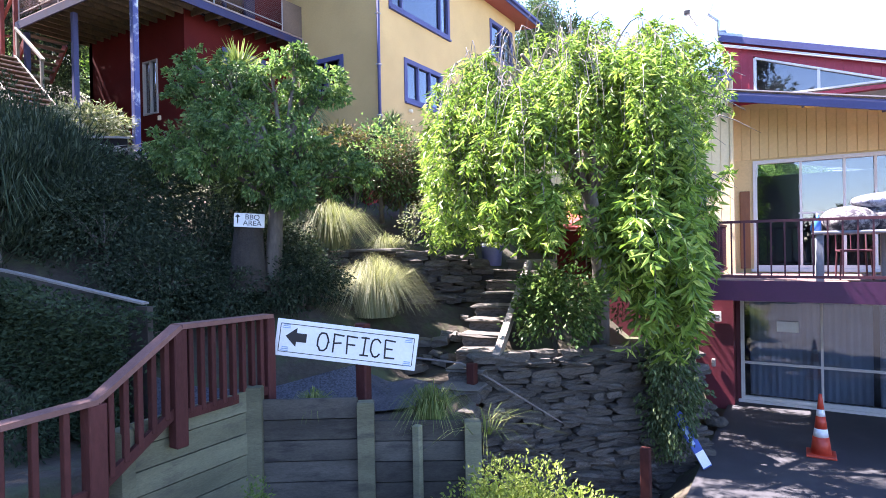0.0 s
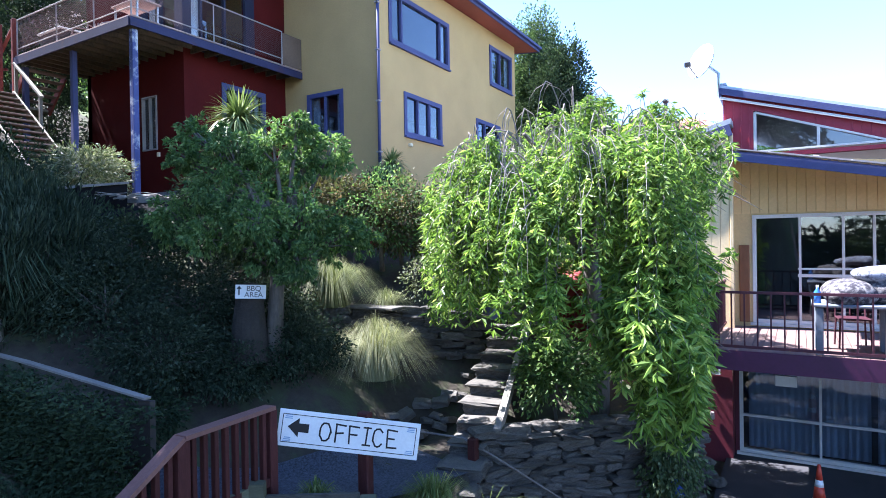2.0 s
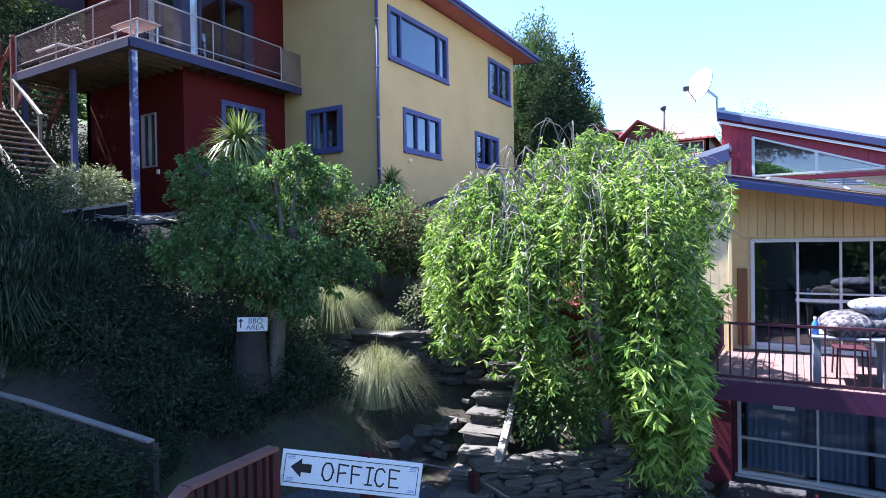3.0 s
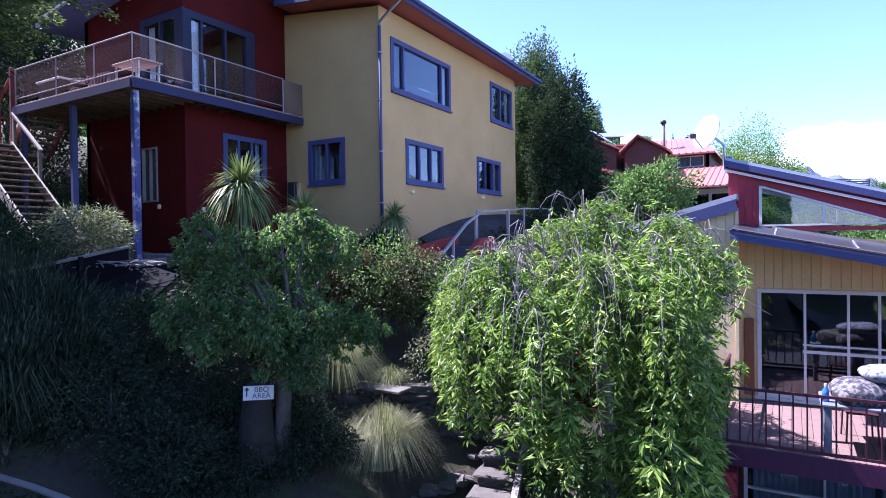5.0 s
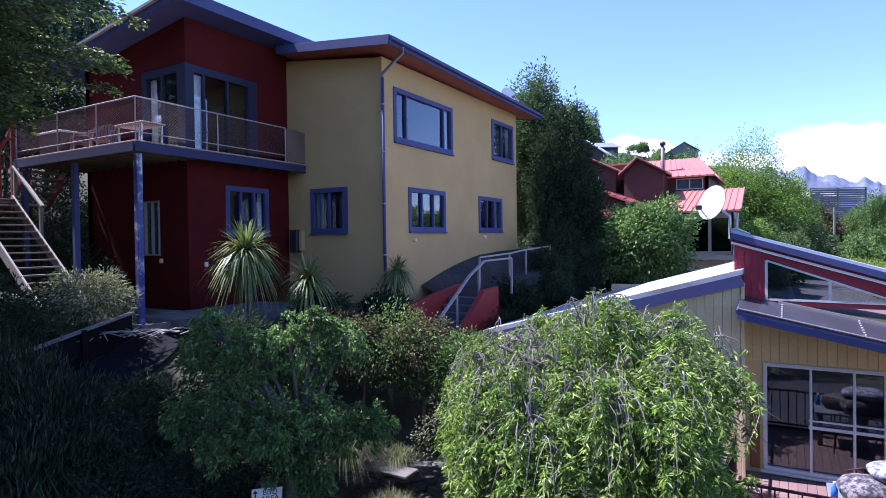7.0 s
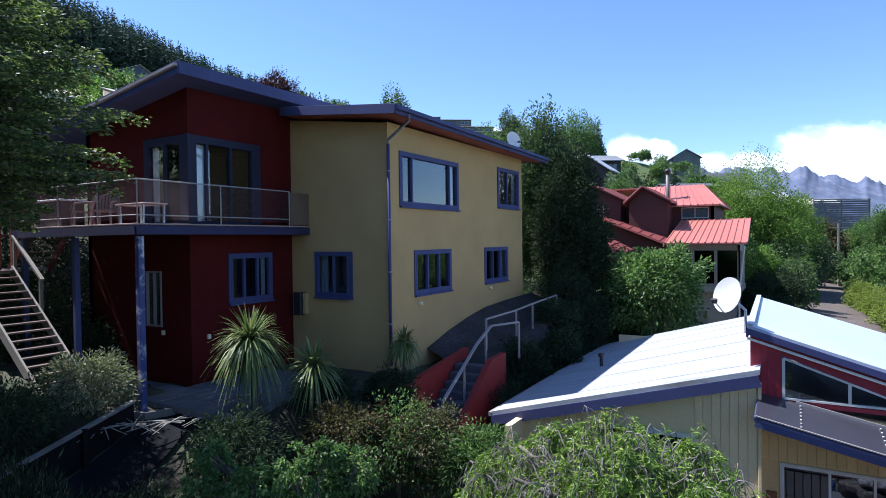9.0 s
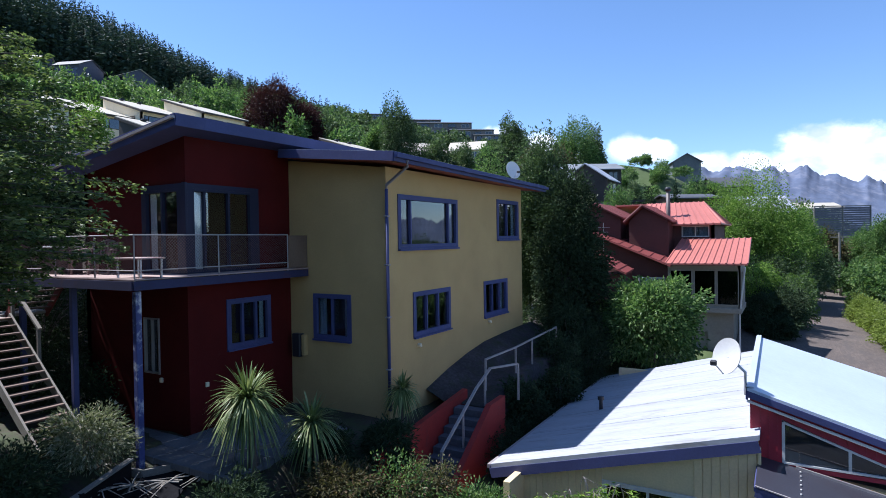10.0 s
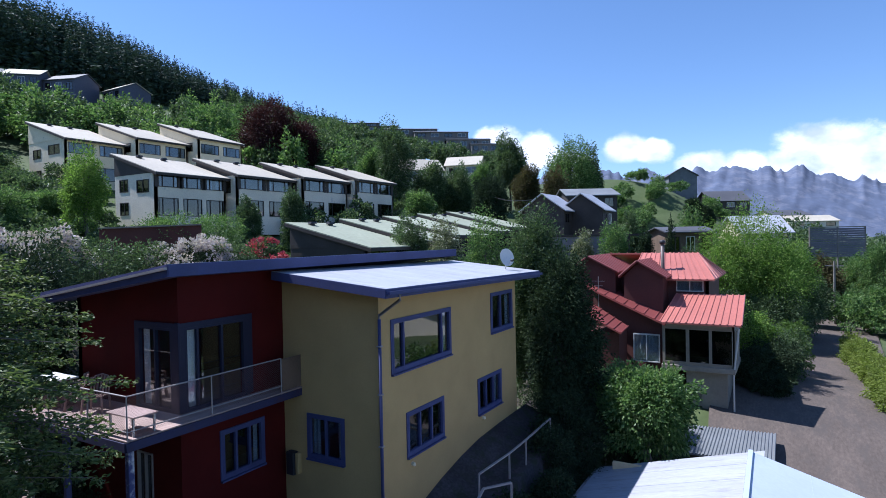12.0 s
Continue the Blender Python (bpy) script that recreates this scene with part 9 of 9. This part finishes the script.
# hedge beside the road
for k in range(9):
    x, y = 5.1 - 0.09 * k, 42.0 + k * 2.4
    B("shrub", "yellow-green hedge shrub along the road", "shrub", 300 + k, (x, y, ground_z(x, y)), (x, y, ground_z(x, y) + 1.05), (1.2, 1.5, 1.15), LEAF_HEDGE, 150, 26, 0.17, 0.09, 0.06, "roadside hedge", clump_size=0.2)
tussock("flax", "dark flax clump at the roadside", "grass clump", 9, (3.6, 27.0, ground_z(3.6, 27.0)), 1.3, 1.6, 200, BLADE_GREEN, 0.06)


# ---------------------------------------------------------------- woods on the far hill
def conifer_wood(seed, count):
    """Conifers of whorled, drooping boughs with ragged outlines."""
    rng = np.random.default_rng(seed)
    pts, dirs, size = [], [], []
    made = 0
    while made < count:
        dep = rng.uniform(172, 238)
        sh = -0.98 + 0.86 * rng.random() ** 0.85
        if dep < 178 + 60 * max(0, (sh + 0.5)) or (sh > -0.24 and rng.random() < 0.6):
            continue
        x, y = place(sh, dep)
        z = ground_z(x, y)
        h = rng.uniform(4.5, 11.5) * (1.0 + 1.05 * smooth(-0.28, -0.66, sh))
        r = h * rng.uniform(0.13, 0.21)
        k = 64
        q = (np.arange(k) + rng.random(k)) / k
        th = np.arange(k) * 2.4 + rng.normal(0, 0.5, k)
        reach = r * (1 - q) ** 0.8 * rng.uniform(0.6, 1.25, k) + 0.12
        o = np.stack([np.cos(th), np.sin(th), np.zeros(k)], 1)
        pts.append(np.array([x, y, z]) + o * reach[:, None] * 0.15 + np.stack([np.zeros(k), np.zeros(k), h * (0.06 + 0.92 * q)], 1))
        d = o.copy()
        d[:, 2] = rng.uniform(-0.55, 0.25, k) + 1.6 * (q > 0.93)
        dirs.append(d)
        size.append(reach * 0.8 + 0.3)
        made += 1
    pts, dirs, size = np.concatenate(pts), np.concatenate(dirs), np.concatenate(size)[:, None]
    v, f = leaf_arrays(pts, dirs, size * 1.05, size * 0.45 + 0.12, rng, 0.1, 0.6)
    return single("conifer_wood", array_mesh("conifer_wood", v, f, LEAF_CONIFER), None, "dark conifer plantation covering the far hill", "wood", kind="stuff")


conifer_wood(401, 2600)


def leafy_wood(name, label, seed, spots, material, leaf):
    """Rounded trees in a belt: trunks hidden, crowns of leaf clumps."""
    rng = np.random.default_rng(seed)
    vs, fs, off = [], [], 0
    for sh, dep, w, h in spots:
        x, y = place(sh, dep)
        z = ground_z(x, y)
        v, f = crown_arrays(rng, (x, y, z + h * 0.55), (w, w, h * 0.5), 60, 20, leaf, leaf * 0.6, 0.24, 0.5)
        vs.append(v), fs.append(f + off)
        off += len(v) * 4
    return single(name, array_mesh(name, np.concatenate(vs), np.concatenate(fs), material), None, label, "wood", kind="stuff")


rw = np.random.default_rng(402)
def belt(count):
    out = []
    for _ in range(count):
        sh = rw.uniform(-0.95, -0.12)
        near = sh < -0.42
        out.append((sh, rw.uniform(92, 122) if near else rw.uniform(98, 160), rw.uniform(2.2, 3.8), rw.uniform(6.0, 10.5) if near else rw.uniform(6, 11)))
    return out


leafy_wood("broadleaf_wood", "belt of fresh light-green trees above the apartments", 403, belt(90), LEAF_BRIGHT, 0.62)
leafy_wood("broadleaf_wood", "mid-green trees among the lighter belt", 409, belt(70), LEAF_MID, 0.62)
leafy_wood("broadleaf_wood", "mid-green trees on the slope", 404, [(rw.uniform(-0.2, 0.12), rw.uniform(150, 215), rw.uniform(3.0, 5.0), rw.uniform(4, 8)) for _ in range(46)], LEAF_MID, 0.8)
leafy_wood("scrub", "scrub and small trees over the sloping gardens", 405, [(rw.uniform(-0.5, 0.3), rw.uniform(66, 120), rw.uniform(1.6, 3.0), rw.uniform(2.5, 5)) for _ in range(110)], LEAF_MID, 0.42)
leafy_wood("scrub", "scrub on the grassy knoll", 406, [(rw.uniform(0.26, 0.5), rw.uniform(70, 135), rw.uniform(1.2, 2.4), rw.uniform(1.5, 4)) for _ in range(60)], LEAF_BRIGHT, 0.4)
leafy_wood("broadleaf_wood", "dark trees down the valley", 407, [q for q in [(rw.uniform(0.42, 1.05), rw.uniform(85, 260), rw.uniform(3.0, 6.0), rw.uniform(6, 11)) for _ in range(120)] if q[0] > 0.56 or q[1] > 195], LEAF_MID, 0.7)
leafy_wood("scrub", "low garden cover on the slope above the house", 408, [(rw.uniform(-0.85, -0.2), rw.uniform(32, 56), rw.uniform(0.9, 1.8), rw.uniform(1.0, 2.2)) for _ in range(80)], LEAF_MID, 0.26)
leafy_wood("broadleaf_wood", "green trees along the hill's crest", 410, [(rw.uniform(-0.34, -0.10), rw.uniform(165, 215), rw.uniform(2.5, 4.0), rw.uniform(5, 8.5)) for _ in range(50)], LEAF_MID, 0.7)
leafy_wood("scrub", "garden shrubs round the apartments", 413, [(rw.uniform(-0.86, -0.56), rw.uniform(54, 76), rw.uniform(1.0, 2.2), rw.uniform(1.6, 3.6)) for _ in range(46)], LEAF_MID, 0.3)
leafy_wood("scrub", "shrubs and small trees beyond the road bend", 414, [(rw.uniform(0.70, 0.86), rw.uniform(60, 96), rw.uniform(1.4, 2.6), rw.uniform(2.5, 6.0)) for _ in range(46)] + [(rw.uniform(0.575, 0.635), rw.uniform(70, 96), rw.uniform(1.4, 2.4), rw.uniform(2.5, 5.0)) for _ in range(22)], LEAF_BRIGHT, 0.34)
# houses and trees across the lower street
for sh, dep, z, w, m in ((1.17, 42, 2.6, 8, BLOCK), (1.36, 40, 2.4, 9, CREAM_WALL)):
    far_house("street_house", "low pale house across the lower street", sh, dep, z, w, 7, 2.6, 1.3, m, WHITE_ROOF, 25, 3, 1, "houses across the lower street")
leafy_wood("broadleaf_wood", "dark trees across the lower street", 416, [(rw.uniform(1.05, 1.7), rw.uniform(48, 78), rw.uniform(2.5, 4.0), rw.uniform(5, 8)) for _ in range(60)], LEAF_MID, 0.5)
# tall trees uphill of the garden
leafy_wood("broadleaf_wood", "tall dark trees uphill of the garden", 417, [(rw.uniform(-30, -22) / dp_, dp_, rw.uniform(2.6, 3.6), rw.uniform(10, 14)) for dp_ in (rw.uniform(8, 19) for _ in range(16))], LEAF_MID, 0.4)
# unseen trees added across the road and behind the forecourt, darkening reflections and skylight
leafy_wood("broadleaf_wood", "unseen trees beyond the street, darkening door reflections", 411, [(rw.uniform(-1.1, 1.1), rw.uniform(-48, -34), rw.uniform(3.0, 5.0), rw.uniform(5, 8)) for _ in range(40)], LEAF_DARK, 0.6)
leafy_wood("broadleaf_wood", "unseen dark trees cutting skylight to the house's side wall", 415, [(rw.uniform(-36, -13) / dp_, dp_, rw.uniform(2.5, 4.0), rw.uniform(13, 18)) for dp_ in (rw.uniform(-16, -4) for _ in range(24))], LEAF_DARK, 0.6)
leafy_wood("broadleaf_wood", "unseen dark trees across the forecourt, for window reflections", 412, [(rw.uniform(40, 60) / dp_, dp_, rw.uniform(3.0, 5.0), rw.uniform(6, 11)) for dp_ in (rw.uniform(4, 24) for _ in range(26))], LEAF_DARK, 0.6)
